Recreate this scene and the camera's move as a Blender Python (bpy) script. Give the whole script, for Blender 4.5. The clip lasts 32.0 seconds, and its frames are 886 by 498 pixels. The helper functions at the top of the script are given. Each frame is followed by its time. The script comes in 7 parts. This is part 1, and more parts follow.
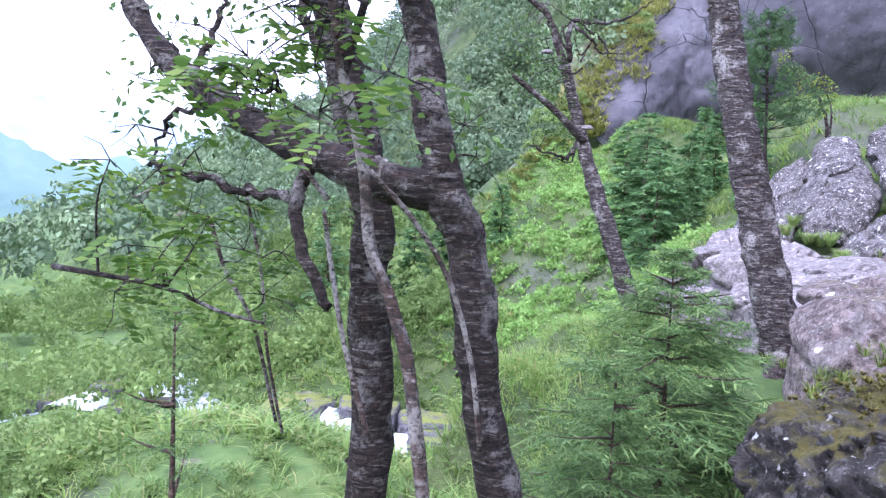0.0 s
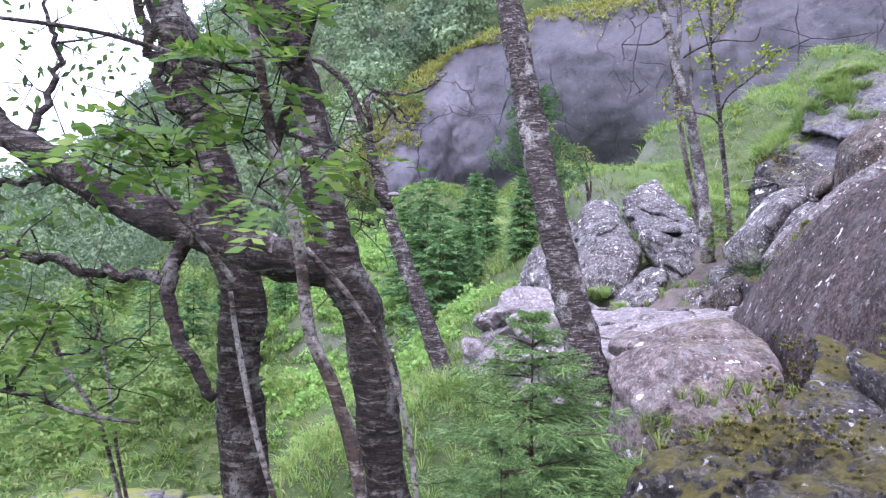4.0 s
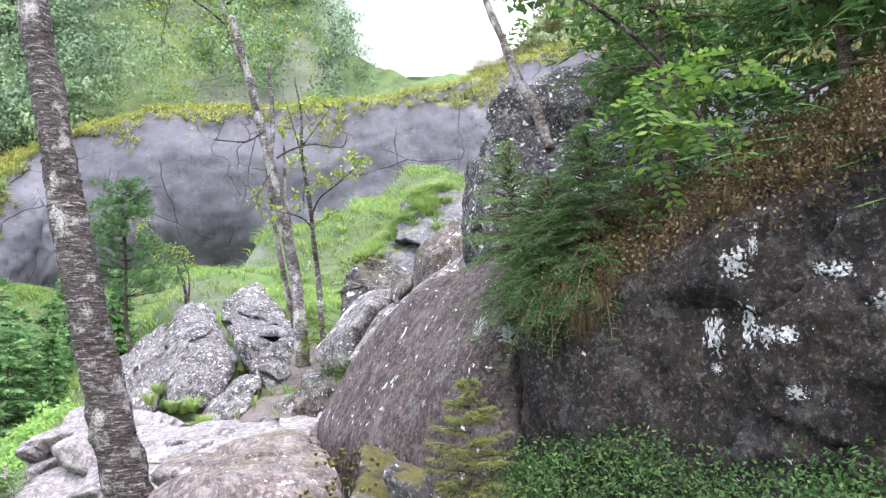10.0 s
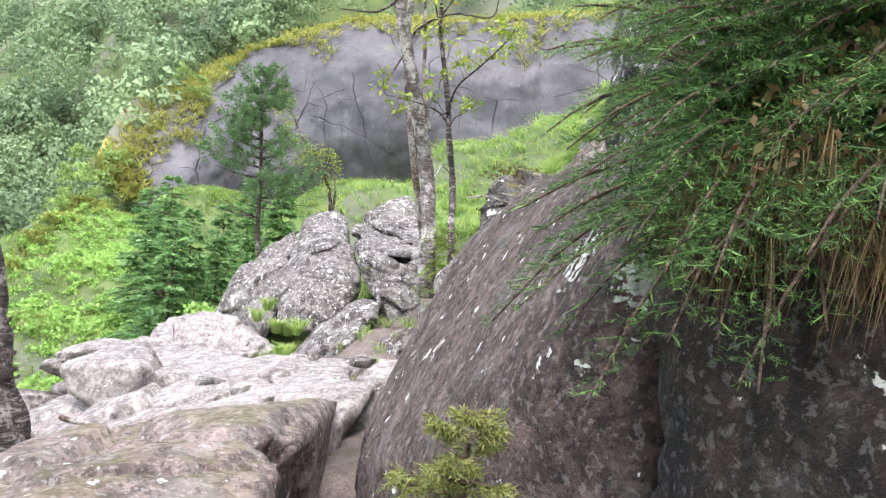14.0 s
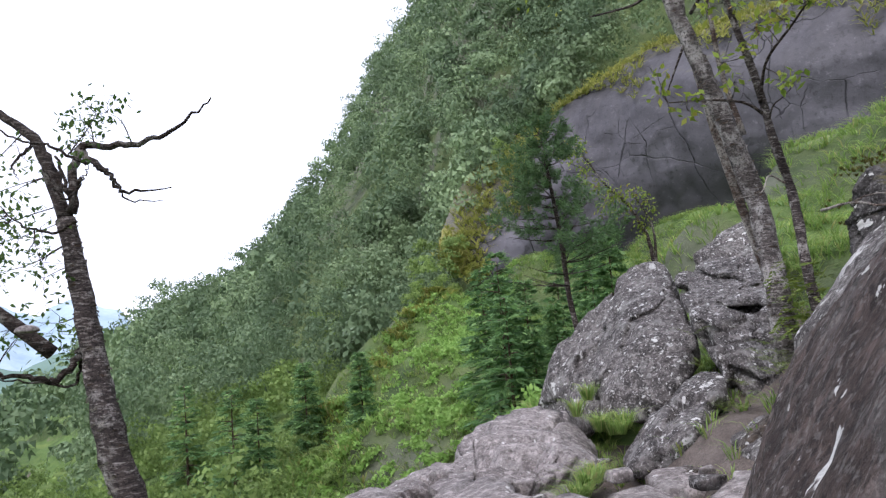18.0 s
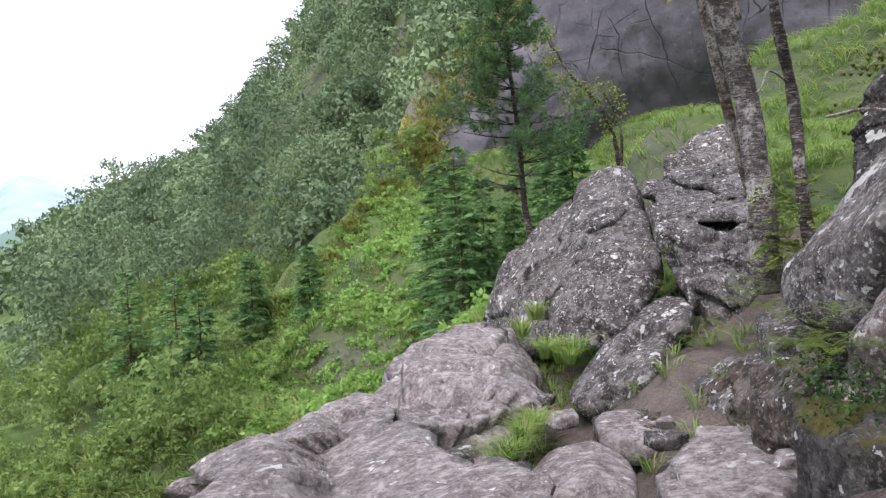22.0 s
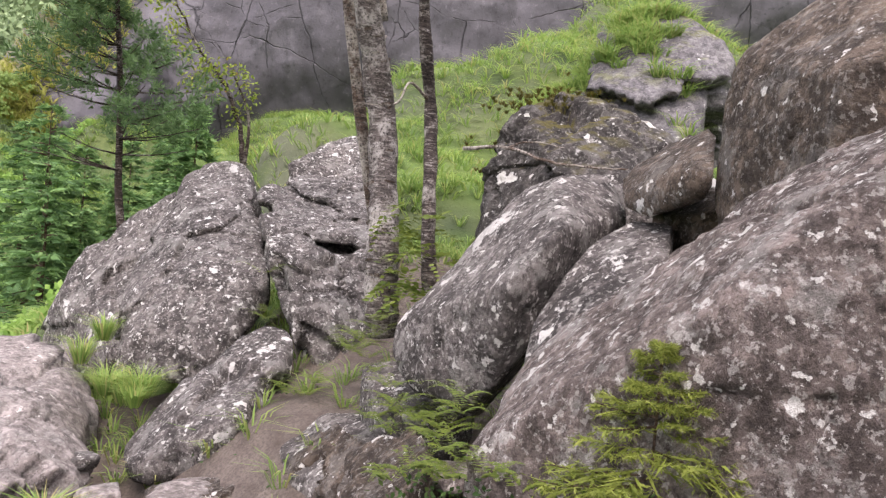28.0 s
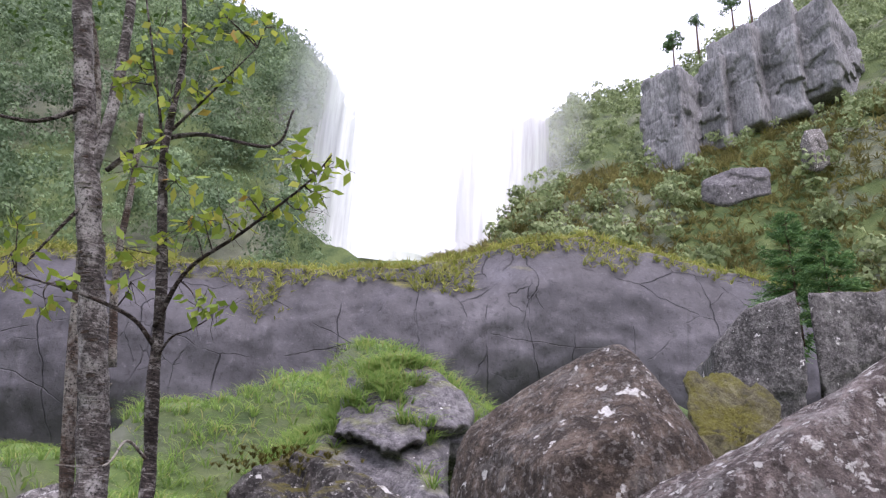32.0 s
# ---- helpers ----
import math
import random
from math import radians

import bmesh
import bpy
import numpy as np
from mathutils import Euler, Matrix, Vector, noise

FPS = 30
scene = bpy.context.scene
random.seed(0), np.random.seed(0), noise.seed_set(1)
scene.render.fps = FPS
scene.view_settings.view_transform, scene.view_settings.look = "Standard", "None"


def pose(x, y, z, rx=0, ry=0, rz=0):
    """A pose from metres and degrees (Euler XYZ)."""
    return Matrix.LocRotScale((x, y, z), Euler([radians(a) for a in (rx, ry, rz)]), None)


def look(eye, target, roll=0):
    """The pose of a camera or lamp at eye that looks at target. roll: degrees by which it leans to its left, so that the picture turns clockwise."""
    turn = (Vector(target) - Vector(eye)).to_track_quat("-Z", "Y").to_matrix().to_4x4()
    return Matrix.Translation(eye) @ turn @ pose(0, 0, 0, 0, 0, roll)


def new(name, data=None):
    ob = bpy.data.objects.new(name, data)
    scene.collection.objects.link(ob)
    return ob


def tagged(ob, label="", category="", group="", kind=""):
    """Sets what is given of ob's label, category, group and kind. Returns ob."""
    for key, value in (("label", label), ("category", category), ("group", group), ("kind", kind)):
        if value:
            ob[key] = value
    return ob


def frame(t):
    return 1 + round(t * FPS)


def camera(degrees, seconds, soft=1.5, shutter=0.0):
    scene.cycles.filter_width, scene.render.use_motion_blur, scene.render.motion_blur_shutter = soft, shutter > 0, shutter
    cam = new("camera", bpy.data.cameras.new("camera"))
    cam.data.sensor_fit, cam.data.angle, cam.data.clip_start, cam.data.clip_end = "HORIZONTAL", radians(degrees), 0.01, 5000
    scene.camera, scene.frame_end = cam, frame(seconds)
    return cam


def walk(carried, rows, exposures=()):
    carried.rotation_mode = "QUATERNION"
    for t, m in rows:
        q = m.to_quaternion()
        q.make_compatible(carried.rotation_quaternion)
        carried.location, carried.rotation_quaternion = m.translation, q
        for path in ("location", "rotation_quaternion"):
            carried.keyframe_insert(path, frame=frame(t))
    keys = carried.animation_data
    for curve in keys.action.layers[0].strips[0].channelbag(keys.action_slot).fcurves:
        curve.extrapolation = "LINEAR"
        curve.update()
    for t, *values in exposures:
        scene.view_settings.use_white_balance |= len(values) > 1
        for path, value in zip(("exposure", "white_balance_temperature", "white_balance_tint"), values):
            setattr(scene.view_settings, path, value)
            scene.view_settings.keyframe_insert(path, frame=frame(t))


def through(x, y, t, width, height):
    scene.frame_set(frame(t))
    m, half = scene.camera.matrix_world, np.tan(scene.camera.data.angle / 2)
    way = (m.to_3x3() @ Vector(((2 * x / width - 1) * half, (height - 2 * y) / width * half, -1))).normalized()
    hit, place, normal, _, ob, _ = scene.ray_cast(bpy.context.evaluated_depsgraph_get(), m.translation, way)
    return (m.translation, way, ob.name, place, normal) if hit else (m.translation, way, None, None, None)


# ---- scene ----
from mathutils.bvhtree import BVHTree

cam = camera(60.67, 32.0, soft=1.3)
PATH = [
    (0, (-3.537, -3.821, 1.130), (-3.600, -1.828, 0.972), 2.67),
    (0.5, (-3.532, -3.947, 1.083), (-3.521, -1.950, 0.985), 3.24),
    (1, (-3.730, -3.843, 1.081), (-3.509, -1.856, 1.033), 3.25),
    (1.5, (-3.852, -3.881, 1.109), (-3.424, -1.928, 1.089), 1.95),
    (2, (-3.811, -3.872, 1.139), (-3.474, -1.901, 1.133), 1.06),
    (2.5, (-3.864, -3.845, 1.142), (-3.362, -1.909, 1.155), -0.09),
    (4.5, (-3.957, -3.678, 1.151), (-3.422, -1.751, 1.188), 1.48),
    (5, (-3.943, -3.667, 1.158), (-3.199, -1.811, 1.211), 2.63),
    (5.5, (-3.942, -3.650, 1.171), (-2.991, -1.893, 1.251), 2.98),
    (6, (-3.947, -3.642, 1.165), (-2.903, -1.939, 1.273), 3.23),
    (6.5, (-3.937, -3.652, 1.174), (-2.830, -1.992, 1.305), 3.01),
    (7, (-3.931, -3.654, 1.186), (-2.779, -2.026, 1.344), 3.62),
    (7.5, (-3.865, -3.640, 1.137), (-2.679, -2.041, 1.332), 1.10),
    (8, (-3.756, -3.645, 1.164), (-2.538, -2.078, 1.405), 0.88),
    (8.5, (-3.521, -3.631, 1.164), (-2.284, -2.090, 1.473), 0.29),
    (9, (-3.308, -3.559, 1.191), (-2.128, -1.966, 1.456), 0.41),
    (9.5, (-3.241, -3.380, 1.180), (-1.914, -1.908, 1.445), -1.31),
    (10, (-3.167, -3.284, 1.153), (-1.819, -1.838, 1.454), -1.45),
    (10.5, (-2.878, -3.193, 1.178), (-1.538, -1.742, 1.495), -1.16),
    (11, (-2.608, -3.102, 1.174), (-1.241, -1.681, 1.507), -0.80),
    (11.5, (-2.363, -2.825, 1.175), (-0.957, -1.451, 1.541), -0.92),
    (12, (-2.190, -2.560, 1.127), (-0.906, -1.067, 1.477), 0.05),
    (12.5, (-1.897, -2.218, 1.132), (-0.824, -0.553, 1.407), 1.46),
    (13, (-1.679, -1.931, 1.154), (-0.580, -0.274, 1.368), 2.54),
    (13.5, (-1.436, -1.737, 1.136), (-0.352, -0.067, 1.317), 2.41),
    (14, (-0.974, -1.490, 1.273), (-0.032, 0.271, 1.383), 4.88),
    (14.5, (-0.795, -1.204, 1.366), (-0.012, 0.636, 1.396), 3.44),
    (15, (-0.640, -0.958, 1.385), (0.038, 0.924, 1.412), 1.99),
    (15.5, (-0.499, -0.704, 1.414), (-0.120, 1.260, 1.408), 1.31),
    (17.5, (-0.001, -0.001, 1.599), (-0.001, 1.999, 1.599), -5.00),
    (18, (0.225, 0.326, 1.640), (0.285, 2.311, 1.875), -4.85),
    (18.5, (0.362, 0.512, 1.757), (0.370, 2.503, 1.937), -4.50),
    (19, (0.444, 0.737, 1.801), (0.431, 2.734, 1.908), -5.03),
    (19.5, (0.473, 0.952, 1.907), (0.484, 2.951, 1.954), -5.17),
    (20, (0.562, 1.092, 1.958), (0.675, 3.088, 1.926), -5.86),
    (20.5, (0.642, 1.202, 1.971), (0.866, 3.189, 1.904), -6.58),
    (21, (0.602, 1.257, 1.884), (0.743, 3.252, 1.851), -5.12),
    (21.5, (0.560, 1.353, 1.823), (0.658, 3.351, 1.783), -3.41),
    (22, (0.560, 1.493, 1.807), (0.699, 3.487, 1.750), -2.76),
    (22.5, (0.723, 1.854, 1.736), (1.058, 3.826, 1.759), -1.94),
    (23, (0.784, 2.155, 1.741), (1.303, 4.086, 1.795), -2.39),
    (23.5, (0.807, 2.481, 1.844), (1.312, 4.415, 1.878), -3.10),
    (24, (0.881, 2.778, 1.879), (1.320, 4.729, 1.925), -3.89),
    (24.5, (0.915, 2.839, 1.857), (1.373, 4.785, 1.913), -2.90),
    (26.5, (0.865, 2.876, 1.698), (1.422, 4.797, 1.710), -4.18),
    (27, (0.981, 2.814, 1.752), (1.818, 4.629, 1.680), -3.99),
    (27.5, (1.095, 2.701, 1.865), (1.983, 4.492, 1.821), 5.02),
    (28, (1.130, 2.643, 1.944), (2.177, 4.346, 1.891), 4.94),
    (28.5, (1.161, 2.600, 1.963), (2.383, 4.183, 1.919), 7.45),
    (29, (1.194, 2.593, 1.985), (2.584, 4.031, 1.979), 7.35),
    (29.5, (1.236, 2.613, 2.056), (2.824, 3.820, 2.200), 4.59),
    (30, (1.245, 2.626, 2.105), (2.811, 3.803, 2.512), 2.95),
    (30.5, (1.258, 2.636, 2.128), (2.743, 3.830, 2.734), 3.12),
    (31, (1.253, 2.635, 2.132), (2.675, 3.843, 2.850), 2.84),
    (31.5, (1.243, 2.632, 2.127), (2.620, 3.842, 2.927), 3.04),
    (32, (1.249, 2.639, 2.133), (2.599, 3.857, 2.967), 3.87),
]
EXPOSURE = [(0, 1.7, 5350, 34), (2, 1.7, 5400, 35), (5, 1.6, 5700, 34), (8, 1.98, 6000, 23), (11, 2.13, 6100, 20), (13, 2.2, 6400, 18), (15, 1.85, 6500, 17), (17.5, 0.85, 6200, 20), (18.2, 0.7, 6200, 21), (19, 0.25, 6200, 21), (20, 0.2, 6200, 21), (21, 0.65, 6300, 22), (22, 1, 6400, 22), (23, 1.35, 6700, 23), (24.5, 1.5, 6900, 23), (27, 1.45, 7000, 24), (28.5, 1.5, 7000, 27), (29.5, 1.57, 6800, 28), (30.5, 1.62, 6500, 29), (31.3, 1.4, 6400, 30), (32, 1, 6300, 30)]
walk(cam, [(t, look(eye, target, roll)) for t, eye, target, roll in PATH], EXPOSURE)

# ---- overcast daylight ----
world = bpy.data.worlds.new("overcast")
scene.world = world
world.use_nodes = True
wn, wl = world.node_tree.nodes, world.node_tree.links
sky = wn.new("ShaderNodeTexSky")
sky.sky_type = "NISHITA"
sky.sun_disc = False
sky.sun_elevation, sky.sun_rotation = radians(50), radians(200)
sky.dust_density, sky.air_density = 4.0, 1.0
pale = wn.new("ShaderNodeHueSaturation")
pale.inputs["Saturation"].default_value = 0.3
wl.new(sky.outputs["Color"], pale.inputs["Color"])
cloud = wn.new("ShaderNodeMix")
cloud.data_type = "RGBA"
cloud.inputs["Factor"].default_value = 0.8
cloud.inputs[7].default_value = (6.6, 7.3, 8.2, 1)
wl.new(pale.outputs["Color"], cloud.inputs[6])
wl.new(cloud.outputs[2], wn["Background"].inputs["Color"])
wn["Background"].inputs["Strength"].default_value = 0.15
sun = new("sun", bpy.data.lights.new("sun", "SUN"))
sun.data.energy, sun.data.angle, sun.data.color = 1.5, radians(25), (1.0, 0.97, 0.92)
sun.matrix_world = look((0, 0, 60), (20, 32, 0))


# ---- materials ----
def material(name, rough=0.9):
    m = bpy.data.materials.new(name)
    m.use_nodes = True
    n = m.node_tree.nodes
    b = n["Principled BSDF"]
    b.inputs["Roughness"].default_value = rough
    b.inputs["Specular IOR Level"].default_value = 0.25
    return m, n, m.node_tree.links, b


def noise_node(n, l, scale, detail=6, rough=0.6, coord=None, distortion=0.0):
    x = n.new("ShaderNodeTexNoise")
    x.inputs["Scale"].default_value, x.inputs["Detail"].default_value = scale, detail
    x.inputs["Roughness"].default_value, x.inputs["Distortion"].default_value = rough, distortion
    if coord is not None:
        l.new(coord, x.inputs["Vector"])
    return x.outputs["Fac"]


def ramp(n, l, fac, stops):
    r = n.new("ShaderNodeValToRGB")
    while len(r.color_ramp.elements) < len(stops):
        r.color_ramp.elements.new(0.5)
    for e, (p, c) in zip(r.color_ramp.elements, stops):
        e.position, e.color = p, (*c, 1) if len(c) == 3 else c
    l.new(fac, r.inputs["Fac"])
    return r.outputs["Color"]


def mix(n, l, fac, a, b):
    x = n.new("ShaderNodeMix")
    x.data_type = "RGBA"
    for s, v in ((x.inputs["Factor"], fac), (x.inputs[6], a), (x.inputs[7], b)):
        if isinstance(v, tuple):
            s.default_value = (*v, 1)
        elif isinstance(v, float):
            s.default_value = v
        else:
            l.new(v, s)
    return x.outputs[2]


def times(n, l, a, b):
    x = n.new("ShaderNodeMath")
    x.operation = "MULTIPLY"
    for s, v in zip(x.inputs, (a, b)):
        if isinstance(v, float):
            s.default_value = v
        else:
            l.new(v, s)
    return x.outputs[0]


def bump(n, l, b, height, strength, distance):
    x = n.new("ShaderNodeBump")
    x.inputs["Strength"].default_value, x.inputs["Distance"].default_value = strength, distance
    l.new(height, x.inputs["Height"])
    l.new(x.outputs["Normal"], b.inputs["Normal"])


def place(n):
    return n.new("ShaderNodeNewGeometry").outputs["Position"]


def upward(n, l, low, high):
    """How far a face looks up, for moss and soil that settle on ledges."""
    g = n.new("ShaderNodeNewGeometry")
    s = n.new("ShaderNodeSeparateXYZ")
    l.new(g.outputs["Normal"], s.inputs[0])
    r = n.new("ShaderNodeMapRange")
    r.inputs["From Min"].default_value, r.inputs["From Max"].default_value = low, high
    l.new(s.outputs["Z"], r.inputs["Value"])
    return r.outputs[0]


def stretched(n, l, c, xy, z):
    mp = n.new("ShaderNodeMapping")
    mp.inputs["Scale"].default_value = (xy, xy, z)
    l.new(c, mp.inputs["Vector"])
    return mp.outputs[0]


def rock_material(name, dark, light, lichen=0.4, lichen_size=9.0, moss=0.0, moss_colour=(0.16, 0.17, 0.03), grain=1.0, speck=0.5, blots=1.0, streak=0.0, clusters=0.5, pit=1.0, film_by=0.5):
    """Weathered stone: mottling, dark pits, pale lichen crusts, run-off streaks, moss on ledges."""
    m, n, l, b = material(name, 0.85)
    c = place(n)
    big, fine = noise_node(n, l, 1.3 * grain, 8, 0.65, c), noise_node(n, l, 26 * grain, 6, 0.75, c)
    col = ramp(n, l, big, [(0.3, dark), (0.7, light)])
    col = mix(n, l, times(n, l, ramp(n, l, fine, [(0.44, (1, 1, 1)), (0.5, (0, 0, 0))]), speck), col, tuple(v * 0.35 for v in dark))
    blot = noise_node(n, l, 11 * grain, 7, 0.7, c)
    col = mix(n, l, times(n, l, ramp(n, l, blot, [(0.42, (1, 1, 1)), (0.48, (0, 0, 0))]), 0.55 * blots), col, tuple(v * 0.5 for v in dark))
    col = mix(n, l, times(n, l, ramp(n, l, blot, [(0.54, (0, 0, 0)), (0.6, (1, 1, 1))]), 0.5 * blots), col, tuple(min(v * 1.6, 0.6) for v in light))
    if streak:
        run = noise_node(n, l, 1.0, 6, 0.65, stretched(n, l, c, 13 * grain, 2.6 * grain), 0.8)
        col = mix(n, l, times(n, l, ramp(n, l, run, [(0.42, (1, 1, 1)), (0.48, (0, 0, 0))]), 0.75 * streak), col, tuple(v * 0.4 for v in dark))
        col = mix(n, l, times(n, l, ramp(n, l, run, [(0.55, (0, 0, 0)), (0.61, (1, 1, 1))]), 0.5 * streak), col, tuple(min(v * 1.5, 0.6) for v in light))
    if lichen:
        where = ramp(n, l, noise_node(n, l, lichen_size * 0.1, 3, 0.5, c), [(0.3 + 0.25 * clusters, (0, 0, 0)), (0.4 + 0.25 * clusters, (1, 1, 1))])
        edge = 0.71 - 0.12 * lichen
        crust = ramp(n, l, noise_node(n, l, lichen_size * 0.55, 9, 0.6, c, 0.25), [(edge, (0, 0, 0)), (edge + 0.018, (1, 1, 1))])
        col = mix(n, l, times(n, l, times(n, l, crust, where), 0.92), col, (0.66, 0.65, 0.62))
        bits = ramp(n, l, noise_node(n, l, lichen_size * 1.7, 6, 0.6, c), [(edge, (0, 0, 0)), (edge + 0.02, (1, 1, 1))])
        col = mix(n, l, times(n, l, bits, 0.85), col, (0.6, 0.59, 0.56))
        film = ramp(n, l, noise_node(n, l, lichen_size * 0.45, 12, 0.78, c), [(0.53, (0, 0, 0)), (0.57, (1, 1, 1))])
        col = mix(n, l, times(n, l, film, film_by * lichen), col, (0.36, 0.35, 0.33))
        salt = ramp(n, l, noise_node(n, l, 38, 5, 0.65, c), [(0.56, (0, 0, 0)), (0.6, (1, 1, 1))])
        col = mix(n, l, times(n, l, salt, film_by * 1.3 * lichen), col, (0.5, 0.48, 0.45))
    if moss:
        where = times(n, l, upward(n, l, 0.95 - moss, 1.15 - moss), ramp(n, l, noise_node(n, l, 2.2 * grain ** 0.5, 8, 0.7, c), [(0.42, (0, 0, 0)), (0.52, (1, 1, 1))]))
        green = ramp(n, l, noise_node(n, l, 30, 4, 0.7, c), [(0.3, tuple(v * 0.45 for v in moss_colour)), (0.7, moss_colour)])
        col = mix(n, l, where, col, green)
    h = n.new("ShaderNodeMath")
    h.operation = "ADD"
    l.new(times(n, l, fine, 0.35), h.inputs[0])
    l.new(noise_node(n, l, 6 * grain, 9, 0.72, c), h.inputs[1])
    height = h.outputs[0]
    l.new(col, b.inputs["Base Color"])
    bump(n, l, b, height, 1.0, 0.034 * pit / grain ** 0.4)
    return m


def leaf_material(name, stops, through=0.35, rough=0.6, shade=0.5, grove_by=0.0, patch_size=0.3):
    m, n, l, b = material(name, rough)
    g = n.new("ShaderNodeNewGeometry")
    col = ramp(n, l, g.outputs["Random Per Island"], stops)
    patch = ramp(n, l, noise_node(n, l, patch_size, 3, 0.6, g.outputs["Position"]), [(0.38, (0, 0, 0)), (0.62, (1, 1, 1))])
    col = mix(n, l, times(n, l, patch, shade), col, tuple(v * 0.6 for v in stops[0][1]))
    grove = ramp(n, l, noise_node(n, l, 0.13, 4, 0.6, g.outputs["Position"]), [(0.42, (0, 0, 0)), (0.56, (1, 1, 1))])
    col = mix(n, l, times(n, l, grove, grove_by), col, (0.05, 0.09, 0.05))
    l.new(col, b.inputs["Base Color"])
    t = n.new("ShaderNodeBsdfTranslucent")
    l.new(col, t.inputs["Color"])
    x = n.new("ShaderNodeMixShader")
    x.inputs[0].default_value = through
    l.new(b.outputs[0], x.inputs[1])
    l.new(t.outputs[0], x.inputs[2])
    l.new(x.outputs[0], n["Material Output"].inputs["Surface"])
    return m


def bark_material(name, dark, pale, amount, warm=(0.11, 0.07, 0.05)):
    m, n, l, b = material(name, 0.9)
    g = n.new("ShaderNodeNewGeometry")
    mp = n.new("ShaderNodeMapping")
    mp.inputs["Scale"].default_value = (11, 11, 52)
    l.new(g.outputs["Position"], mp.inputs["Vector"])
    band = noise_node(n, l, 1.0, 8, 0.72, mp.outputs[0], 0.7)
    patch = noise_node(n, l, 5.0, 6, 0.65, g.outputs["Position"])
    col = ramp(n, l, band, [(0.38, dark), (0.53, warm), (0.64, pale)])
    col = mix(n, l, ramp(n, l, patch, [(0.62 - 0.25 * amount, (0, 0, 0)), (0.7 - 0.2 * amount, (1, 1, 1))]), col, pale)
    fine = noise_node(n, l, 60, 4, 0.7, g.outputs["Position"])
    col = mix(n, l, ramp(n, l, fine, [(0.35, (1, 1, 1)), (0.5, (0, 0, 0))]), col, tuple(v * 0.5 for v in dark))
    l.new(col, b.inputs["Base Color"])
    h = n.new("ShaderNodeMath")
    h.operation = "ADD"
    l.new(band, h.inputs[0])
    l.new(times(n, l, fine, 0.4), h.inputs[1])
    bump(n, l, b, h.outputs[0], 1.0, 0.035)
    return m


GREY_ROCK = rock_material("grey_lichen_rock", (0.0369, 0.0326, 0.0307), (0.175, 0.1574, 0.1488), 0.8, 9.0, 0.0, clusters=0.5, pit=2.4, film_by=0.45, streak=0.3)
GREY_MOSS_ROCK = rock_material("grey_mossy_rock", (0.0244, 0.0215, 0.0195), (0.0788, 0.0719, 0.0672), 0.6, 9.0, 0.28, (0.13, 0.115, 0.026), film_by=0.3, pit=2.0)
BROWN_ROCK = rock_material("brown_rock", (0.0363, 0.0248, 0.0209), (0.093, 0.0676, 0.0583), 0.45, 8.0, 0.0, speck=0.8, streak=0.0, clusters=0.75, pit=1.4, film_by=0.25)
GREY_SLAB = rock_material("grey_brown_slab", (0.0571, 0.0436, 0.0378), (0.2191, 0.181, 0.1664), 0.72, 10.0, 0.03, (0.2, 0.2, 0.05), clusters=0.5, pit=2.4, film_by=0.5, streak=0.3)
RUST_ROCK = rock_material("rust_brown_rock", (0.034, 0.026, 0.0205), (0.13, 0.1, 0.077), 0.6, 8.0, 0.0, film_by=0.3, pit=2.0, clusters=0.6)
# wall colour lowered to hold the shade of the overhanging spruces
SHADE_DARK_ROCK = rock_material("shade_darkened_rock", (0.0045, 0.0035, 0.003), (0.0297, 0.0202, 0.0137), 0.3, 9.0, 0.0, streak=0.5, clusters=0.9, film_by=0.25, pit=2.0)
OUTCROP_ROCK = rock_material("weathered_outcrop", (0.048, 0.0448, 0.048), (0.1232, 0.1165, 0.1215), 0.25, 5.0, 0.2, (0.2, 0.22, 0.05), grain=0.5, streak=0.4)
# rock colour lightened to paint in the mist over the high crags
MIST_ROCK = rock_material("mist_paled_crag", (0.1, 0.1, 0.103), (0.27, 0.265, 0.27), 0.0, 5.0, 0.15, (0.22, 0.25, 0.1), grain=0.35, speck=0.1, blots=0.4, streak=0.6, pit=2.0)
SPECKLED_ROCK = rock_material("dark_speckled_rock", (0.022, 0.019, 0.018), (0.085, 0.078, 0.073), 0.8, 9.0, 0.2, (0.14, 0.13, 0.035), clusters=0.4, film_by=0.4, pit=2.2, streak=0.5)
SQUARE_ROCK = rock_material("grey_block_rock", (0.055, 0.052, 0.05), (0.16, 0.152, 0.146), 0.5, 9.0, 0.2, (0.2, 0.19, 0.04), film_by=0.35, pit=2.2, streak=0.3)
PINK_ROCK = rock_material("worn_pink_brown_rock", (0.0765, 0.0594, 0.0522), (0.2115, 0.1665, 0.1485), 0.4, 9.0, 0.04, (0.16, 0.15, 0.05), speck=0.6, clusters=0.6, pit=1.5)
PATH_ROCK = rock_material("worn_pale_slab", (0.136, 0.116, 0.1096), (0.306, 0.272, 0.2567), 0.45, 8.0, 0.0, speck=0.5, clusters=0.6, pit=1.4)
MOSSY_ROCK = rock_material("moss_covered_rock", (0.0245, 0.0211, 0.0181), (0.078, 0.0707, 0.0634), 0.5, 9.0, 0.55, (0.13, 0.115, 0.026), film_by=0.25, pit=2.0)


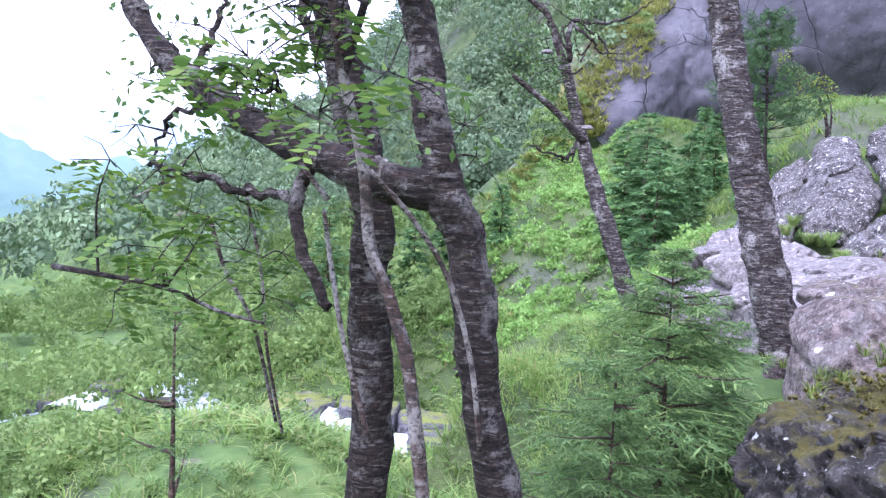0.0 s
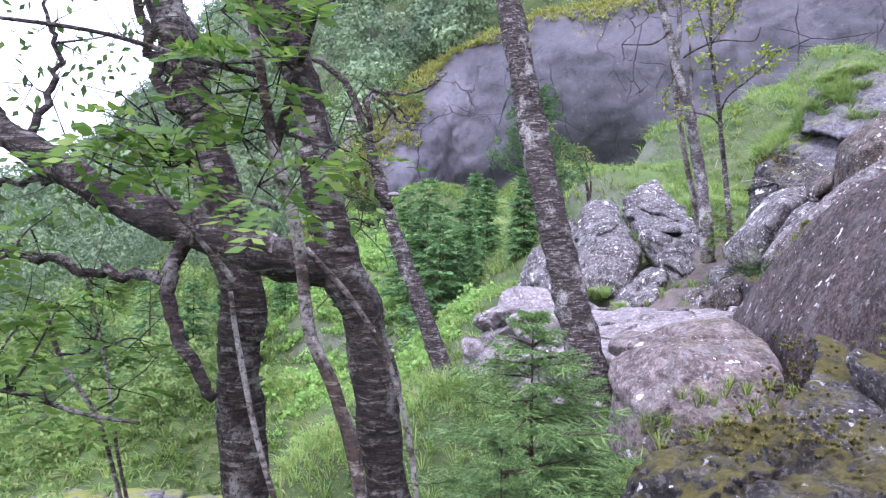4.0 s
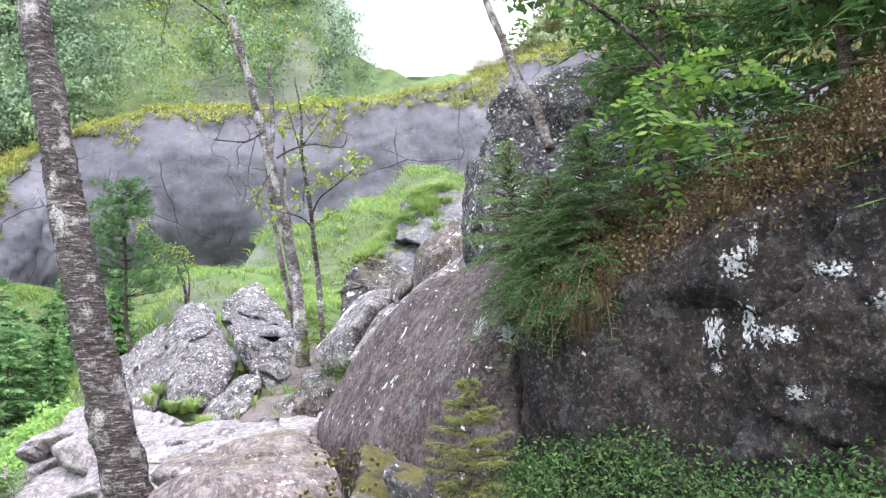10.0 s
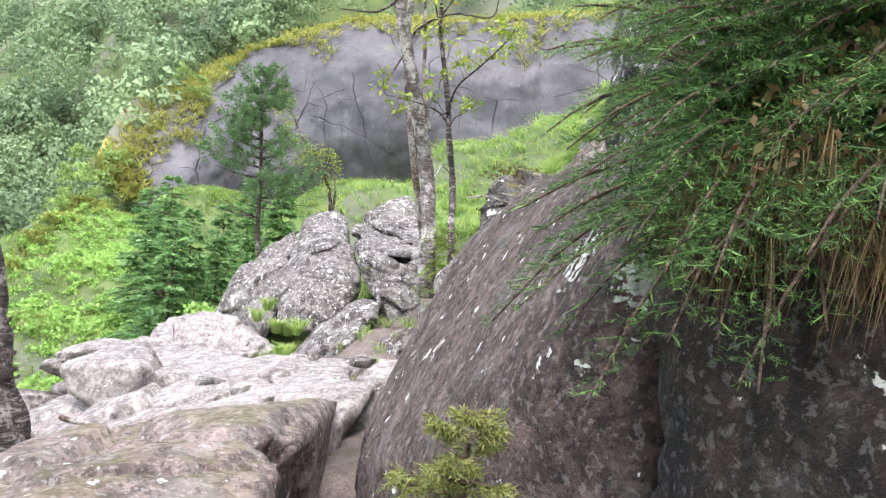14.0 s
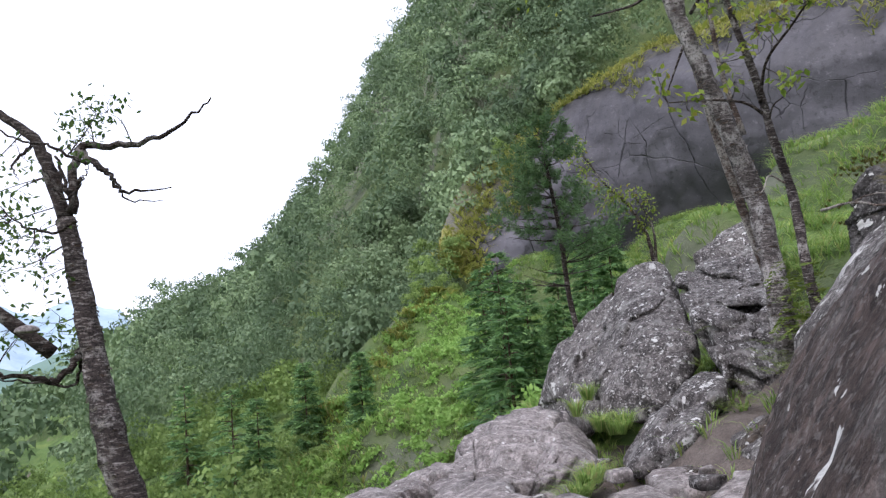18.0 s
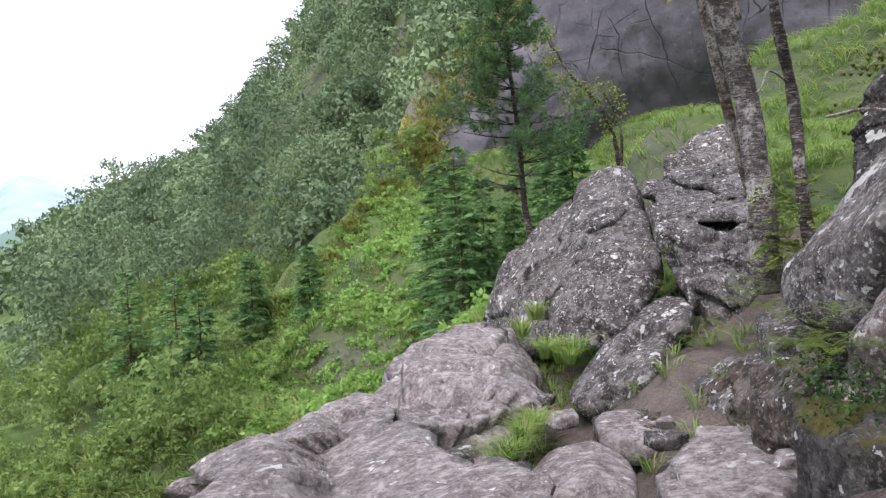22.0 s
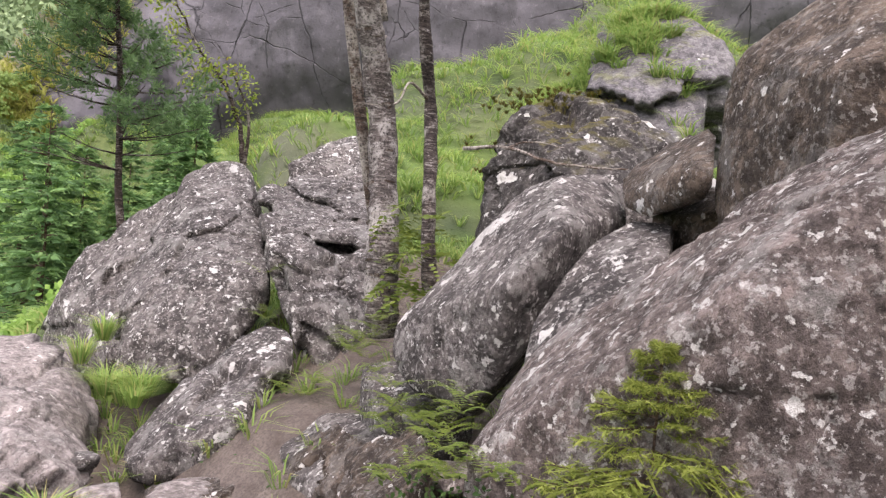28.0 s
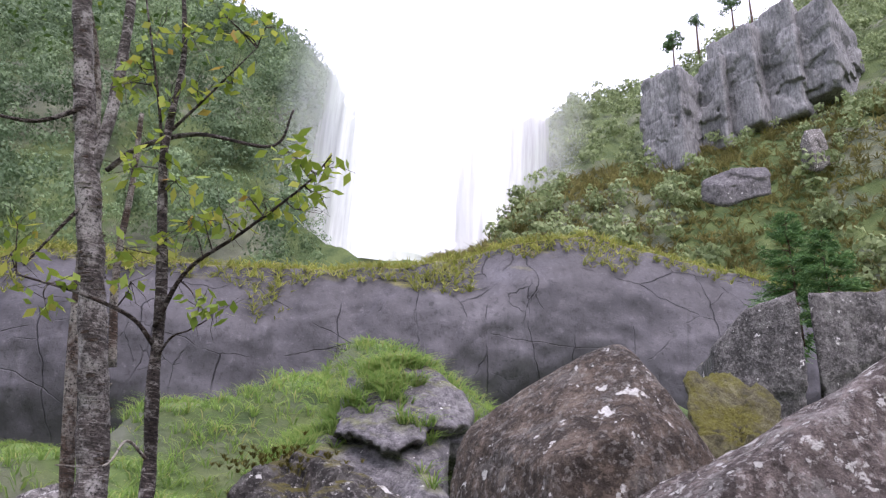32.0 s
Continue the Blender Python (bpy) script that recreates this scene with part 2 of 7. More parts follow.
def cliff_material():
    """Smooth wet gneiss: violet-grey mottling, dark seeps, long thin joints, moss on the ledges."""
    m, n, l, b = material("wet_grey_cliff", 0.55)
    c = place(n)
    col = ramp(n, l, noise_node(n, l, 0.22, 8, 0.62, c), [(0.3, (0.047, 0.045, 0.05)), (0.55, (0.069, 0.065, 0.073)), (0.72, (0.108, 0.103, 0.115))])
    seep = noise_node(n, l, 1.0, 7, 0.6, stretched(n, l, c, 0.8, 0.1), 0.5)
    col = mix(n, l, times(n, l, ramp(n, l, seep, [(0.36, (1, 1, 1)), (0.46, (0, 0, 0))]), 0.4), col, (0.03, 0.028, 0.031))
    fleck = noise_node(n, l, 3.2, 9, 0.72, c)
    col = mix(n, l, times(n, l, ramp(n, l, fleck, [(0.38, (1, 1, 1)), (0.46, (0, 0, 0))]), 0.55), col, (0.024, 0.023, 0.025))
    col = mix(n, l, times(n, l, ramp(n, l, fleck, [(0.58, (0, 0, 0)), (0.66, (1, 1, 1))]), 0.4), col, (0.16, 0.153, 0.166))
    warp = n.new("ShaderNodeVectorMath")
    warp.operation = "ADD"
    nz = n.new("ShaderNodeTexNoise")
    nz.inputs["Scale"].default_value, nz.inputs["Detail"].default_value = 0.3, 5
    l.new(c, nz.inputs["Vector"])
    l.new(c, warp.inputs[0])
    l.new(stretched(n, l, nz.outputs["Color"], 1.4, 1.4), warp.inputs[1])
    height = noise_node(n, l, 2.4, 9, 0.68, c)
    for xy, z, width, low in ((0.32, 0.09, 0.009, 0.46), (0.13, 0.3, 0.007, 0.48), (0.7, 0.45, 0.012, 0.57)):
        vo = n.new("ShaderNodeTexVoronoi")
        vo.feature = "DISTANCE_TO_EDGE"
        vo.inputs["Scale"].default_value = 1.0
        l.new(stretched(n, l, warp.outputs[0], xy, z), vo.inputs["Vector"])
        gate = ramp(n, l, noise_node(n, l, 0.17 + 0.1 * xy, 4, 0.6, c), [(low, (0, 0, 0)), (low + 0.07, (1, 1, 1))])
        joint = times(n, l, ramp(n, l, vo.outputs["Distance"], [(0.0, (1, 1, 1)), (width, (0, 0, 0))]), gate)
        col = mix(n, l, times(n, l, joint, 0.85), col, (0.011, 0.011, 0.012))
        cutter = n.new("ShaderNodeMath")
        cutter.operation = "MULTIPLY_ADD"
        l.new(joint, cutter.inputs[0])
        cutter.inputs[1].default_value = -1.0
        l.new(height, cutter.inputs[2])
        height = cutter.outputs[0]
    ledge = times(n, l, upward(n, l, 0.62, 0.8), ramp(n, l, noise_node(n, l, 0.9, 8, 0.7, c), [(0.4, (0, 0, 0)), (0.5, (1, 1, 1))]))
    col = mix(n, l, ledge, col, ramp(n, l, noise_node(n, l, 14, 4, 0.7, c), [(0.3, (0.1, 0.095, 0.02)), (0.7, (0.27, 0.26, 0.06))]))
    l.new(col, b.inputs["Base Color"])
    bump(n, l, b, height, 0.8, 0.06)
    return m


CLIFF_ROCK = cliff_material()
BIRCH_BARK = bark_material("birch_bark", (0.022, 0.018, 0.017), (0.36, 0.335, 0.31), 0.26, (0.085, 0.066, 0.058))
PALE_BARK = bark_material("pale_birch_bark", (0.05, 0.042, 0.036), (0.36, 0.33, 0.29), 0.6)
GREY_BARK = bark_material("grey_birch_bark", (0.05, 0.043, 0.04), (0.4, 0.375, 0.35), 0.55, (0.13, 0.11, 0.1))
DARK_BARK = bark_material("dark_birch_bark", (0.012, 0.0095, 0.008), (0.2, 0.185, 0.165), 0.32, (0.05, 0.034, 0.026))
PINE_BARK = bark_material("conifer_bark", (0.05, 0.035, 0.025), (0.2, 0.15, 0.11), 0.2)
BIRCH_LEAF = leaf_material("birch_leaf", [(0.0, (0.05, 0.1, 0.025)), (0.6, (0.1, 0.18, 0.04)), (1.0, (0.16, 0.24, 0.06))])
ROWAN_LEAF = leaf_material("rowan_leaf", [(0.0, (0.14, 0.22, 0.03)), (0.7, (0.28, 0.36, 0.05)), (0.95, (0.4, 0.4, 0.08)), (1.0, (0.4, 0.2, 0.05))], 0.45)
SPRUCE_NEEDLE = leaf_material("spruce_needle", [(0.0, (0.065, 0.12, 0.04)), (0.6, (0.14, 0.24, 0.075)), (1.0, (0.26, 0.37, 0.12))], 0.42)
# spruce needle colour darkened to stand in for the shade beside the rock wall
PAINTED_SHADE_NEEDLE = leaf_material("painted_shade_needle", [(0.0, (0.022, 0.05, 0.016)), (0.6, (0.05, 0.112, 0.03)), (1.0, (0.15, 0.26, 0.065))], 0.36, shade=0.3)
SLOPE_YOUNG = leaf_material("young_needle", [(0.0, (0.045, 0.11, 0.04)), (0.6, (0.1, 0.2, 0.07)), (1.0, (0.2, 0.33, 0.11))], 0.35, shade=0.2)
BRIGHT_NEEDLE = leaf_material("bright_seedling_needle", [(0.0, (0.13, 0.17, 0.03)), (0.6, (0.24, 0.29, 0.055)), (1.0, (0.36, 0.4, 0.1))], 0.4)
SEEDLING_NEEDLE = leaf_material("seedling_needle", [(0.0, (0.09, 0.1, 0.03)), (0.6, (0.17, 0.19, 0.05)), (1.0, (0.27, 0.28, 0.09))], 0.35)
FRESH_LEAF = leaf_material("fresh_leaf", [(0.0, (0.06, 0.125, 0.022)), (0.7, (0.115, 0.205, 0.034)), (1.0, (0.21, 0.29, 0.06))], 0.45)
PINE_NEEDLE = leaf_material("pine_needle", [(0.0, (0.05, 0.105, 0.04)), (1.0, (0.13, 0.22, 0.08))], 0.3)
FERN_LEAF = leaf_material("fern_leaf", [(0.0, (0.085, 0.14, 0.025)), (1.0, (0.23, 0.28, 0.055))], 0.4)
GRASS_BLADE = leaf_material("grass_blade", [(0.0, (0.16, 0.27, 0.07)), (0.6, (0.27, 0.4, 0.1)), (0.85, (0.38, 0.46, 0.14)), (1.0, (0.42, 0.36, 0.16))], 0.5)
DRY_GRASS = leaf_material("dry_grass", [(0.0, (0.045, 0.028, 0.012)), (0.7, (0.13, 0.082, 0.034)), (1.0, (0.12, 0.115, 0.036))], 0.3)
MOSS_TUFT = leaf_material("moss_tuft", [(0.0, (0.07, 0.065, 0.016)), (0.7, (0.14, 0.125, 0.03)), (1.0, (0.2, 0.175, 0.05))], 0.3, 0.9)
BROW_MOSS = leaf_material("brow_moss", [(0.0, (0.22, 0.25, 0.06)), (0.6, (0.38, 0.4, 0.1)), (0.9, (0.5, 0.48, 0.17)), (1.0, (0.36, 0.27, 0.12))], 0.45, 0.9)
BILBERRY_LEAF = leaf_material("bilberry_leaf", [(0.0, (0.028, 0.065, 0.018)), (0.7, (0.062, 0.125, 0.032)), (1.0, (0.13, 0.19, 0.05))], 0.35, 0.85)
# greens paled to paint haze onto the distant woods
HAZED_FOREST_LEAF = leaf_material("hazed_forest_leaf", [(0.0, (0.17, 0.25, 0.12)), (0.6, (0.22, 0.31, 0.15)), (1.0, (0.27, 0.355, 0.18))], 0.22, shade=0.75, grove_by=0.6, patch_size=0.16)
BRACKEN_LEAF = leaf_material("bracken_leaf", [(0.0, (0.2, 0.35, 0.085)), (0.6, (0.27, 0.44, 0.11)), (1.0, (0.35, 0.51, 0.15))], 0.5, shade=0.25)
# scrub colour made paler to carry the mist lying over the hillside
MIST_LEAF = leaf_material("mist_paled_leaf", [(0.0, (0.17, 0.22, 0.1)), (0.6, (0.28, 0.35, 0.16)), (1.0, (0.4, 0.46, 0.24))], 0.4)
GREEN_LEAF = leaf_material("bush_leaf", [(0.0, (0.15, 0.23, 0.065)), (0.6, (0.22, 0.32, 0.09)), (1.0, (0.3, 0.4, 0.125))], 0.45)


def ground_material():
    m, n, l, b = material("hillside", 0.95)
    c = place(n)
    grass = ramp(n, l, noise_node(n, l, 0.8, 8, 0.7, c), [(0.3, (0.05, 0.09, 0.025)), (0.5, (0.1, 0.165, 0.045)), (0.7, (0.17, 0.22, 0.065))])
    soil = ramp(n, l, noise_node(n, l, 5, 8, 0.7, c), [(0.3, (0.1, 0.075, 0.055)), (0.7, (0.26, 0.22, 0.19))])
    stone = ramp(n, l, noise_node(n, l, 0.5, 9, 0.7, c), [(0.3, (0.1, 0.09, 0.085)), (0.7, (0.24, 0.22, 0.21))])
    col = mix(n, l, ramp(n, l, noise_node(n, l, 0.45, 6, 0.65, c), [(0.3, (0, 0, 0)), (0.38, (1, 1, 1))]), soil, grass)
    patch = ramp(n, l, noise_node(n, l, 0.07, 7, 0.65, c), [(0.5, (0, 0, 0)), (0.56, (1, 1, 1))])
    thatch = ramp(n, l, noise_node(n, l, 0.6, 7, 0.7, c), [(0.35, (0.035, 0.06, 0.02)), (0.65, (0.1, 0.13, 0.045))])
    col = mix(n, l, upward(n, l, 0.95, 0.8), col, thatch)
    col = mix(n, l, times(n, l, patch, upward(n, l, 0.84, 0.68)), col, mix(n, l, 0.6, stone, thatch))
    l.new(col, b.inputs["Base Color"])
    bump(n, l, b, noise_node(n, l, 9, 8, 0.75, c), 0.9, 0.08)
    return m


GROUND = ground_material()


# ---- mesh helpers ----
def link(name, verts, faces, mat, parent=None, label="", smooth=True):
    me = bpy.data.meshes.new(name)
    me.from_pydata([tuple(v) for v in verts] if not isinstance(verts, np.ndarray) else verts.tolist(), [], faces if isinstance(faces, list) else faces.tolist())
    me.materials.append(mat)
    if smooth:
        me.polygons.foreach_set("use_smooth", [True] * len(me.polygons))
    me.update()
    ob = new(name, me)
    if parent:
        ob.parent = parent
    if label:
        ob["label"] = label
    return ob


def holder(name, at, label, category, group=""):
    ob = new(name)
    ob.location = at
    ob.empty_display_size = 0.2
    return tagged(ob, label, category, group)


def under(parent, ob):
    """Parts are modelled in world places; keep them there under their thing."""
    ob.parent = parent
    ob.matrix_parent_inverse = Matrix.Translation(-Vector(parent.location))
    return ob


def fbm(p, scale, octaves=4):
    return noise.fractal(Vector(p) * scale, 0.9, 2.1, octaves)


_ICO = {}


def ico(level):
    if level not in _ICO:
        bm = bmesh.new()
        bmesh.ops.create_icosphere(bm, subdivisions=level, radius=1)
        _ICO[level] = (np.array([v.co for v in bm.verts]), [[v.index for v in f.verts] for f in bm.faces])
        bm.free()
    return _ICO[level]


def hull_planes(corners, sink):
    bm = bmesh.new()
    pts = [Vector(c) for c in corners]
    pts += [Vector((c[0], c[1], c[2] - sink)) for c in corners] if sink else []
    for p in pts:
        bm.verts.new(p)
    bmesh.ops.convex_hull(bm, input=bm.verts)
    centre = sum(pts, Vector()) / len(pts)
    planes = []
    for f in bm.faces:
        f.normal_update()
        d = f.normal.dot(f.verts[0].co - centre)
        nrm = f.normal if d > 0 else -f.normal
        if f.calc_area() > 1e-5 and abs(d) > 1e-4:
            planes.append((*nrm, abs(d)))
    bm.free()
    return np.array(centre), np.array(planes)


def rock(name, corners, mat, label, level=5, rough=0.05, sink=0.0, p=16, crack=0.0, scale=1.0, parent=None, category="rock", group=""):
    """A boulder: the rounded hull of a few corners, weathered by noise and split by cracks."""
    centre, planes = hull_planes(corners, sink)
    dirs, faces = ico(level)
    near = np.maximum(dirs @ planes[:, :3].T, 0) / planes[:, 3]
    far = (near ** (2.4 * p)).sum(1) ** (-1 / (2.4 * p))
    out = []
    size = float(np.median(far))
    for d, f in zip(dirs, far):
        q = centre + d * f
        n1 = fbm(q, 1.1 / scale, 5)
        n2 = fbm(q + 31.7, 5.0 / scale, 4)
        n3 = fbm(q + 7.3, 15.0 / scale, 3)
        chip = noise.voronoi(Vector(q) * (3.4 / scale) + Vector((n2, n1, n2)) * 0.3)[0]
        k = f + rough * size * (1.1 * n1 + 0.5 * n2 + 0.16 * n3 + 0.9 * (chip[0] - 0.35))
        if crack:
            w = Vector(q) * (1.25 / scale) + Vector((n1, n2, n1)) * 0.12
            dist, cells = noise.voronoi(w)
            k += 1.5 * crack * size * (0.26 * (noise.cell(cells[0] * 7.3) - 0.5) - 1.3 * max(0, 0.07 - (dist[1] - dist[0])))
        out.append(centre + d * k)
    ob = link(name, np.array(out), faces, mat, parent, label)
    if not parent:
        tagged(ob, label, category, group)
    return ob


def tube(path, radii, sides=10, wobble=0.0, cap=True):
    """A tapered round stem along a path; returns points and faces."""
    path = [Vector(p) for p in path]
    verts, faces = [], []
    side = Vector((1, 0.13, 0.07))
    for i, (p, r) in enumerate(zip(path, radii)):
        along = (path[min(i + 1, len(path) - 1)] - path[max(i - 1, 0)]).normalized()
        u = (side - along * side.dot(along)).normalized()
        w = along.cross(u)
        side = u
        for k in range(sides):
            a = 2 * math.pi * k / sides
            d = u * math.cos(a) + w * math.sin(a)
            rr = r * (1 + wobble * fbm(p + d * r, 6.0, 3)) if wobble else r
            verts.append(tuple(p + d * rr))
    for i in range(len(path) - 1):
        for k in range(sides):
            a, b = i * sides + k, i * sides + (k + 1) % sides
            faces.append([a, b, b + sides, a + sides])
    if cap:
        faces.append(list(range(sides))[::-1])
        faces.append([len(verts) - sides + k for k in range(sides)])
    return verts, faces


def smooth_path(pts, steps, jitter=0.0, rnd=random):
    pts = [Vector(p) for p in pts]
    ext = [pts[0] * 2 - pts[1], *pts, pts[-1] * 2 - pts[-2]]
    out = []
    for i in range(len(pts) - 1):
        a, b, c, d = ext[i:i + 4]
        for s in range(steps):
            t = s / steps
            q = 0.5 * ((2 * b) + (c - a) * t + (2 * a - 5 * b + 4 * c - d) * t * t + (3 * b - a - 3 * c + d) * t ** 3)
            out.append(q + Vector((rnd.uniform(-1, 1), rnd.uniform(-1, 1), rnd.uniform(-1, 1))) * jitter)
    return out + [pts[-1]]


def stem(name, pts, r0, r1, mat, parent, steps=8, sides=12, wobble=0.12, jitter=0.0, label="", power=1.0):
    path = smooth_path(pts, steps, jitter)
    k = len(path) - 1
    radii = [r0 + (r1 - r0) * (i / k) ** power for i in range(k + 1)]
    v, f = tube(path, radii, sides, wobble)
    return under(parent, link(name, v, f, mat, None, label))


def leaf_quads(at, axis, normal, length, width):
    """Pointed leaves as arrays: one four-cornered blade at each place."""
    axis = axis / np.linalg.norm(axis, axis=1, keepdims=True)
    side = np.cross(axis, normal)
    side /= np.linalg.norm(side, axis=1, keepdims=True) + 1e-9
    length, width = np.broadcast_to(length, len(at))[:, None], np.broadcast_to(width, len(at))[:, None]
    v = np.stack([at, at + axis * length * 0.45 + side * width * 0.5, at + axis * length, at + axis * length * 0.45 - side * width * 0.5], 1)
    f = np.arange(4 * len(at)).reshape(-1, 4)
    return v.reshape(-1, 3), f


def merge(parts):
    vs, fs, k = [], [], 0
    for v, f in parts:
        v = np.asarray(v, float)
        vs.append(v)
        fs.append(np.asarray(f) + k)
        k += len(v)
    return np.concatenate(vs), np.concatenate(fs)


RNG = np.random.default_rng(7)


def balls(count, rng=RNG):
    d = rng.normal(size=(count, 3))
    return d / np.linalg.norm(d, axis=1, keepdims=True)


# ---- the lie of the land ----
SKYLINE = [(-180, 6), (-150, 14), (-120, 30), (-95, 40), (-78, 40), (-71, 38), (-64, 35.5), (-57, 34.5), (-53, 32), (-50.5, 25), (-48, 21), (-41, 20), (-39.5, 25), (-38, 29), (-36.5, 33), (-34, 35.5), (-29, 37), (-20, 37), (-10, 31), (0, 21.5), (3, 18.3), (5, 15.0), (6.5, 12.6), (8.3, 9.8), (11.3, 6.2), (14, 3.4), (17, 2.2), (19, 1.6), (21, -0.6), (25, -2.5), (30, -5), (38, -8), (60, -6), (90, 0), (130, 3), (180, 6)]
CLIFF = [(0.6, 37.5), (2.5, 40.0), (9.0, 43.0), (17.0, 38.0), (28.0, 30.0), (38.0, 21.0), (50.0, 6.0), (60.0, -14.0)]
SPOTS = [(-4, -4, -0.5), (-2.6, -3, -0.5), (-1.3, -2, -0.5), (-0.6, -1, -0.25), (0, 0, 0), (0.6, 1.4, 0.1), (0.9, 2.8, 0.2), (1.2, 2.7, 0.35),
         (-1, 2, -0.2), (-1.5, 4.5, -0.3), (-2.6, 6, -1.2), (-3.3, 3, -1.9), (-4.6, 0.5, -2.4), (-4.6, -1.4, -1.9), (-6, -3, -2.2), (-6, 6, -5), (-8, 0, -5), (-13, 6, -8), (-22, 10, -14), (-25, 40, -15), (-12, 30, -10),
         (0.76, 36.8, 3.9), (-0.4, 35.2, 3.0), (-1.6, 33.8, 2.1), (-2.1, 32.7, 0.9), (-3.5, 29.6, -0.5), (-4.1, 27.5, -2.2), (-3.4, 37.5, -2.0), (-6, 35.5, -5), (-7.5, 31.5, -6), (-8, 27.5, -7), (-1, 27, -0.7), (-2.5, 23.5, -3.2), (0.8, 30.5, 1.2), (3.5, 31, 2.2), (2.2, 24, -0.6), (1, 7, -0.3), (2, 10, 0.0), (-1, 12, -1.6), (3.4, 13, 0.6), (-5, 17.5, -6.4), (-10, 17.5, -6.8), (-19, 21.5, -7.6), (4, 17, 0.2), (0, 20, -3), (3.5, 7, 0.7), (5, 9, 1.6), (7, 12, 2.6),
         (9, 22, 3.2), (6, 36, 5.2), (14, 36, 6.6), (13, 20, 6.2), (18, 22, 8.0)]
SPOTS2 = [(-3.5, 4.6, -3.2), (-3.6, 8, -4.8), (-3.3, 12, -5.8), (-3.9, 16, -6.6), (-2.9, 2.6, -2.4), (0.05, -1.5, 0.55), (0.05, -2.6, 0.5), (-0.2, -0.5, 0.35), (0.3, -4.2, 0.4), (-0.75, -1.3, -0.05), (-0.9, -2.6, -0.1), *[(8.03,18.38,4.19),(11.1,20.42,6.12),(13.55,19.31,7.31),(16.18,18.7,8.76),(7.48,14.34,3.22)], (24, 24, 9.5), (31, 20, 11), (12, 8, 4.2), (7, 5, 2.6), (5, 1, 1.5), (12, -3, 4), (3, -3, 1.6), (1.5, -6, 1.0), (-1, -9, -0.5), (-8, -8, -1.5), (0, 49, -1), (-7, 49, -2), (-18, 55, -8), (20, 0, 7), (40, 5, 14)]
_S = np.array(SPOTS + SPOTS2, float)


def cliff_side(x, y):
    """Distance past the line of the cliff: positive behind it."""
    c = np.array(CLIFF)
    best, sign = np.full(np.shape(x), 1e9), np.zeros(np.shape(x))
    for (ax, ay), (bx, by) in zip(c[:-1], c[1:]):
        dx, dy = bx - ax, by - ay
        t = np.clip(((x - ax) * dx + (y - ay) * dy) / (dx * dx + dy * dy), 0, 1)
        d = np.hypot(x - ax - t * dx, y - ay - t * dy)
        s = np.sign(dx * (y - ay) - dy * (x - ax))
        sign = np.where(d < best, s, sign)
        best = np.minimum(d, best)
    return best * sign


def rim_height(x):
    return np.interp(x, [0.6, 2.5, 5, 9, 14, 17, 23, 28, 33, 36, 38, 42, 45.5, 50, 60], [4.3, 6.8, 10.2, 14.2, 16.4, 16.6, 16.9, 18.0, 20.4, 21.2, 20.6, 19.6, 18.4, 17.2, 16])


def smooth(a, b, v):
    t = np.clip((v - a) / (b - a), 0, 1)
    return t * t * (3 - 2 * t)


def land(x, y):
    x, y = np.asarray(x, float), np.asarray(y, float)
    d2 = (x[..., None] - _S[:, 0]) ** 2 + (y[..., None] - _S[:, 1]) ** 2 + 0.05
    w = d2 ** -1.6
    low = (w * _S[:, 2]).sum(-1) / w.sum(-1)
    side = cliff_side(x, y)
    up = smooth(0.3, 1.6, side) * smooth(0.0, 4.0, x)
    top = rim_height(x) + 0.12 * np.clip(side, 0, 30)
    z = low + up * np.maximum(top - low, 0)
    r, az = np.hypot(x, y), np.degrees(np.arctan2(-x, y))
    names = np.array(SKYLINE)
    far_r = np.interp(az, [-180, -100, -60, -50, -38, -10, 5, 30, 180], [160, 130, 105, 190, 150, 140, 150, 190, 190])
    ridge = far_r * np.tan(np.radians(np.interp(az, names[:, 0], names[:, 1]))) + 1.6
    t = np.clip((r - 48) / (far_r - 48), 0, 1)
    z = z + (ridge - z) * (t ** 0.85) * smooth(42, 62, r)
    beyond = smooth(1.0, 2.4, r / far_r)
    return z * (1 - beyond) + beyond * np.minimum(z, -30)


def land_at(x, y):
    return float(land(np.array([x]), np.array([y]))[0])


def build_ground():
    az = np.linspace(-math.pi, math.pi, 451)[:-1]
    rad = np.concatenate([[0.05], np.geomspace(0.25, 40, 130), np.geomspace(41, 200, 54), np.geomspace(215, 3500, 22)])
    rr, aa = np.meshgrid(rad, az, indexing="ij")
    x, y = -rr * np.sin(aa), rr * np.cos(aa)
    z = land(x, y)
    v = np.stack([x, y, z], -1).reshape(-1, 3)
    amp = np.interp(np.hypot(v[:, 0], v[:, 1]), [0, 5, 45, 70, 110], [0.04, 0.05, 0.16, 0.9, 2.2])
    for i in range(len(v)):
        a = amp[i]
        v[i, 2] += a * (fbm((v[i, 0], v[i, 1], v[i, 2]), 0.35 / max(a, 0.25), 4))
    k = len(az)
    i, j = np.meshgrid(np.arange(len(rad) - 1), np.arange(k), indexing="ij")
    a, b = i * k + j, i * k + (j + 1) % k
    f = np.stack([a, b, b + k, a + k], -1).reshape(-1, 4)
    ob = link("ground", v, f, GROUND)
    return tagged(ob, "steep grassy mountainside with bare soil and stone", "ground", kind="structure")


build_ground()


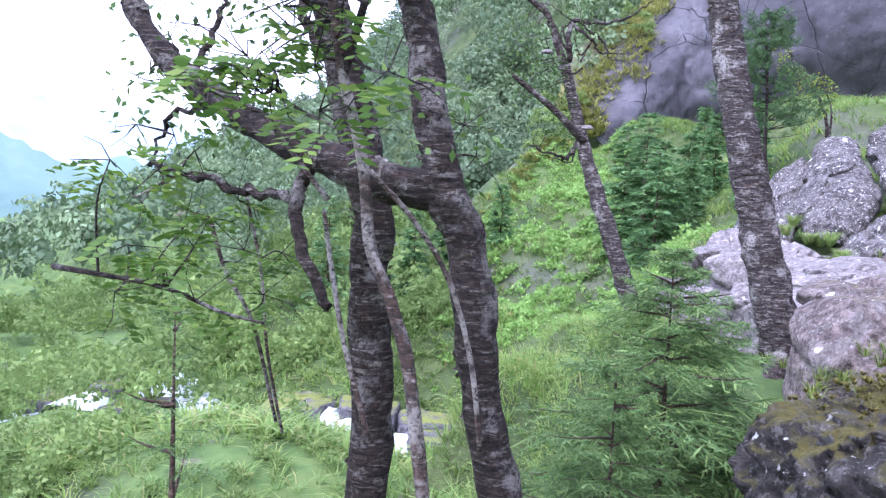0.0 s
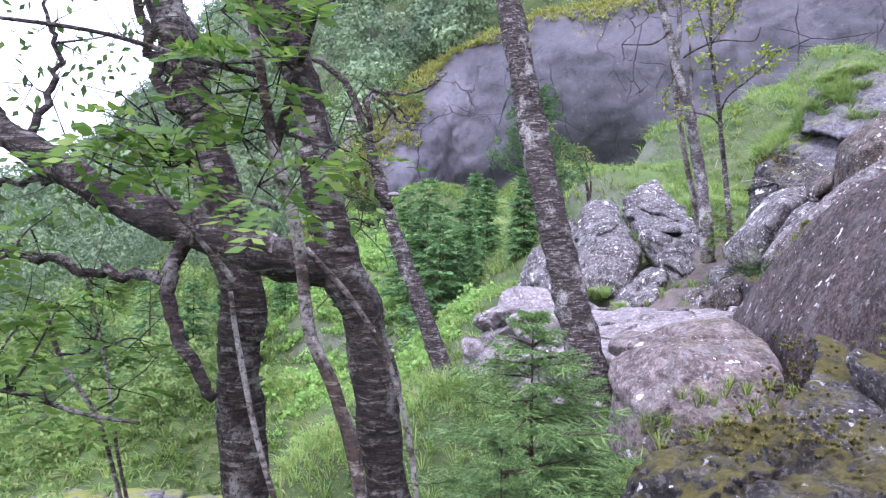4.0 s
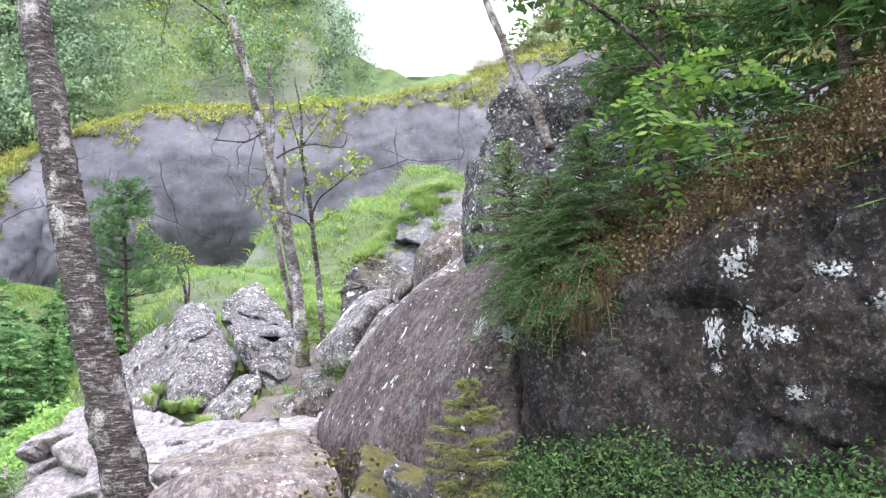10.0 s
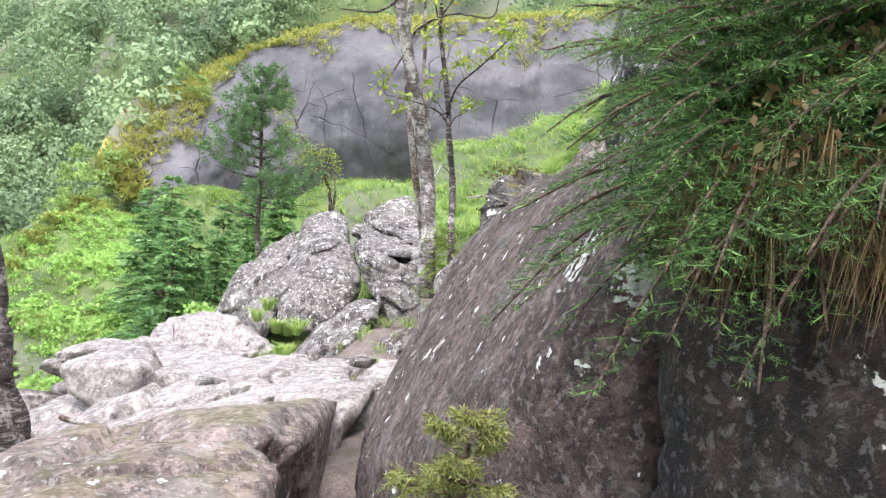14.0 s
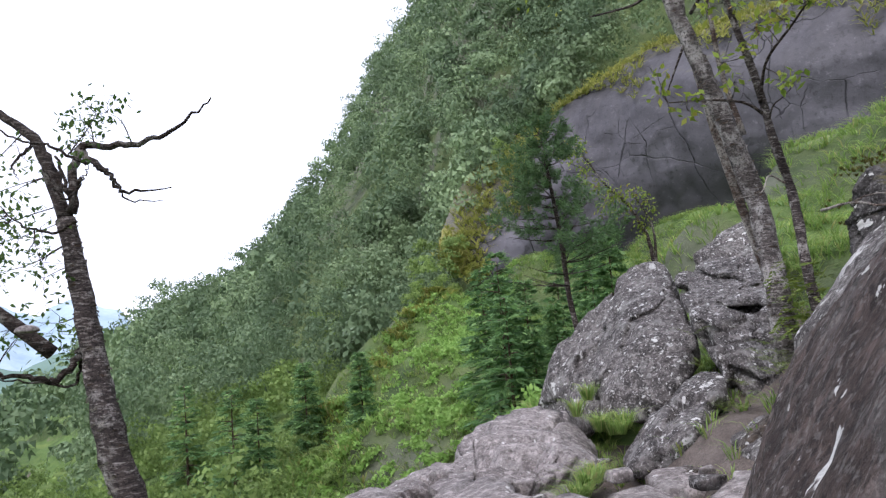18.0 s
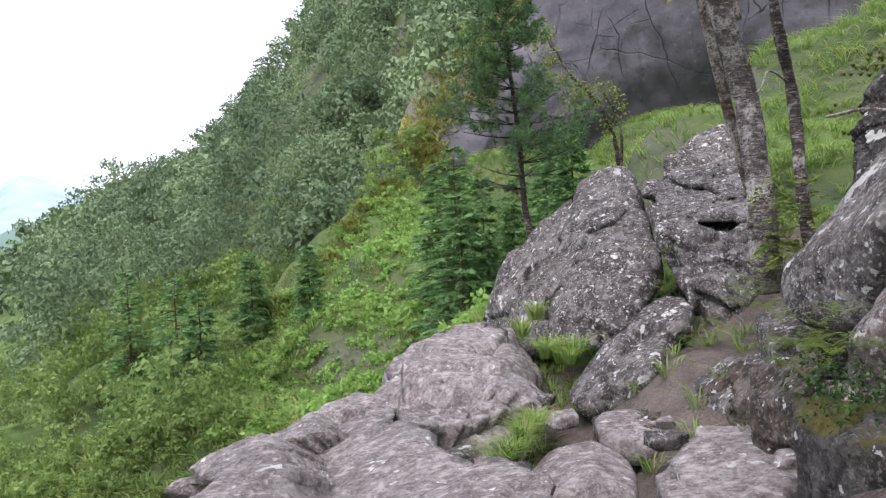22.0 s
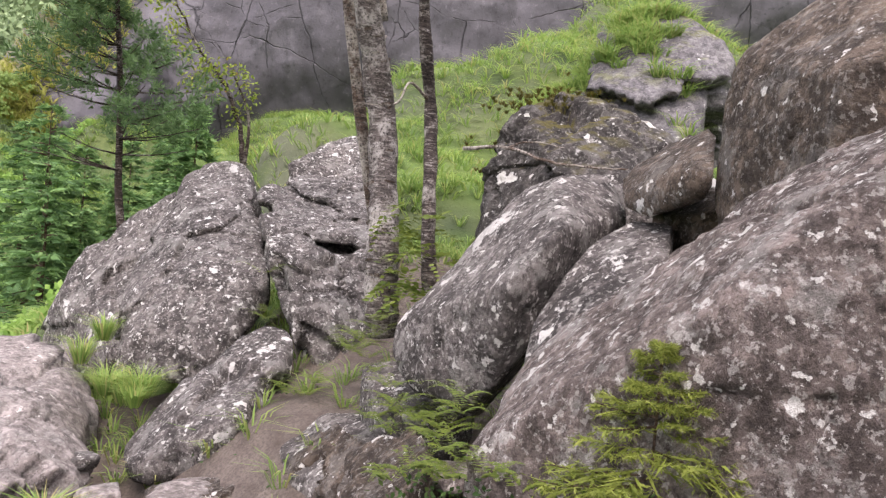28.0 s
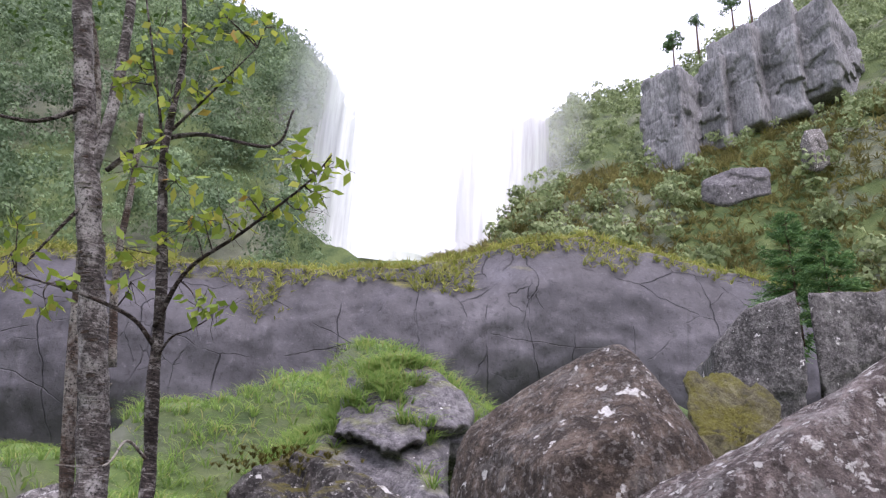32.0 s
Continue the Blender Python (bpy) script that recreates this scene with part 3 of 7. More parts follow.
def soil_material():
    m, n, l, b = material("trodden_soil", 0.95)
    c = place(n)
    col = ramp(n, l, noise_node(n, l, 3.0, 8, 0.7, c), [(0.3, (0.075, 0.058, 0.047)), (0.7, (0.24, 0.2, 0.175))])
    grit = ramp(n, l, noise_node(n, l, 55, 5, 0.7, c), [(0.42, (1, 1, 1)), (0.55, (0, 0, 0))])
    col = mix(n, l, times(n, l, grit, 0.6), col, (0.08, 0.065, 0.055))
    l.new(col, b.inputs["Base Color"])
    bump(n, l, b, noise_node(n, l, 28, 8, 0.75, c), 1.0, 0.04)
    return m


SOIL = soil_material()


def build_path():
    way = smooth_path([(-5.0, -4.8, 0), (-3.6, -3.8, 0), (-2.4, -2.9, 0), (-1.4, -2.0, 0), (-0.6, -0.8, 0), (0.0, 0.3, 0), (0.5, 1.4, 0), (1.0, 2.9, 0), (1.4, 4.6, 0), (1.7, 6.5, 0), (1.9, 8.6, 0), (1.7, 10.0, 0)], 14)
    v, f, k = [], [], 15
    for i, p in enumerate(way):
        q = way[min(i + 1, len(way) - 1)] - way[max(i - 1, 0)]
        s = Vector((-q.y, q.x, 0)).normalized()
        for j in range(k):
            u = j / (k - 1) * 2 - 1
            w = p + s * (u * (0.85 + 0.3 * fbm((p.x, p.y, u), 0.9, 3)))
            v.append((w.x, w.y, land_at(w.x, w.y) + 0.07 * (1 - abs(u) ** 3) - 0.03 + 0.05 * fbm((w.x, w.y, 0), 3.0, 4)))
    f = [[i * k + j, i * k + j + 1, (i + 1) * k + j + 1, (i + 1) * k + j] for i in range(len(way) - 1) for j in range(k - 1)]
    tagged(link("path", v, f, SOIL), "narrow trodden trail of gravel and soil", "path", kind="structure")


build_path()



def build_soil():
    """Bare trodden soil between the boulders beside the trail."""
    v, n = [], 44
    for i in range(n):
        for j in range(n):
            x, y = 1.3 + 4.2 * i / (n - 1), 3.2 + 7.4 * j / (n - 1)
            rim = min(i, j, n - 1 - i, n - 1 - j)
            v.append((x, y, land_at(x, y) + (0.06 if rim > 1 else -0.08) + 0.05 * fbm((x, y, 0), 2.4, 4)))
    f = [[i * n + j, (i + 1) * n + j, (i + 1) * n + j + 1, i * n + j + 1] for i in range(n - 1) for j in range(n - 1)]
    tagged(link("soil", v, f, SOIL), "dark earthy soil between the boulders", "soil", kind="structure")


build_soil()


BROW = []


def build_cliff():
    """The long smooth rock face with its rounded brow."""
    c = smooth_path([(x, y, 0) for x, y in CLIFF], 56)[24:]
    us, vs = len(c), 84
    verts = []
    for i, p in enumerate(c):
        q = c[min(i + 1, us - 1)] - c[max(i - 1, 0)]
        out = Vector((q.y, -q.x, 0)).normalized()
        rim = float(rim_height(p.x))
        base = land_at(p.x + out.x * 2.0, p.y + out.y * 2.0) - 2.5
        for k in range(vs):
            t = k / (vs - 1)
            if t < 0.75:
                s = t / 0.75
                z = base + (rim - base) * s
                bulge = 1.6 + 1.3 * math.sin(s * 2.9) - 7.0 * max(0, 0.42 - s) ** 1.3 - 1.9 * max(0, s - 0.72) ** 1.3 * 3
            else:
                s = (t - 0.75) / 0.25
                z = rim + 0.9 * s
                bulge = 1.6 + 1.3 * math.sin(2.9) - 1.9 * 0.28 ** 1.3 * 3 - 5.0 * s * min(1.0, 0.08 + i / 78)
            w = Vector((p.x, p.y, z)) + out * bulge
            n1 = fbm(w, 0.16, 5)
            n2 = fbm(w + Vector((9, 4, 2)), 0.7, 4)
            crack = max(0, 0.05 - abs(fbm(w + Vector((50, 0, 0)), 0.12, 3))) * 9
            w += out * (0.5 * n1 + 0.12 * n2 - crack * 0.2)
            verts.append(tuple(w))
            BROW.append((t, i / us, *w))
    faces = [[i * vs + k, (i + 1) * vs + k, (i + 1) * vs + k + 1, i * vs + k + 1] for i in range(us - 1) for k in range(vs - 1)]
    return tagged(link("cliff", verts, faces, CLIFF_ROCK), "smooth dark grey wet rock face with a mossy brow", "cliff", kind="structure")


build_cliff()

# ---- boulders and slabs ----
def shrunk(corners, k):
    c = np.array(corners)
    return [tuple(v) for v in c.mean(0) + (c - c.mean(0)) * k]


SLAB = rock("slab", [(1.85, 4.3, 0.56), (1.6, 3.8, 0.62), (1.27, 2.85, 1.2), (1.13, 2.19, 1.55), (1.14, 1.79, 1.78), (1.2, 1.68, 1.88), (1.6, 1.0, 2.08), (0.7, -0.1, 1.9), (0.24, -0.2, 1.5), (0.1, 0.2, 0.9), (0.3, 1.5, 0.52), (1.0, 3.0, 0.45), (2.3, 0.5, 2.3), (2.3, 2.0, 1.5), (2.1, 3.6, 0.75), (1.8, 4.3, -0.3), (1.0, 3.0, -0.3), (0.3, 1.5, -0.4), (0.1, 0.2, -0.4), (0.2, -0.3, -0.4), (2.4, 0, -0.4), (2.4, 4, -0.3), (2.3, -0.2, 2.5)], BROWN_ROCK, "huge brown tilted rock slab with white lichen spots", 7, 0.022, p=22, scale=1.0, category="rock slab")
rock("slab", [(2.9, 4.9, 1.5), (3.2, 4.52, 1.96), (3.45, 4.39, 2.1), (3.7, 4.21, 2.27), (3.92, 4.04, 2.39), (4.18, 3.92, 2.54), (3.95, 3.34, 2.8), (4.2, 3.17, 3.03), (4.32, 2.95, 3.16), (3.82, 3.26, 2.59), (2.94, 3.82, 2.05), (2.62, 4.21, 1.55), (2.76, 3.89, 1.83), (2.45, 4.61, 1.26), *[(2.49,4.39,1.13),(2.77,3.99,1.25),(3.1,3.68,1.32),(3.36,3.41,1.42),(3.7,3.6,1.81)], *[(4.5,3.24,2.96),(4.39,3.5,2.75)], (4.6, 5.0, 1.3), (5.2, 3.0, 3.2), (5.2, 2.2, 3.2), (2.7, 4.9, 0.2), (2.4, 4.2, 0.1), (2.8, 3.0, 0.1), (4.5, 2.0, 0.1), (4.8, 4.8, 0.1)], GREY_SLAB, "great grey-brown slab crusted with white lichen", 7, 0.03, p=22, crack=0.06, scale=0.8, category="rock slab")
rock("boulder", [(2.34,4.76,1.03),(2.4,4.43,1.04),(2.48,4.2,1.05),(2.61,4.01,1.13),(2.4,3.81,1.06),(2.15,4.09,0.96),(2.17,4.5,0.89)], MOSSY_ROCK, "low mossy ledge between the two slabs", 5, 0.08, 0.7, 12, 0.3, scale=0.5)
rock("boulder", [(1.74,11.52,0.52),(1.91,11.26,0.95),(2.11,11.51,1.37),(2.65,11.37,1.86),(3.01,11.28,2.23),(2.76,10.43,1.38),(2.27,9.96,0.57),(1.89,10.87,0.4),(2.62,13.14,1.26),(2.03,12.49,0.32)], GREY_ROCK, "low grey boulder shoulder with pale lichen", 5, 0.045, 0.3, 20, 0.4, scale=0.85)
rock("boulder", [(3.42,9.85,2.18),(3.97,10.02,2.39),(4.6,9.57,2.28),(4.38,9.01,1.85),(4.33,8.72,1.76),(3.89,8.82,1.78),(3.29,9.17,1.8),(5.05,11.1,2.37),(3.92,10.96,2.18)], GREY_ROCK, "layered pale boulder lying on top of another", 6, 0.05, 0.1, 20, 0.6, scale=0.6)
rock("outcrop", [(52.0, 46.5, 24), (61.5, 42.5, 26), (53.0, 47.0, 47.0), (58.0, 45.5, 51.5), (62.0, 42.5, 53.0), (66, 50, 50), (60, 54, 48), (66, 50, 25), (60, 54, 25)], MIST_ROCK, "steep cliff beside the waterfall, half lost in spray, mist paled into its colour", 6, 0.02, 0.0, 30, 0.25, scale=4.0, category="cliff")
rock("outcrop", [(34, 61, 26), (36, 60, 42.5), (40, 57.5, 41), (42.5, 55.5, 37.5), (45, 53.5, 34), (46, 53, 24), (40, 66, 42), (46, 62, 38), (48, 58, 25), (36, 66, 25)], OUTCROP_ROCK, "dark wet shoulder of rock beside the waterfall", 6, 0.04, 0.0, 24, 0.5, scale=4.0, category="cliff")
crag = random.Random(4)
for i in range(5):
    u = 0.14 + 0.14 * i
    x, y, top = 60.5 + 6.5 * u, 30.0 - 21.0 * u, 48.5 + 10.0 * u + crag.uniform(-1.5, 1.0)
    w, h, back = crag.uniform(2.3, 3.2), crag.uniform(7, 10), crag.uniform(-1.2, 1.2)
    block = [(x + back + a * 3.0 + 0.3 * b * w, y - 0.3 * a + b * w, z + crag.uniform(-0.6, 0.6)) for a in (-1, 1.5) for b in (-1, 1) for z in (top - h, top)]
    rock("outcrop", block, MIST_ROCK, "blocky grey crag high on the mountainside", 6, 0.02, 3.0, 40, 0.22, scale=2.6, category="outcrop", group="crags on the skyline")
rock("boulder", shrunk([(54.86,16.14,34.74),(54.51,15.16,36.74),(55.96,13.29,37.12),(56.32,12.94,34.64),(53.46,14.16,32.72),(59.2,15.04,38.92)], 0.6), GREY_ROCK, "pale boulder on the mossy hillside", 5, 0.05, 2.0, 14, 0.3, scale=3.0)
rock("outcrop", shrunk([(43.09,20.91,27.65),(45.22,17.45,29.26),(47.81,14.29,29.68),(46.73,13.48,27.81),(42.42,18.11,25.64),(49.14,18.42,31.09)], 0.55), OUTCROP_ROCK, "flat pale outcrop on the mossy hillside", 5, 0.05, 1.5, 14, 0.3, scale=3.0, category="outcrop")
rock("boulder", [(3.4,10.97,2.5),(2.98,10.97,2.35),(2.72,10.53,1.91),(2.31,9.93,1.22),(2.07,9.08,0.71),(2.74,8.61,0.73),(3.32,8.97,1.39),(3.48,9.64,1.8),(3.48,10.44,2.35),(2.72,9.21,1.44),(3.83,12.41,2.57),(4.04,11.36,1.65)], GREY_ROCK, "big grey upright boulder with white lichen patches", 6, 0.045, 0.25, 20, 0.3, scale=0.85)
rock("boulder", [(3.27,9.07,1.75),(3.45,9.03,1.79),(4.17,8.86,1.77),(4.3,8.63,1.65),(4.32,8.43,1.23),(3.86,8.14,0.86),(3.47,8.03,0.67),(3.3,8.26,1.1),(3.24,8.57,1.44),(4.86,10.14,1.62),(3.98,10.34,1.66)], GREY_ROCK, "grey cracked boulder with pale lichen, leaning on its neighbour", 6, 0.05, 0.2, 20, 0.5, scale=0.6)
rock("boulder", [(3.18,8.29,1.09),(3.18,7.98,1.02),(3.07,7.71,0.79),(2.87,7.35,0.52),(2.28,7.29,0.25),(2.04,7.96,0.33),(2.0,7.56,0.31),(2.67,8.31,0.93),(2.94,8.35,1.04),(2.35,7.67,0.68),(2.53,7.12,0.68),(3.29,8.79,0.76),(2.44,8.49,0.15)], GREY_ROCK, "long grey leaning stone with white lichen blotches", 5, 0.05, 0.1, 16, 0.6)
rock("boulder", [(3.84,5.8,2.34),(4.12,5.75,2.33),(4.08,5.53,2.14),(3.51,5.4,1.79),(3.29,5.41,1.47),(3.19,5.47,1.31),(3.13,5.61,1.22),(3.0,5.94,1.27),(3.0,6.17,1.4),(3.17,6.07,1.63),(3.44,6.03,1.92),(3.65,6.04,2.18),(3.11,5.29,1.74),(3.37,5.26,2.01),(4.19,6.53,2.27),(3.54,6.66,1.4),(3.38,5.81,1.11)], GREY_ROCK, "long rounded grey boulder with white lichen spots", 6, 0.04, 0.15, 16, 0.16)
rock("boulder", [(3.86,6.85,2.35),(3.97,6.79,2.62),(4.09,6.72,2.85),(4.31,6.59,2.91),(4.53,6.45,2.83),(4.65,6.14,2.75),(4.76,5.95,2.65),(4.35,5.84,2.32),(3.78,6.64,1.8),(3.95,5.97,2.21),(4.94,7.38,3.07),(5.42,6.61,2.73),(4.39,7.46,2.21)], GREY_MOSS_ROCK, "grey boulder with yellow moss on its top", 6, 0.07, 0.3, 16, 0.5, scale=0.7)
rock("stone", [(4.2, 5.9, 2.3), (4.7, 5.5, 2.4), (4.9, 5.9, 2.3), (4.4, 6.2, 2.2), (4.3, 5.6, 1.6), (4.9, 5.4, 1.6)], GREY_ROCK, "shaded grey stone behind the wedged one", 5, 0.05, 0.2, 16, 0.3)
rock("stone", [(3.93,5.51,2.3),(3.73,5.28,2.17),(3.69,5.07,2.12),(3.72,4.76,2.22),(4.09,5.07,2.55),(4.17,5.37,2.53),(3.6,4.66,2.32),(4.21,5.57,2.18)], RUST_ROCK, "flat brown stone wedged between boulders", 4, 0.05, 0.05, 14)
rock("boulder", [(3.75,4.78,2.45),(3.8,4.77,2.79),(3.88,4.62,2.92),(3.98,4.34,3.1),(4.05,4.14,3.17),(4.02,4.02,3.11),(4.03,3.89,2.95),(4.03,3.79,2.78),(4.18,3.73,2.6),(3.87,3.76,2.49),(3.7,3.9,2.35),(3.6,4.14,2.18),(3.56,4.39,2.12),(3.67,4.65,2.17),(3.47,4.1,2.55),(3.66,3.89,2.71),(4.83,4.54,3.42),(4.47,5.15,3.02),(4.96,4.08,2.78),(4.43,5.24,2.45)], RUST_ROCK, "large brown boulder perched on the slab", 6, 0.03, 0.22, 22, 0.06)
rock("boulder", [(-1.01,-0.2,0.75),(-0.9,-0.14,0.81),(-0.81,-0.28,0.79),(-0.71,-0.63,0.61),(-0.69,-0.96,0.41),(-0.6,-1.1,0.29),(-0.96,-1.28,0.23),(-1.33,-1.24,0.24),(-1.53,-0.95,0.34),(-1.6,-0.71,0.47),(-1.28,-0.41,0.58),(-1.05,-0.82,0.59),(-0.11,0.42,0.62),(0.02,-0.38,0.22)], GREY_MOSS_ROCK, "pointed grey boulder with moss along its ridge", 6, 0.07, 0.3, 16, 0.6, scale=0.6)
rock("boulder", [(-2.43,-1.01,0.3),(-2.16,-1.02,0.44),(-1.87,-1.14,0.56),(-1.75,-1.35,0.51),(-1.66,-1.54,0.44),(-2.15,-1.78,0.39),(-2.42,-1.56,0.34),(-1.39,-0.57,0.38),(-1.95,-0.45,0.13)], MOSSY_ROCK, "low boulder covered in yellow-green moss", 6, 0.15, 0.4, 12, 0.4, scale=0.4)
rock("boulder", [(-1.17,1.71,0.45),(-0.78,2.2,0.53),(-0.42,2.05,0.64),(-0.08,1.7,0.7),(-0.22,1.0,0.58),(-0.38,0.64,0.45),(-0.68,0.34,0.19),(-1.16,0.53,0.13),(-1.35,0.93,0.21),(-1.34,1.35,0.29),(-1.03,0.89,0.56),(0.83,3.06,0.57),(0.01,3.4,0.35)], PINK_ROCK, "low rounded pinkish brown boulder beside the path", 6, 0.05, 0.5, 18, 0.35)
rock("path_slab", [(-0.54,5.13,0.47),(-0.47,5.72,0.42),(-0.38,6.52,0.4),(0.22,8.48,0.5),(1.05,10.23,0.63),(2.09,10.76,0.64),(2.06,9.45,0.37),(1.69,7.17,0.16),(1.24,5.8,0.27),(0.5,4.85,0.4),(-1.05,5.96,0.2)], PATH_ROCK, "wide pale worn rock slab of the path", 7, 0.04, 1.5, 26, 0.6, scale=0.75, category="rock slab")
rock("path_slab", [(-1.06,6.02,-0.08),(-1.06,5.38,-0.07),(-0.5,3.69,0.12),(-0.14,2.71,0.23),(0.59,4.25,0.33),(1.17,3.29,0.57),(1.59,4.42,0.61),(0.29,7.76,0.45),(-0.59,7.02,0.0),(0.19,2.27,0.34),(0.15,3.13,0.32)], PATH_ROCK, "broad worn rock sloping down to the trail", 6, 0.035, 0.6, 20, 0.4, scale=0.7, category="rock slab")
rock("stone", [(1.99,6.95,0.37),(2.14,7.14,0.35),(2.83,7.09,0.36),(2.63,6.5,0.36),(2.06,6.34,0.3),(1.93,6.55,0.34),(2.7,7.6,0.17)], PATH_ROCK, "flat pale stone under the leaning boulder", 4, 0.05, 0.15, 14)
rock("stone", [(1.17,5.8,0.27),(1.47,6.08,0.42),(1.76,6.06,0.46),(1.93,5.75,0.38),(1.76,5.26,0.33),(1.2,5.3,0.32),(1.55,5.38,0.47),(1.9,6.65,0.23)], PATH_ROCK, "rounded pale stone at the edge of the path", 5, 0.05, 0.4, 14)
rock("stone", [(1.9,5.75,0.36),(2.39,6.12,0.47),(2.65,6.0,0.47),(2.93,5.68,0.55),(2.96,5.38,0.5),(2.31,4.82,0.5),(1.8,4.76,0.42),(3.01,6.67,0.19)], PATH_ROCK, "broad pale stone forming a step", 5, 0.05, 0.5, 14, 0.3)
rock("stone", [(3.11,6.66,1.1),(3.29,6.62,1.13),(3.59,6.14,1.1),(3.34,5.89,0.96),(3.03,6.27,0.91),(3.76,6.82,1.02)], GREY_ROCK, "small grey stone under the rounded boulder", 4, 0.06, 0.3, 14)
rock("stone", [(2.68,6.78,0.62),(2.98,6.91,0.74),(3.28,6.52,0.84),(3.36,6.1,0.8),(2.8,5.72,0.72),(2.6,6.39,0.53),(3.58,7.18,0.62)], GREY_ROCK, "grey stone with ferns around it", 5, 0.06, 0.4, 14)
rock("stone", [(3.2,5.23,1.57),(3.53,5.28,1.91),(3.77,5.25,2.07),(3.87,5.07,2.06),(3.62,4.87,1.93),(3.19,4.83,1.63),(3.05,5.09,1.41),(4.07,5.54,2.05)], GREY_ROCK, "grey stone with large white lichen patches", 5, 0.06, 0.3, 14)
CREST = rock("outcrop", [(10.25,14.95,4.58),(11.13,14.51,5.88),(12.45,13.79,6.84),(12.46,12.63,6.23),(12.49,11.71,5.32),(10.28,10.26,3.27),(8.54,12.5,3.47),(10.32,12.23,4.81),(14.95,16.47,7.66),(15.7,14.65,6.12)], OUTCROP_ROCK, "grey rock outcrop on the grassy slope", 6, 0.06, 1.5, 18, 0.7, scale=3.0, category="outcrop")
rock("boulder", [(7.81, 5.19, 4.4), (7.96, 5.3, 3.0), (7.83, 4.84, 4.69), (7.92, 4.41, 4.79), (8.2, 4.6, 3.0), (9.1, 5.9, 4.6), (9.2, 5.2, 4.9), (9.2, 5.9, 3.0)], SQUARE_ROCK, "square grey boulder with a mossy top", 6, 0.03, 0.6, 34, 0.2)
rock("boulder", [(7.98, 4.36, 4.78), (8.2, 4.4, 3.0), (8.61, 4.06, 4.89), (8.67, 3.6, 4.88), (8.83, 4.0, 3.0), (9.8, 4.8, 5.0), (9.8, 4.2, 5.0), (9.8, 4.5, 3.0)], SQUARE_ROCK, "split-off grey block with moss along its top", 6, 0.03, 0.6, 34, 0.2)
rock("boulder", [(4.26,11.79,2.63),(4.8,11.97,2.86),(5.31,11.84,3.06),(5.48,11.2,2.47),(5.44,11.01,2.25),(4.34,11.48,2.33),(5.84,12.95,3.2)], GREY_ROCK, "broken grey boulder among the grass", 5, 0.08, 0.5, 14, 0.5)
rock("boulder", [(1.22,1.19,2.35),(1.31,1.2,2.85),(1.53,1.11,3.42),(1.89,0.95,3.71),(2.24,0.34,3.75),(2.58,-0.38,3.55),(2.08,-0.65,2.35),(1.47,-0.2,2.17),(0.99,0.52,2.02),(3.58,1.79,4.3),(4.67,1.01,4.39),(2.55,2.13,3.21)], SPECKLED_ROCK, "dark lichen-speckled boulder above the slab", 6, 0.05, 1.0, 18, 0.3)
WALL = rock("wall_of_rock", [(0.15, -0.3, 1.45), (0.2, -1.0, 1.55), (0.25, -1.7, 1.8), (0.27, -2.4, 1.95), (0.35, -3.2, 1.98), (0.6, -4.6, 1.6), (1.3, -6.2, 0.8), (0.1, -0.3, -0.5), (0.15, -1.9, -0.6), (0.1, -3.2, -0.7), (0.5, -4.8, -0.7), (1.2, -6.3, -0.7), (3.5, -6, -0.5), (3.5, 0, 0), (3.2, -0.2, 2.9), (3, -3, 2.9), (3, -5, 2.3), (0.9, -0.6, 2.1), (0.9, -2, 2.25), (1.0, -3.5, 2.1)], SHADE_DARK_ROCK, "dark rock wall with white lichen blotches, shade painted into its colour", 7, 0.045, p=18, crack=0.12, scale=0.9, category="rock wall")

rock("boulder", [(6.14,4.72,3.65),(6.5,4.56,3.78),(6.56,4.31,3.56),(6.38,4.1,3.21),(5.77,4.51,3.12),(5.89,4.69,3.38)], rock_material("thick_moss", (0.08, 0.07, 0.04), (0.16, 0.15, 0.08), 0.0, 9.0, 0.75, (0.15, 0.14, 0.026), pit=2.5), "low boulder under a thick yellow moss cushion", 6, 0.12, 0.8, 14, 0.3, scale=0.5)


# ---- plants ----
def needles(base, along, count, length, spread, rng):
    """Short needles set round a twig, one thin blade each."""
    t = np.linspace(0.05, 1, count)[:, None]
    at = base + along * t
    ax = along / (np.linalg.norm(along) + 1e-9)
    d = balls(count, rng)
    d -= (d @ ax)[:, None] * ax
    d /= np.linalg.norm(d, axis=1, keepdims=True) + 1e-9
    way = d * spread + ax * 0.6
    return leaf_quads(at, way, balls(count, rng), length, length * 0.16)


def needle_cloud(base, way, count, length, rng):
    """Needles round many twigs at once."""
    n = len(base)
    t = np.tile(np.linspace(0.08, 1, count), n)[:, None]
    b, w = np.repeat(base, count, 0), np.repeat(way, count, 0)
    ax = w / (np.linalg.norm(w, axis=1, keepdims=True) + 1e-9)
    d = balls(len(b), rng)
    d -= (d * ax).sum(1, keepdims=True) * ax
    d /= np.linalg.norm(d, axis=1, keepdims=True) + 1e-9
    return leaf_quads(b + w * t, d * 0.75 + ax * 0.65, balls(len(b), rng), length * rng.uniform(0.7, 1.2, len(b)), length * 0.14)


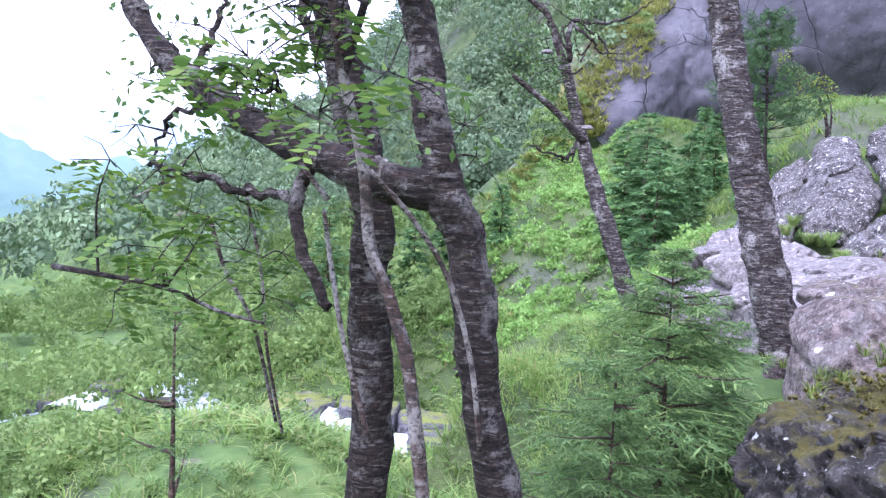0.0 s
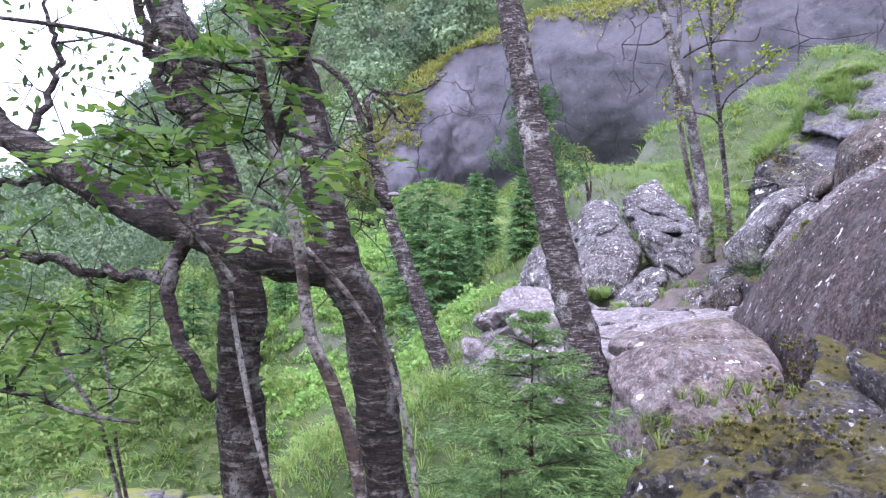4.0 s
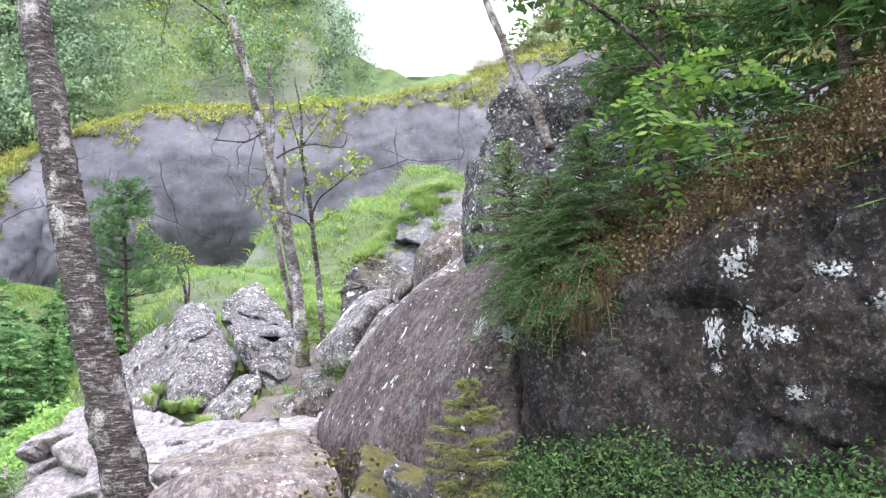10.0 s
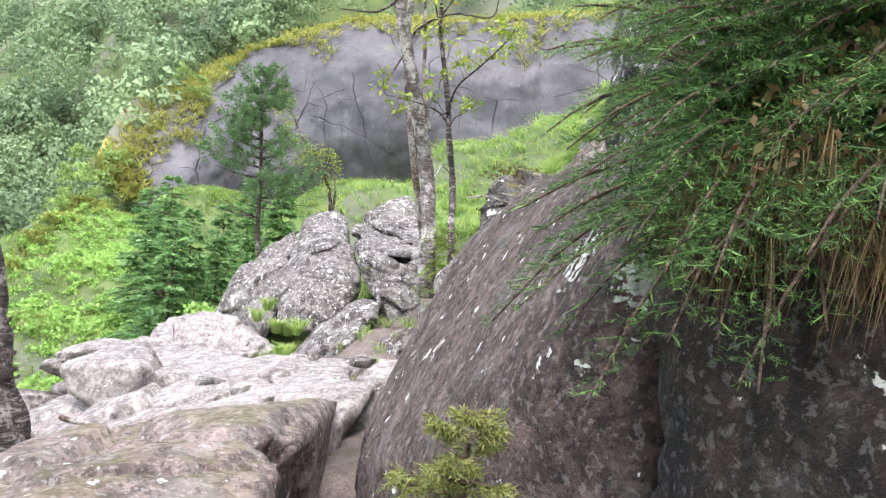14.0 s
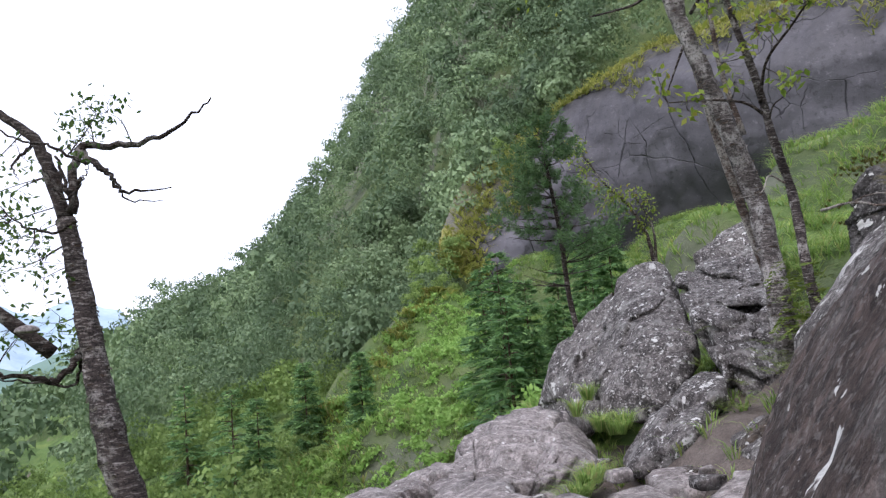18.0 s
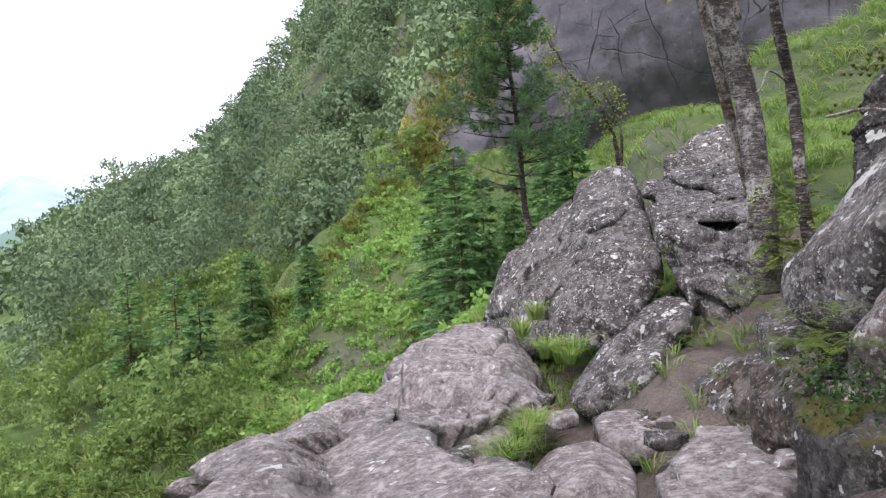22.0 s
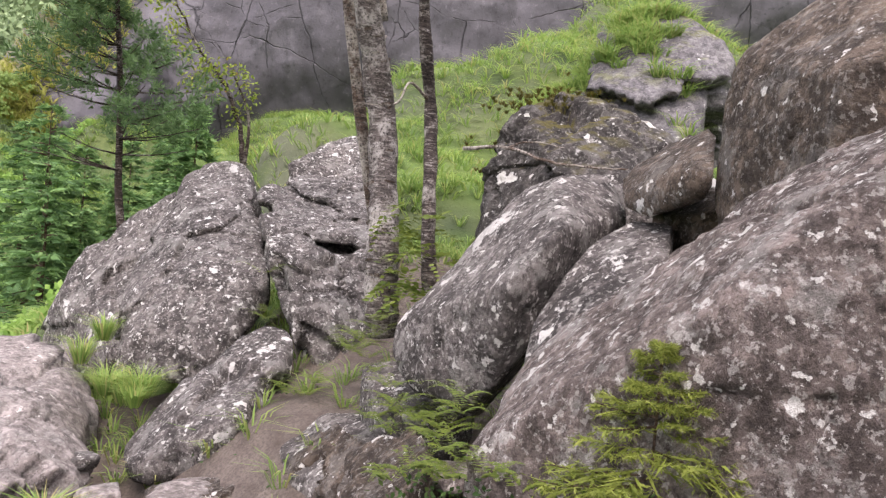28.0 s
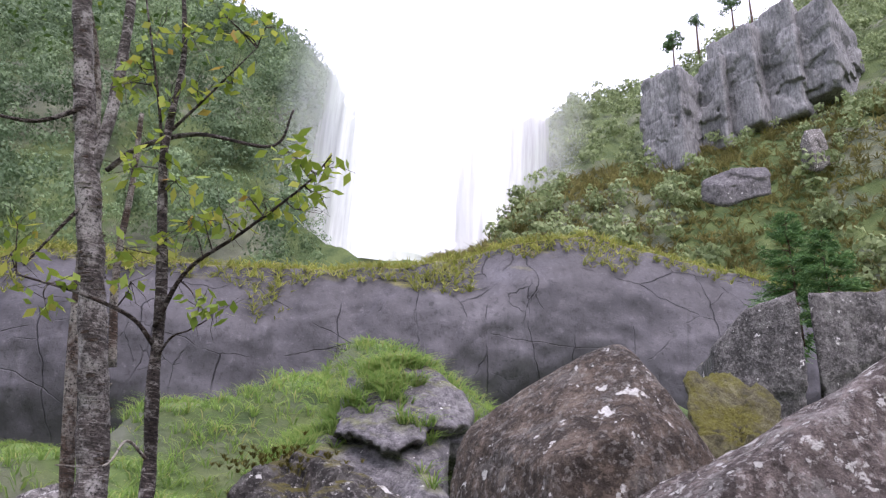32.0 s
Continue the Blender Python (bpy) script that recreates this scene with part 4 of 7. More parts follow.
def spruce_mesh(height, radius, seed, whorls=14, per=7, twigs=9, needle=9, droop=0.25, bare=0.0, size=0.055, subs=0, thick=0.35):
    """Needles and branch paths of a young spruce at the origin."""
    rng = np.random.default_rng(seed)
    base, way, arms = [], [], []
    for w in range(whorls * per):
        h = bare + (1 - bare) * min(0.985, (w + rng.uniform(-0.5, 1.5) * per * 0.7) / (whorls * per))
        h = max(h, bare)
        z = h * height
        length = (radius * (1 - (h - bare) / (1 - bare)) ** 0.8 + 0.03 * height) * rng.uniform(0.6, 1.15)
        a = w * 2.4 + rng.uniform(-0.4, 0.4)
        out = np.array([math.cos(a), math.sin(a), 0.0])
        lift = 0.55 * (h - 0.35) + rng.uniform(-0.12, 0.12)
        bend = droop * rng.uniform(0.7, 1.3)
        curve = lambda s: np.array([0, 0, z]) + out * length * s + np.array([0, 0, length * (lift * s - bend * s * s + 0.12 * s ** 4)])
        arms.append([curve(s) for s in np.linspace(0, 1, 5)])
        side = np.array([-out[1], out[0], 0])
        n = max(3, int(twigs * (0.35 + 0.65 * length / max(radius, 1e-3))))
        base.append(curve(0.85))
        way.append(out * length * 0.22 + np.array([0, 0, -0.02 * length]))
        for k in range(n):
            s = 0.12 + 0.86 * (k + rng.uniform(0, 0.9)) / n
            p = curve(s)
            for sg in (-1, 1):
                tl = (0.14 + 0.4 * (1 - s)) * length * rng.uniform(0.55, 1.15) + size
                d = (out * 0.8 + side * sg * 0.7 + np.array([0, 0, rng.uniform(-0.45, 0.15)])) * tl
                base.append(p)
                way.append(d)
                for q in range(subs):
                    u = (q + 0.6) / (subs + 0.4)
                    tw = np.cross(d, [0, 0, 1.0]) * (1 if q % 2 else -1)
                    base.append(p + d * u)
                    way.append((d * 0.6 + tw * 0.7 + np.array([0, 0, -0.1 * tl])) * (0.55 * (1.1 - u)))
    base, way = np.array(base), np.array(way)
    v1 = needle_cloud(base, way, needle, size, rng)
    v2 = leaf_quads(base, way, rng.normal(size=base.shape) * 0.5 + [0, 0, 1], np.linalg.norm(way, axis=1), size * thick)
    return merge([v1, v2]), arms


_SPRUCE = {}


def spruce(at, height, radius, seed, label, group="", lean=(0, 0), bark=None, foliage=None, name="spruce", **kw):
    at = Vector(at)
    ob = holder(name, at, label, "spruce", group)
    (v, f), arms = spruce_mesh(height, radius, seed, **kw)
    lean_by = np.array([lean[0], lean[1], 0])
    v = v + lean_by * np.clip(v[:, 2:3] / height, 0, None) ** 1.5
    tagged(link("foliage", v, f, foliage or SPRUCE_NEEDLE, ob, "", False), kind="stuff")
    tv, tf = tube([(lean[0] * (t / 6) ** 1.5, lean[1] * (t / 6) ** 1.5, -0.15 + (height + 0.1) * t / 6) for t in range(7)], [max(0.004, height * 0.017 * (1 - t / 6.3)) for t in range(7)], 7)
    link("trunk", tv, tf, bark or PINE_BARK, ob)
    parts = []
    for i, pts in enumerate(arms):
        if i % 3 == 0:
            pp = [p + lean_by * max(p[2] / height, 0) ** 1.5 for p in pts]
            bv, bf = tube(pp, np.linspace(height * 0.005 + 0.002, 0.0015, 5), 4, cap=False)
            parts.append((bv, bf))
    bv, bf = merge(parts)
    tagged(link("branchwork", bv, bf, bark or PINE_BARK, ob), kind="stuff")
    return ob


def spray(centres, spread, count, size, rng, flat=0.0, width=0.5):
    """Loose clusters of leaves round some places."""
    c = np.repeat(np.asarray(centres, float), count, 0)
    off = balls(len(c), rng) * spread * rng.uniform(0.1, 1, (len(c), 1)) ** 0.6
    off[:, 2] *= 1 - flat
    return leaf_quads(c + off, balls(len(c), rng) + [0, 0, -0.35], balls(len(c), rng) * 0.6 + [0, 0, 0.8], size * rng.uniform(0.6, 1.2, len(c)), size * width)


def pinnate(points, count, length, rng, leaflets=6, size=0.04):
    """Feathered rowan leaves: pairs of leaflets along a drooping stalk."""
    parts = []
    for p in points:
        for _ in range(count):
            d = balls(1, rng)[0] * [1, 1, 0.4] + [0, 0, -0.15]
            d /= np.linalg.norm(d)
            start = np.asarray(p) + balls(1, rng)[0] * length * 0.4
            s = np.cross(d, [0, 0, 1])
            s /= np.linalg.norm(s) + 1e-9
            t = np.linspace(0.2, 1, leaflets)
            tilt = np.array([[0, 0, 1.0]]) + rng.normal(size=(1, 3)) * 0.8
            q = start + d * t[:, None] * length - np.array([0, 0, 0.25 * length]) * (t ** 2)[:, None]
            for sg in (-1, 1):
                parts.append(leaf_quads(q, s * sg + d * 0.5 + rng.normal(size=(leaflets, 3)) * 0.1, tilt + rng.normal(size=(leaflets, 3)) * 0.3, size, size * 0.4))
    return merge(parts)


def blades(points, height, rng, count=14, lean=0.5, width=0.012, hang=0.0):
    """Tufts of grass: bent three-point blades from each root."""
    pts = np.repeat(np.asarray(points, float), count, 0)
    n = len(pts)
    a = rng.uniform(0, 2 * math.pi, n)
    out = np.stack([np.cos(a), np.sin(a), np.zeros(n)], 1)
    h = height * rng.uniform(0.5, 1.15, n)[:, None]
    root = pts + out * rng.uniform(0, 0.25, (n, 1)) * h
    mid = root + out * lean * 0.35 * h + np.array([0, 0, 1]) * h * 0.62
    tip = root + out * lean * rng.uniform(0.7, 1.5, (n, 1)) * h + np.array([0, 0, 1]) * h * (0.75 - hang * 1.6)
    side = np.stack([-out[:, 1], out[:, 0], np.zeros(n)], 1) * width
    v = np.stack([root - side, root + side, mid + side * 0.8, mid - side * 0.8, tip], 1).reshape(-1, 3)
    k = np.arange(n)[:, None] * 5
    quads = (k + np.array([[0, 1, 2, 3]])).tolist()
    return v, quads + (k + np.array([[3, 2, 4]])).tolist()


def fern(points, rng, fronds=7, length=0.35, size=0.06):
    parts = []
    for p in points:
        for _ in range(fronds):
            a = rng.uniform(0, 2 * math.pi)
            out = np.array([math.cos(a), math.sin(a), 0.0])
            t = np.linspace(0.12, 1, 15)
            ln = length * rng.uniform(0.6, 1.15)
            q = np.asarray(p) + out * t[:, None] * ln * 0.85 + np.array([0, 0, 1.0]) * (ln * (0.85 * t - 0.6 * t ** 2))[:, None]
            s = np.array([-out[1], out[0], 0])
            for sg in (-1, 1):
                parts.append(leaf_quads(q, s * sg + out * 0.45 + rng.normal(size=(15, 3)) * 0.06, np.array([[0, 0, 1.0]]) + rng.normal(size=(15, 3)) * 0.15, size * 0.72 * (1.15 - t), size * 0.2))
    return merge(parts)


def stuff(name, mesh, mat, label, category, parent=None):
    ob = link(name, mesh[0], mesh[1], mat, None, label, False)
    return tagged(ob, label, category, kind="stuff")


def wood_mesh(places, rng, lumps=7, leaves=34, spread=1.0, tall=1.0, leaf=0.26, thin=False):
    """Many crowns of loose leaf clumps, broadleaf and ragged."""
    places = np.asarray(places, float)
    n = len(places)
    size = places[:, 3]
    c = np.repeat(places[:, :3], lumps, 0)
    s = np.repeat(size, lumps)
    off = balls(len(c), rng) * rng.uniform(0.2, 0.75, (len(c), 1)) * np.array([1, 1, 1.25 * tall])
    lump = c + off * s[:, None] * spread + np.array([0, 0, 1]) * (s * 1.0 * tall)[:, None]
    q, qs = np.repeat(lump, leaves, 0), np.repeat(s, leaves)
    d = balls(len(q), rng)
    d[:, 2] = np.abs(d[:, 2]) * 0.9 - 0.25
    at = q + d * (qs * 0.42 * rng.uniform(0.6, 1.1, len(q)))[:, None]
    if thin:
        ax, nr = balls(len(q), rng), d + rng.normal(size=d.shape) * 0.25
        sd = np.cross(ax, nr)
        sd /= np.linalg.norm(sd, axis=1, keepdims=True) + 1e-9
        k = (qs * leaf * rng.uniform(0.6, 1.2, len(q)))[:, None]
        v = np.stack([at - sd * k * 0.5, at + sd * k * 0.5, at + np.cross(nr, sd) / (np.linalg.norm(nr, axis=1, keepdims=True) + 1e-9) * k * 0.9], 1)
        return v.reshape(-1, 3), np.arange(3 * len(at)).reshape(-1, 3)
    return leaf_quads(at, balls(len(q), rng) + [0, 0, -0.3], d + rng.normal(size=d.shape) * 0.35, qs * leaf * rng.uniform(0.6, 1.2, len(q)), qs * leaf * 0.62)


FLAKES = np.random.default_rng(19)


def flakes(pts, r0, r1, rng):
    """Curled horizontal scales of loose bark round a stem."""
    path = smooth_path(pts, 30)
    k = len(path) - 1
    count = int(46 * sum((path[i + 1] - path[i]).length for i in range(k)) * (0.6 + 4 * r0))
    v, f = [], []
    for _ in range(count):
        i = int(rng.integers(1, k))
        along = (path[i] - path[i - 1]).normalized()
        r = (r0 + (r1 - r0) * i / k) * 1.0
        a = rng.uniform(0, 2 * math.pi)
        u = along.orthogonal().normalized()
        w = along.cross(u)
        span, tall, lift = rng.uniform(0.15, 0.5), rng.uniform(0.006, 0.022), rng.uniform(0.004, 0.016)
        b = len(v)
        for j in range(3):
            d = u * math.cos(a + span * (j - 1)) + w * math.sin(a + span * (j - 1))
            curl = lift * (1.0 if j != 1 else 0.5)
            v.append(tuple(path[i] + d * (r + 0.002)))
            v.append(tuple(path[i] + d * (r + curl + 0.003) + along * tall))
        f += [[b, b + 2, b + 3, b + 1], [b + 2, b + 4, b + 5, b + 3]]
    return v, f


def birch(name, at, label, stems, leaf_points=(), leaf_mat=None, leaf_args=None, group="", category="birch"):
    ob = holder(name, at, label, category, group)
    for nm, pts, r0, r1, mat, extra in stems:
        stem(nm, pts, r0, r1, mat, ob, **extra)
    for nm, pts, r0, r1, mat, extra in stems:
        if r0 >= 0.07:
            tagged(under(ob, link("loose_bark", *flakes(pts, r0, r1, FLAKES), PALE_BARK, None, "", False)), kind="stuff")
    if 0 < len(leaf_points) < 45:
        web = [q for nm, pts, *_ in stems for q in smooth_path(pts, 6)]
        parts = []
        for p in leaf_points:
            p = Vector(p)
            q = min(web, key=lambda w: (w - p).length)
            if (q - p).length < 1.5:
                mid = q.lerp(p, 0.55) + Vector(FLAKES.normal(size=3)) * 0.08 * (q - p).length
                parts.append(tube(smooth_path([q, mid, p], 3), np.linspace(0.006, 0.0025, 7), 4, cap=False))
            for _ in range(4):
                e = p + Vector(balls(1, FLAKES)[0]) * 0.2
                parts.append(tube([p, p.lerp(e, 0.5) + Vector(FLAKES.normal(size=3)) * 0.02, e], [0.0028, 0.002, 0.001], 3, cap=False))
        v, f = [], []
        for pv, pf in parts:
            f += [[i + len(v) for i in face] for face in pf]
            v += pv
        tagged(under(ob, link("twigwork", v, f, DARK_BARK, None, "", False)), kind="stuff")
    if len(leaf_points):
        v, f = leaf_args(leaf_points)
        tagged(under(ob, link("crown", v, f, leaf_mat, None, "", False)), kind="stuff")
    return ob


def crown_points(centre, size, count, rng):
    p = balls(count, rng) * rng.uniform(0.3, 1, (count, 1)) ** 0.5 * np.array(size)
    return p + np.array(centre)


R1 = np.random.default_rng(11)

# ---- trees beside the start of the path ----
TB = [(-0.82, 2.2, -0.6), (-0.97, 2.28, 0.0), (-1.11, 2.36, 0.6), (-1.36, 2.53, 1.8), (-1.64, 2.77, 3.5), (-1.95, 3.0, 5.5), (-2.2, 3.2, 8.0)]
birch("birch", TB[1], "old birch with flaking dark bark and pale patches", [
    ("trunk", TB, 0.185, 0.08, BIRCH_BARK, dict(steps=14, sides=18, wobble=0.22)),
    ("root", [(-0.9, 2.2, -0.1), (-0.68, 2.05, -0.3), (-0.45, 1.95, -0.5)], 0.12, 0.04, BIRCH_BARK, {}),
    ("root", [(-1.02, 2.15, -0.1), (-1.2, 1.9, -0.3), (-1.3, 1.75, -0.5)], 0.11, 0.04, BIRCH_BARK, {}),
    ("limb", [TB[5], (-1.5, 2.8, 6.4), (-0.8, 2.6, 7.2)], 0.05, 0.015, BIRCH_BARK, {}),
    ("limb", [TB[5], (-2.9, 2.9, 6.2), (-3.6, 3.2, 7.2)], 0.05, 0.015, BIRCH_BARK, {})],
    crown_points((-2.3, 2.5, 8.3), (1.9, 1.9, 1.5), 260, R1), BIRCH_LEAF, lambda p: spray(p, 0.25, 10, 0.06, R1))

TA = [(-1.3, 5.5, -0.7), *[(-1.56,5.5,0.01),(-1.95,5.6,1.1),(-2.14,5.8,1.75),(-2.41,6.0,2.76)]]
TA_TOP = [(-2.41,6.0,2.76),(-2.69,6.1,3.44),(-3.18,6.2,3.74),(-3.74,6.2,3.7)]
TA_B = [(-2.36,6.0,2.82),(-2.34,6.1,3.32),(-1.93,6.1,3.33),(-1.6,6.1,3.43),(-1.31,6.1,3.66)]
TA_C = [(-2.34,6.1,3.32),(-2.09,6.0,3.09),(-1.97,6.0,2.95),(-1.61,6.0,2.95)]
TA_D = [(-2.67,6.1,3.41),(-2.37,6.0,2.93),(-2.48,6.0,3.26)]
TA_E = [(-2.22,5.8,1.8),(-2.35,5.7,1.59),(-2.62,5.6,1.64),(-2.82,5.6,1.72)]
TA_UP = [Vector(TA[4]), Vector(TA[4]) + Vector((-0.28, 0.05, 0.9)), Vector(TA[4]) + Vector((-0.5, 0.1, 1.9))]
TWIGS = [(-3.08,6.1,3.2),(-2.87,6.1,3.0),(-3.03,6.1,2.74),(-3.19,6.1,2.93),(-2.76,6.0,2.65),(-2.6,6.0,2.46),(-2.27,6.1,3.54),(-2.79,6.1,3.31),(-2.6,5.7,1.92),(-2.38,5.8,1.98),(-2.92,6.0,2.4)]
TWIGS += [(-2.78, 5.51, 3.03), (-2.66, 5.64, 2.75), (-2.86, 5.58, 2.51), (-2.56, 5.73, 2.50), (-2.48, 5.80, 2.31), (-2.12, 5.71, 3.38), (-1.97, 5.73, 3.48), (-2.21, 5.71, 3.28), (-2.69, 5.73, 1.96), (-2.37, 5.88, 1.72), (-2.73, 5.61, 2.71), (-2.91, 5.49, 2.83), (-2.47, 5.74, 2.67), (-2.04, 5.71, 3.47), (-2.30, 5.91, 1.89), (-2.94, 5.56, 2.39)]
birch("birch", TA[0], "leaning old birch with bracket fungi and a half-dead crown", [
    ("trunk", TA, 0.135, 0.065, BIRCH_BARK, dict(steps=14, sides=16, wobble=0.25)),
    ("limb", TA_TOP, 0.055, 0.012, DARK_BARK, dict(jitter=0.012)), ("limb", TA_B, 0.04, 0.006, DARK_BARK, dict(jitter=0.015)),
    ("limb", TA_C, 0.03, 0.004, DARK_BARK, dict(jitter=0.015, sides=6)), ("limb", TA_D, 0.03, 0.01, DARK_BARK, dict(jitter=0.02, sides=6)),
    ("limb", TA_E, 0.03, 0.01, DARK_BARK, dict(jitter=0.02, sides=6)),
    *[("twig", w, 0.014, 0.003, DARK_BARK, dict(jitter=0.012, sides=5)) for w in ([(-2.11, 5.69, 3.09), (-2.30, 5.57, 3.21), (-2.45, 5.50, 3.24), (-2.67, 5.36, 3.34), (-2.85, 5.26, 3.35)], [(-2.14, 5.69, 3.01), (-2.27, 5.68, 2.85), (-2.39, 5.56, 3.13)], [(-2.07, 5.70, 3.09), (-1.94, 5.78, 2.97), (-1.88, 5.83, 2.84), (-1.65, 5.90, 2.83)], [(-2.23, 5.73, 2.69), (-2.36, 5.69, 2.61), (-2.56, 5.59, 2.69), (-2.66, 5.50, 2.85)], [(-2.23, 5.83, 1.75), (-2.30, 5.80, 1.54), (-2.60, 5.67, 1.60), (-2.80, 5.57, 1.62)], [(-2.25, 5.71, 2.77), (-2.15, 5.70, 2.97), (-2.09, 5.69, 3.09)], [(-2.41, 5.53, 3.21), (-2.53, 5.51, 3.09), (-2.51, 5.54, 2.97)])],
    ("snag", [(-2.2,5.32,1.76),(-2.56,5.24,2.09),(-3.1,5.22,2.5)], 0.05, 0.03, DARK_BARK, dict(sides=8))],
    TWIGS, BIRCH_LEAF, lambda p: spray(p, 0.22, 40, 0.06, R1))
for spot in [(-2.22,5.05,1.9),(-2.69,5.43,2.81),(-3.03,5.69,4.11)]:
    v, f = ico(3)
    v = v * np.array([0.075, 0.06, 0.04])
    v[:, 2] = np.where(v[:, 2] < 0, v[:, 2] * 0.3, v[:, 2])
    fungus = link("bracket_fungus", v + np.array(spot), f, PATH_ROCK)
    tagged(fungus, "pale grey bracket fungus on the birch trunk", "fungus", "fungi on the birch")

L2 = [(-2.95, -1.15, -1.3), *[(-3.41,-1.15,0.19),(-3.53,-1.13,0.88),(-3.64,-1.11,1.17),(-3.73,-1.04,1.63),(-3.84,-0.97,2.06),(-3.96,-0.8,2.69)]]
BOUGH = [(-3.64,-1.11,1.13),(-3.88,-1.07,1.16),(-4.09,-0.98,1.23),(-4.36,-0.84,1.34),(-4.71,-0.67,1.53),(-4.95,-0.53,1.73),(-5.13,-0.4,2.0),(-5.45,-0.14,2.51)]
birch("birch", L2[0], "mossy birch with a heavy bough reaching sideways", [
    ("trunk", L2, 0.085, 0.05, DARK_BARK, dict(steps=12, sides=14, wobble=0.3)),
    ("bough", BOUGH, 0.075, 0.04, DARK_BARK, dict(steps=10, wobble=0.35)),
    ("limb", [(-4.36,-0.84,1.34),(-4.62,-0.69,1.42),(-4.85,-0.55,1.38),(-4.92,-0.54,1.19)], 0.02, 0.006, DARK_BARK, dict(jitter=0.02, sides=6)),
    ("limb", [(-4.69,-0.68,1.52),(-4.66,-0.48,1.87),(-4.72,-0.37,2.19)], 0.018, 0.006, DARK_BARK, dict(jitter=0.02, sides=6)),
    ("limb", [(-4.13,-0.98,1.23),(-4.19,-0.97,1.07),(-4.15,-1.03,0.87),(-4.03,-1.1,0.68)], 0.03, 0.02, DARK_BARK, dict(jitter=0.01, sides=8)),
    ("limb", [(-4.91,-0.64,1.19),(-4.57,-0.8,1.12),(-4.35,-0.89,1.08),(-4.19,-0.97,1.06)], 0.012, 0.02, DARK_BARK, dict(jitter=0.02, sides=6)),
    ("limb", [(-3.71,-1.05,1.65),(-3.81,-1.13,1.83),(-3.89,-1.22,1.9),(-3.92,-1.21,2.05)], 0.03, 0.015, DARK_BARK, dict(jitter=0.01, sides=8))],
    [(-4.9,-0.44,2.01),(-4.66,-0.48,2.06),(-4.72,-0.57,1.78),(-4.95,-0.53,1.59),(-4.62,-0.38,1.97),(-5.01,-0.52,1.35),(-4.83,-0.55,1.31),(-4.6,-0.69,1.42),(-4.43,-0.52,2.02),(-5.04,-0.41,1.86),(-4.81,-0.55,1.64),(-4.3,-0.85,1.59),(-4.49,-0.71,1.36),(-4.87,-0.55,1.1),(-4.69,-0.68,1.24),(-3.73,-1.25,1.4),(-3.57,-0.97,1.37),(-3.52,-0.88,1.26),(-3.6,-0.86,1.04)],
    BIRCH_LEAF, lambda p: spray(p, 0.2, 22, 0.05, R1))
L1 = [(-3.95, -0.7, -2.3), *[(-3.92,-0.61,0.02),(-3.95,-0.6,0.74),(-3.94,-0.6,0.98),(-4.06,-0.53,1.46),(-4.2,-0.45,1.95),(-4.31,-0.38,2.29),(-4.5,-0.2,3.04)]]
birch("birch", L1[0], "thick dark birch with peeling bark", [
    ("trunk", L1, 0.092, 0.078, DARK_BARK, dict(steps=12, sides=14, wobble=0.28)),
    ("limb", [(-4.1,-0.52,1.62),(-4.24,-0.55,1.78),(-4.33,-0.53,2.02),(-4.39,-0.52,2.3)], 0.03, 0.015, DARK_BARK, dict(jitter=0.02))],
    [(-4.22,-0.65,1.85),(-4.12,-0.57,2.02),(-4.36,-0.53,2.02),(-4.42,-0.52,1.68),(-4.04,-0.69,1.72)], BIRCH_LEAF, lambda p: spray(p, 0.25, 20, 0.05, R1))
THIN = [(-3.4, -2.0, -1.3), *[(-3.64,-1.87,0.44),(-3.72,-1.86,0.8),(-3.79,-1.85,0.97),(-3.82,-1.84,1.19),(-3.88,-1.83,1.41),(-3.92,-1.82,1.62),(-3.95,-1.82,1.78),(-4.0,-1.76,2.03)]]
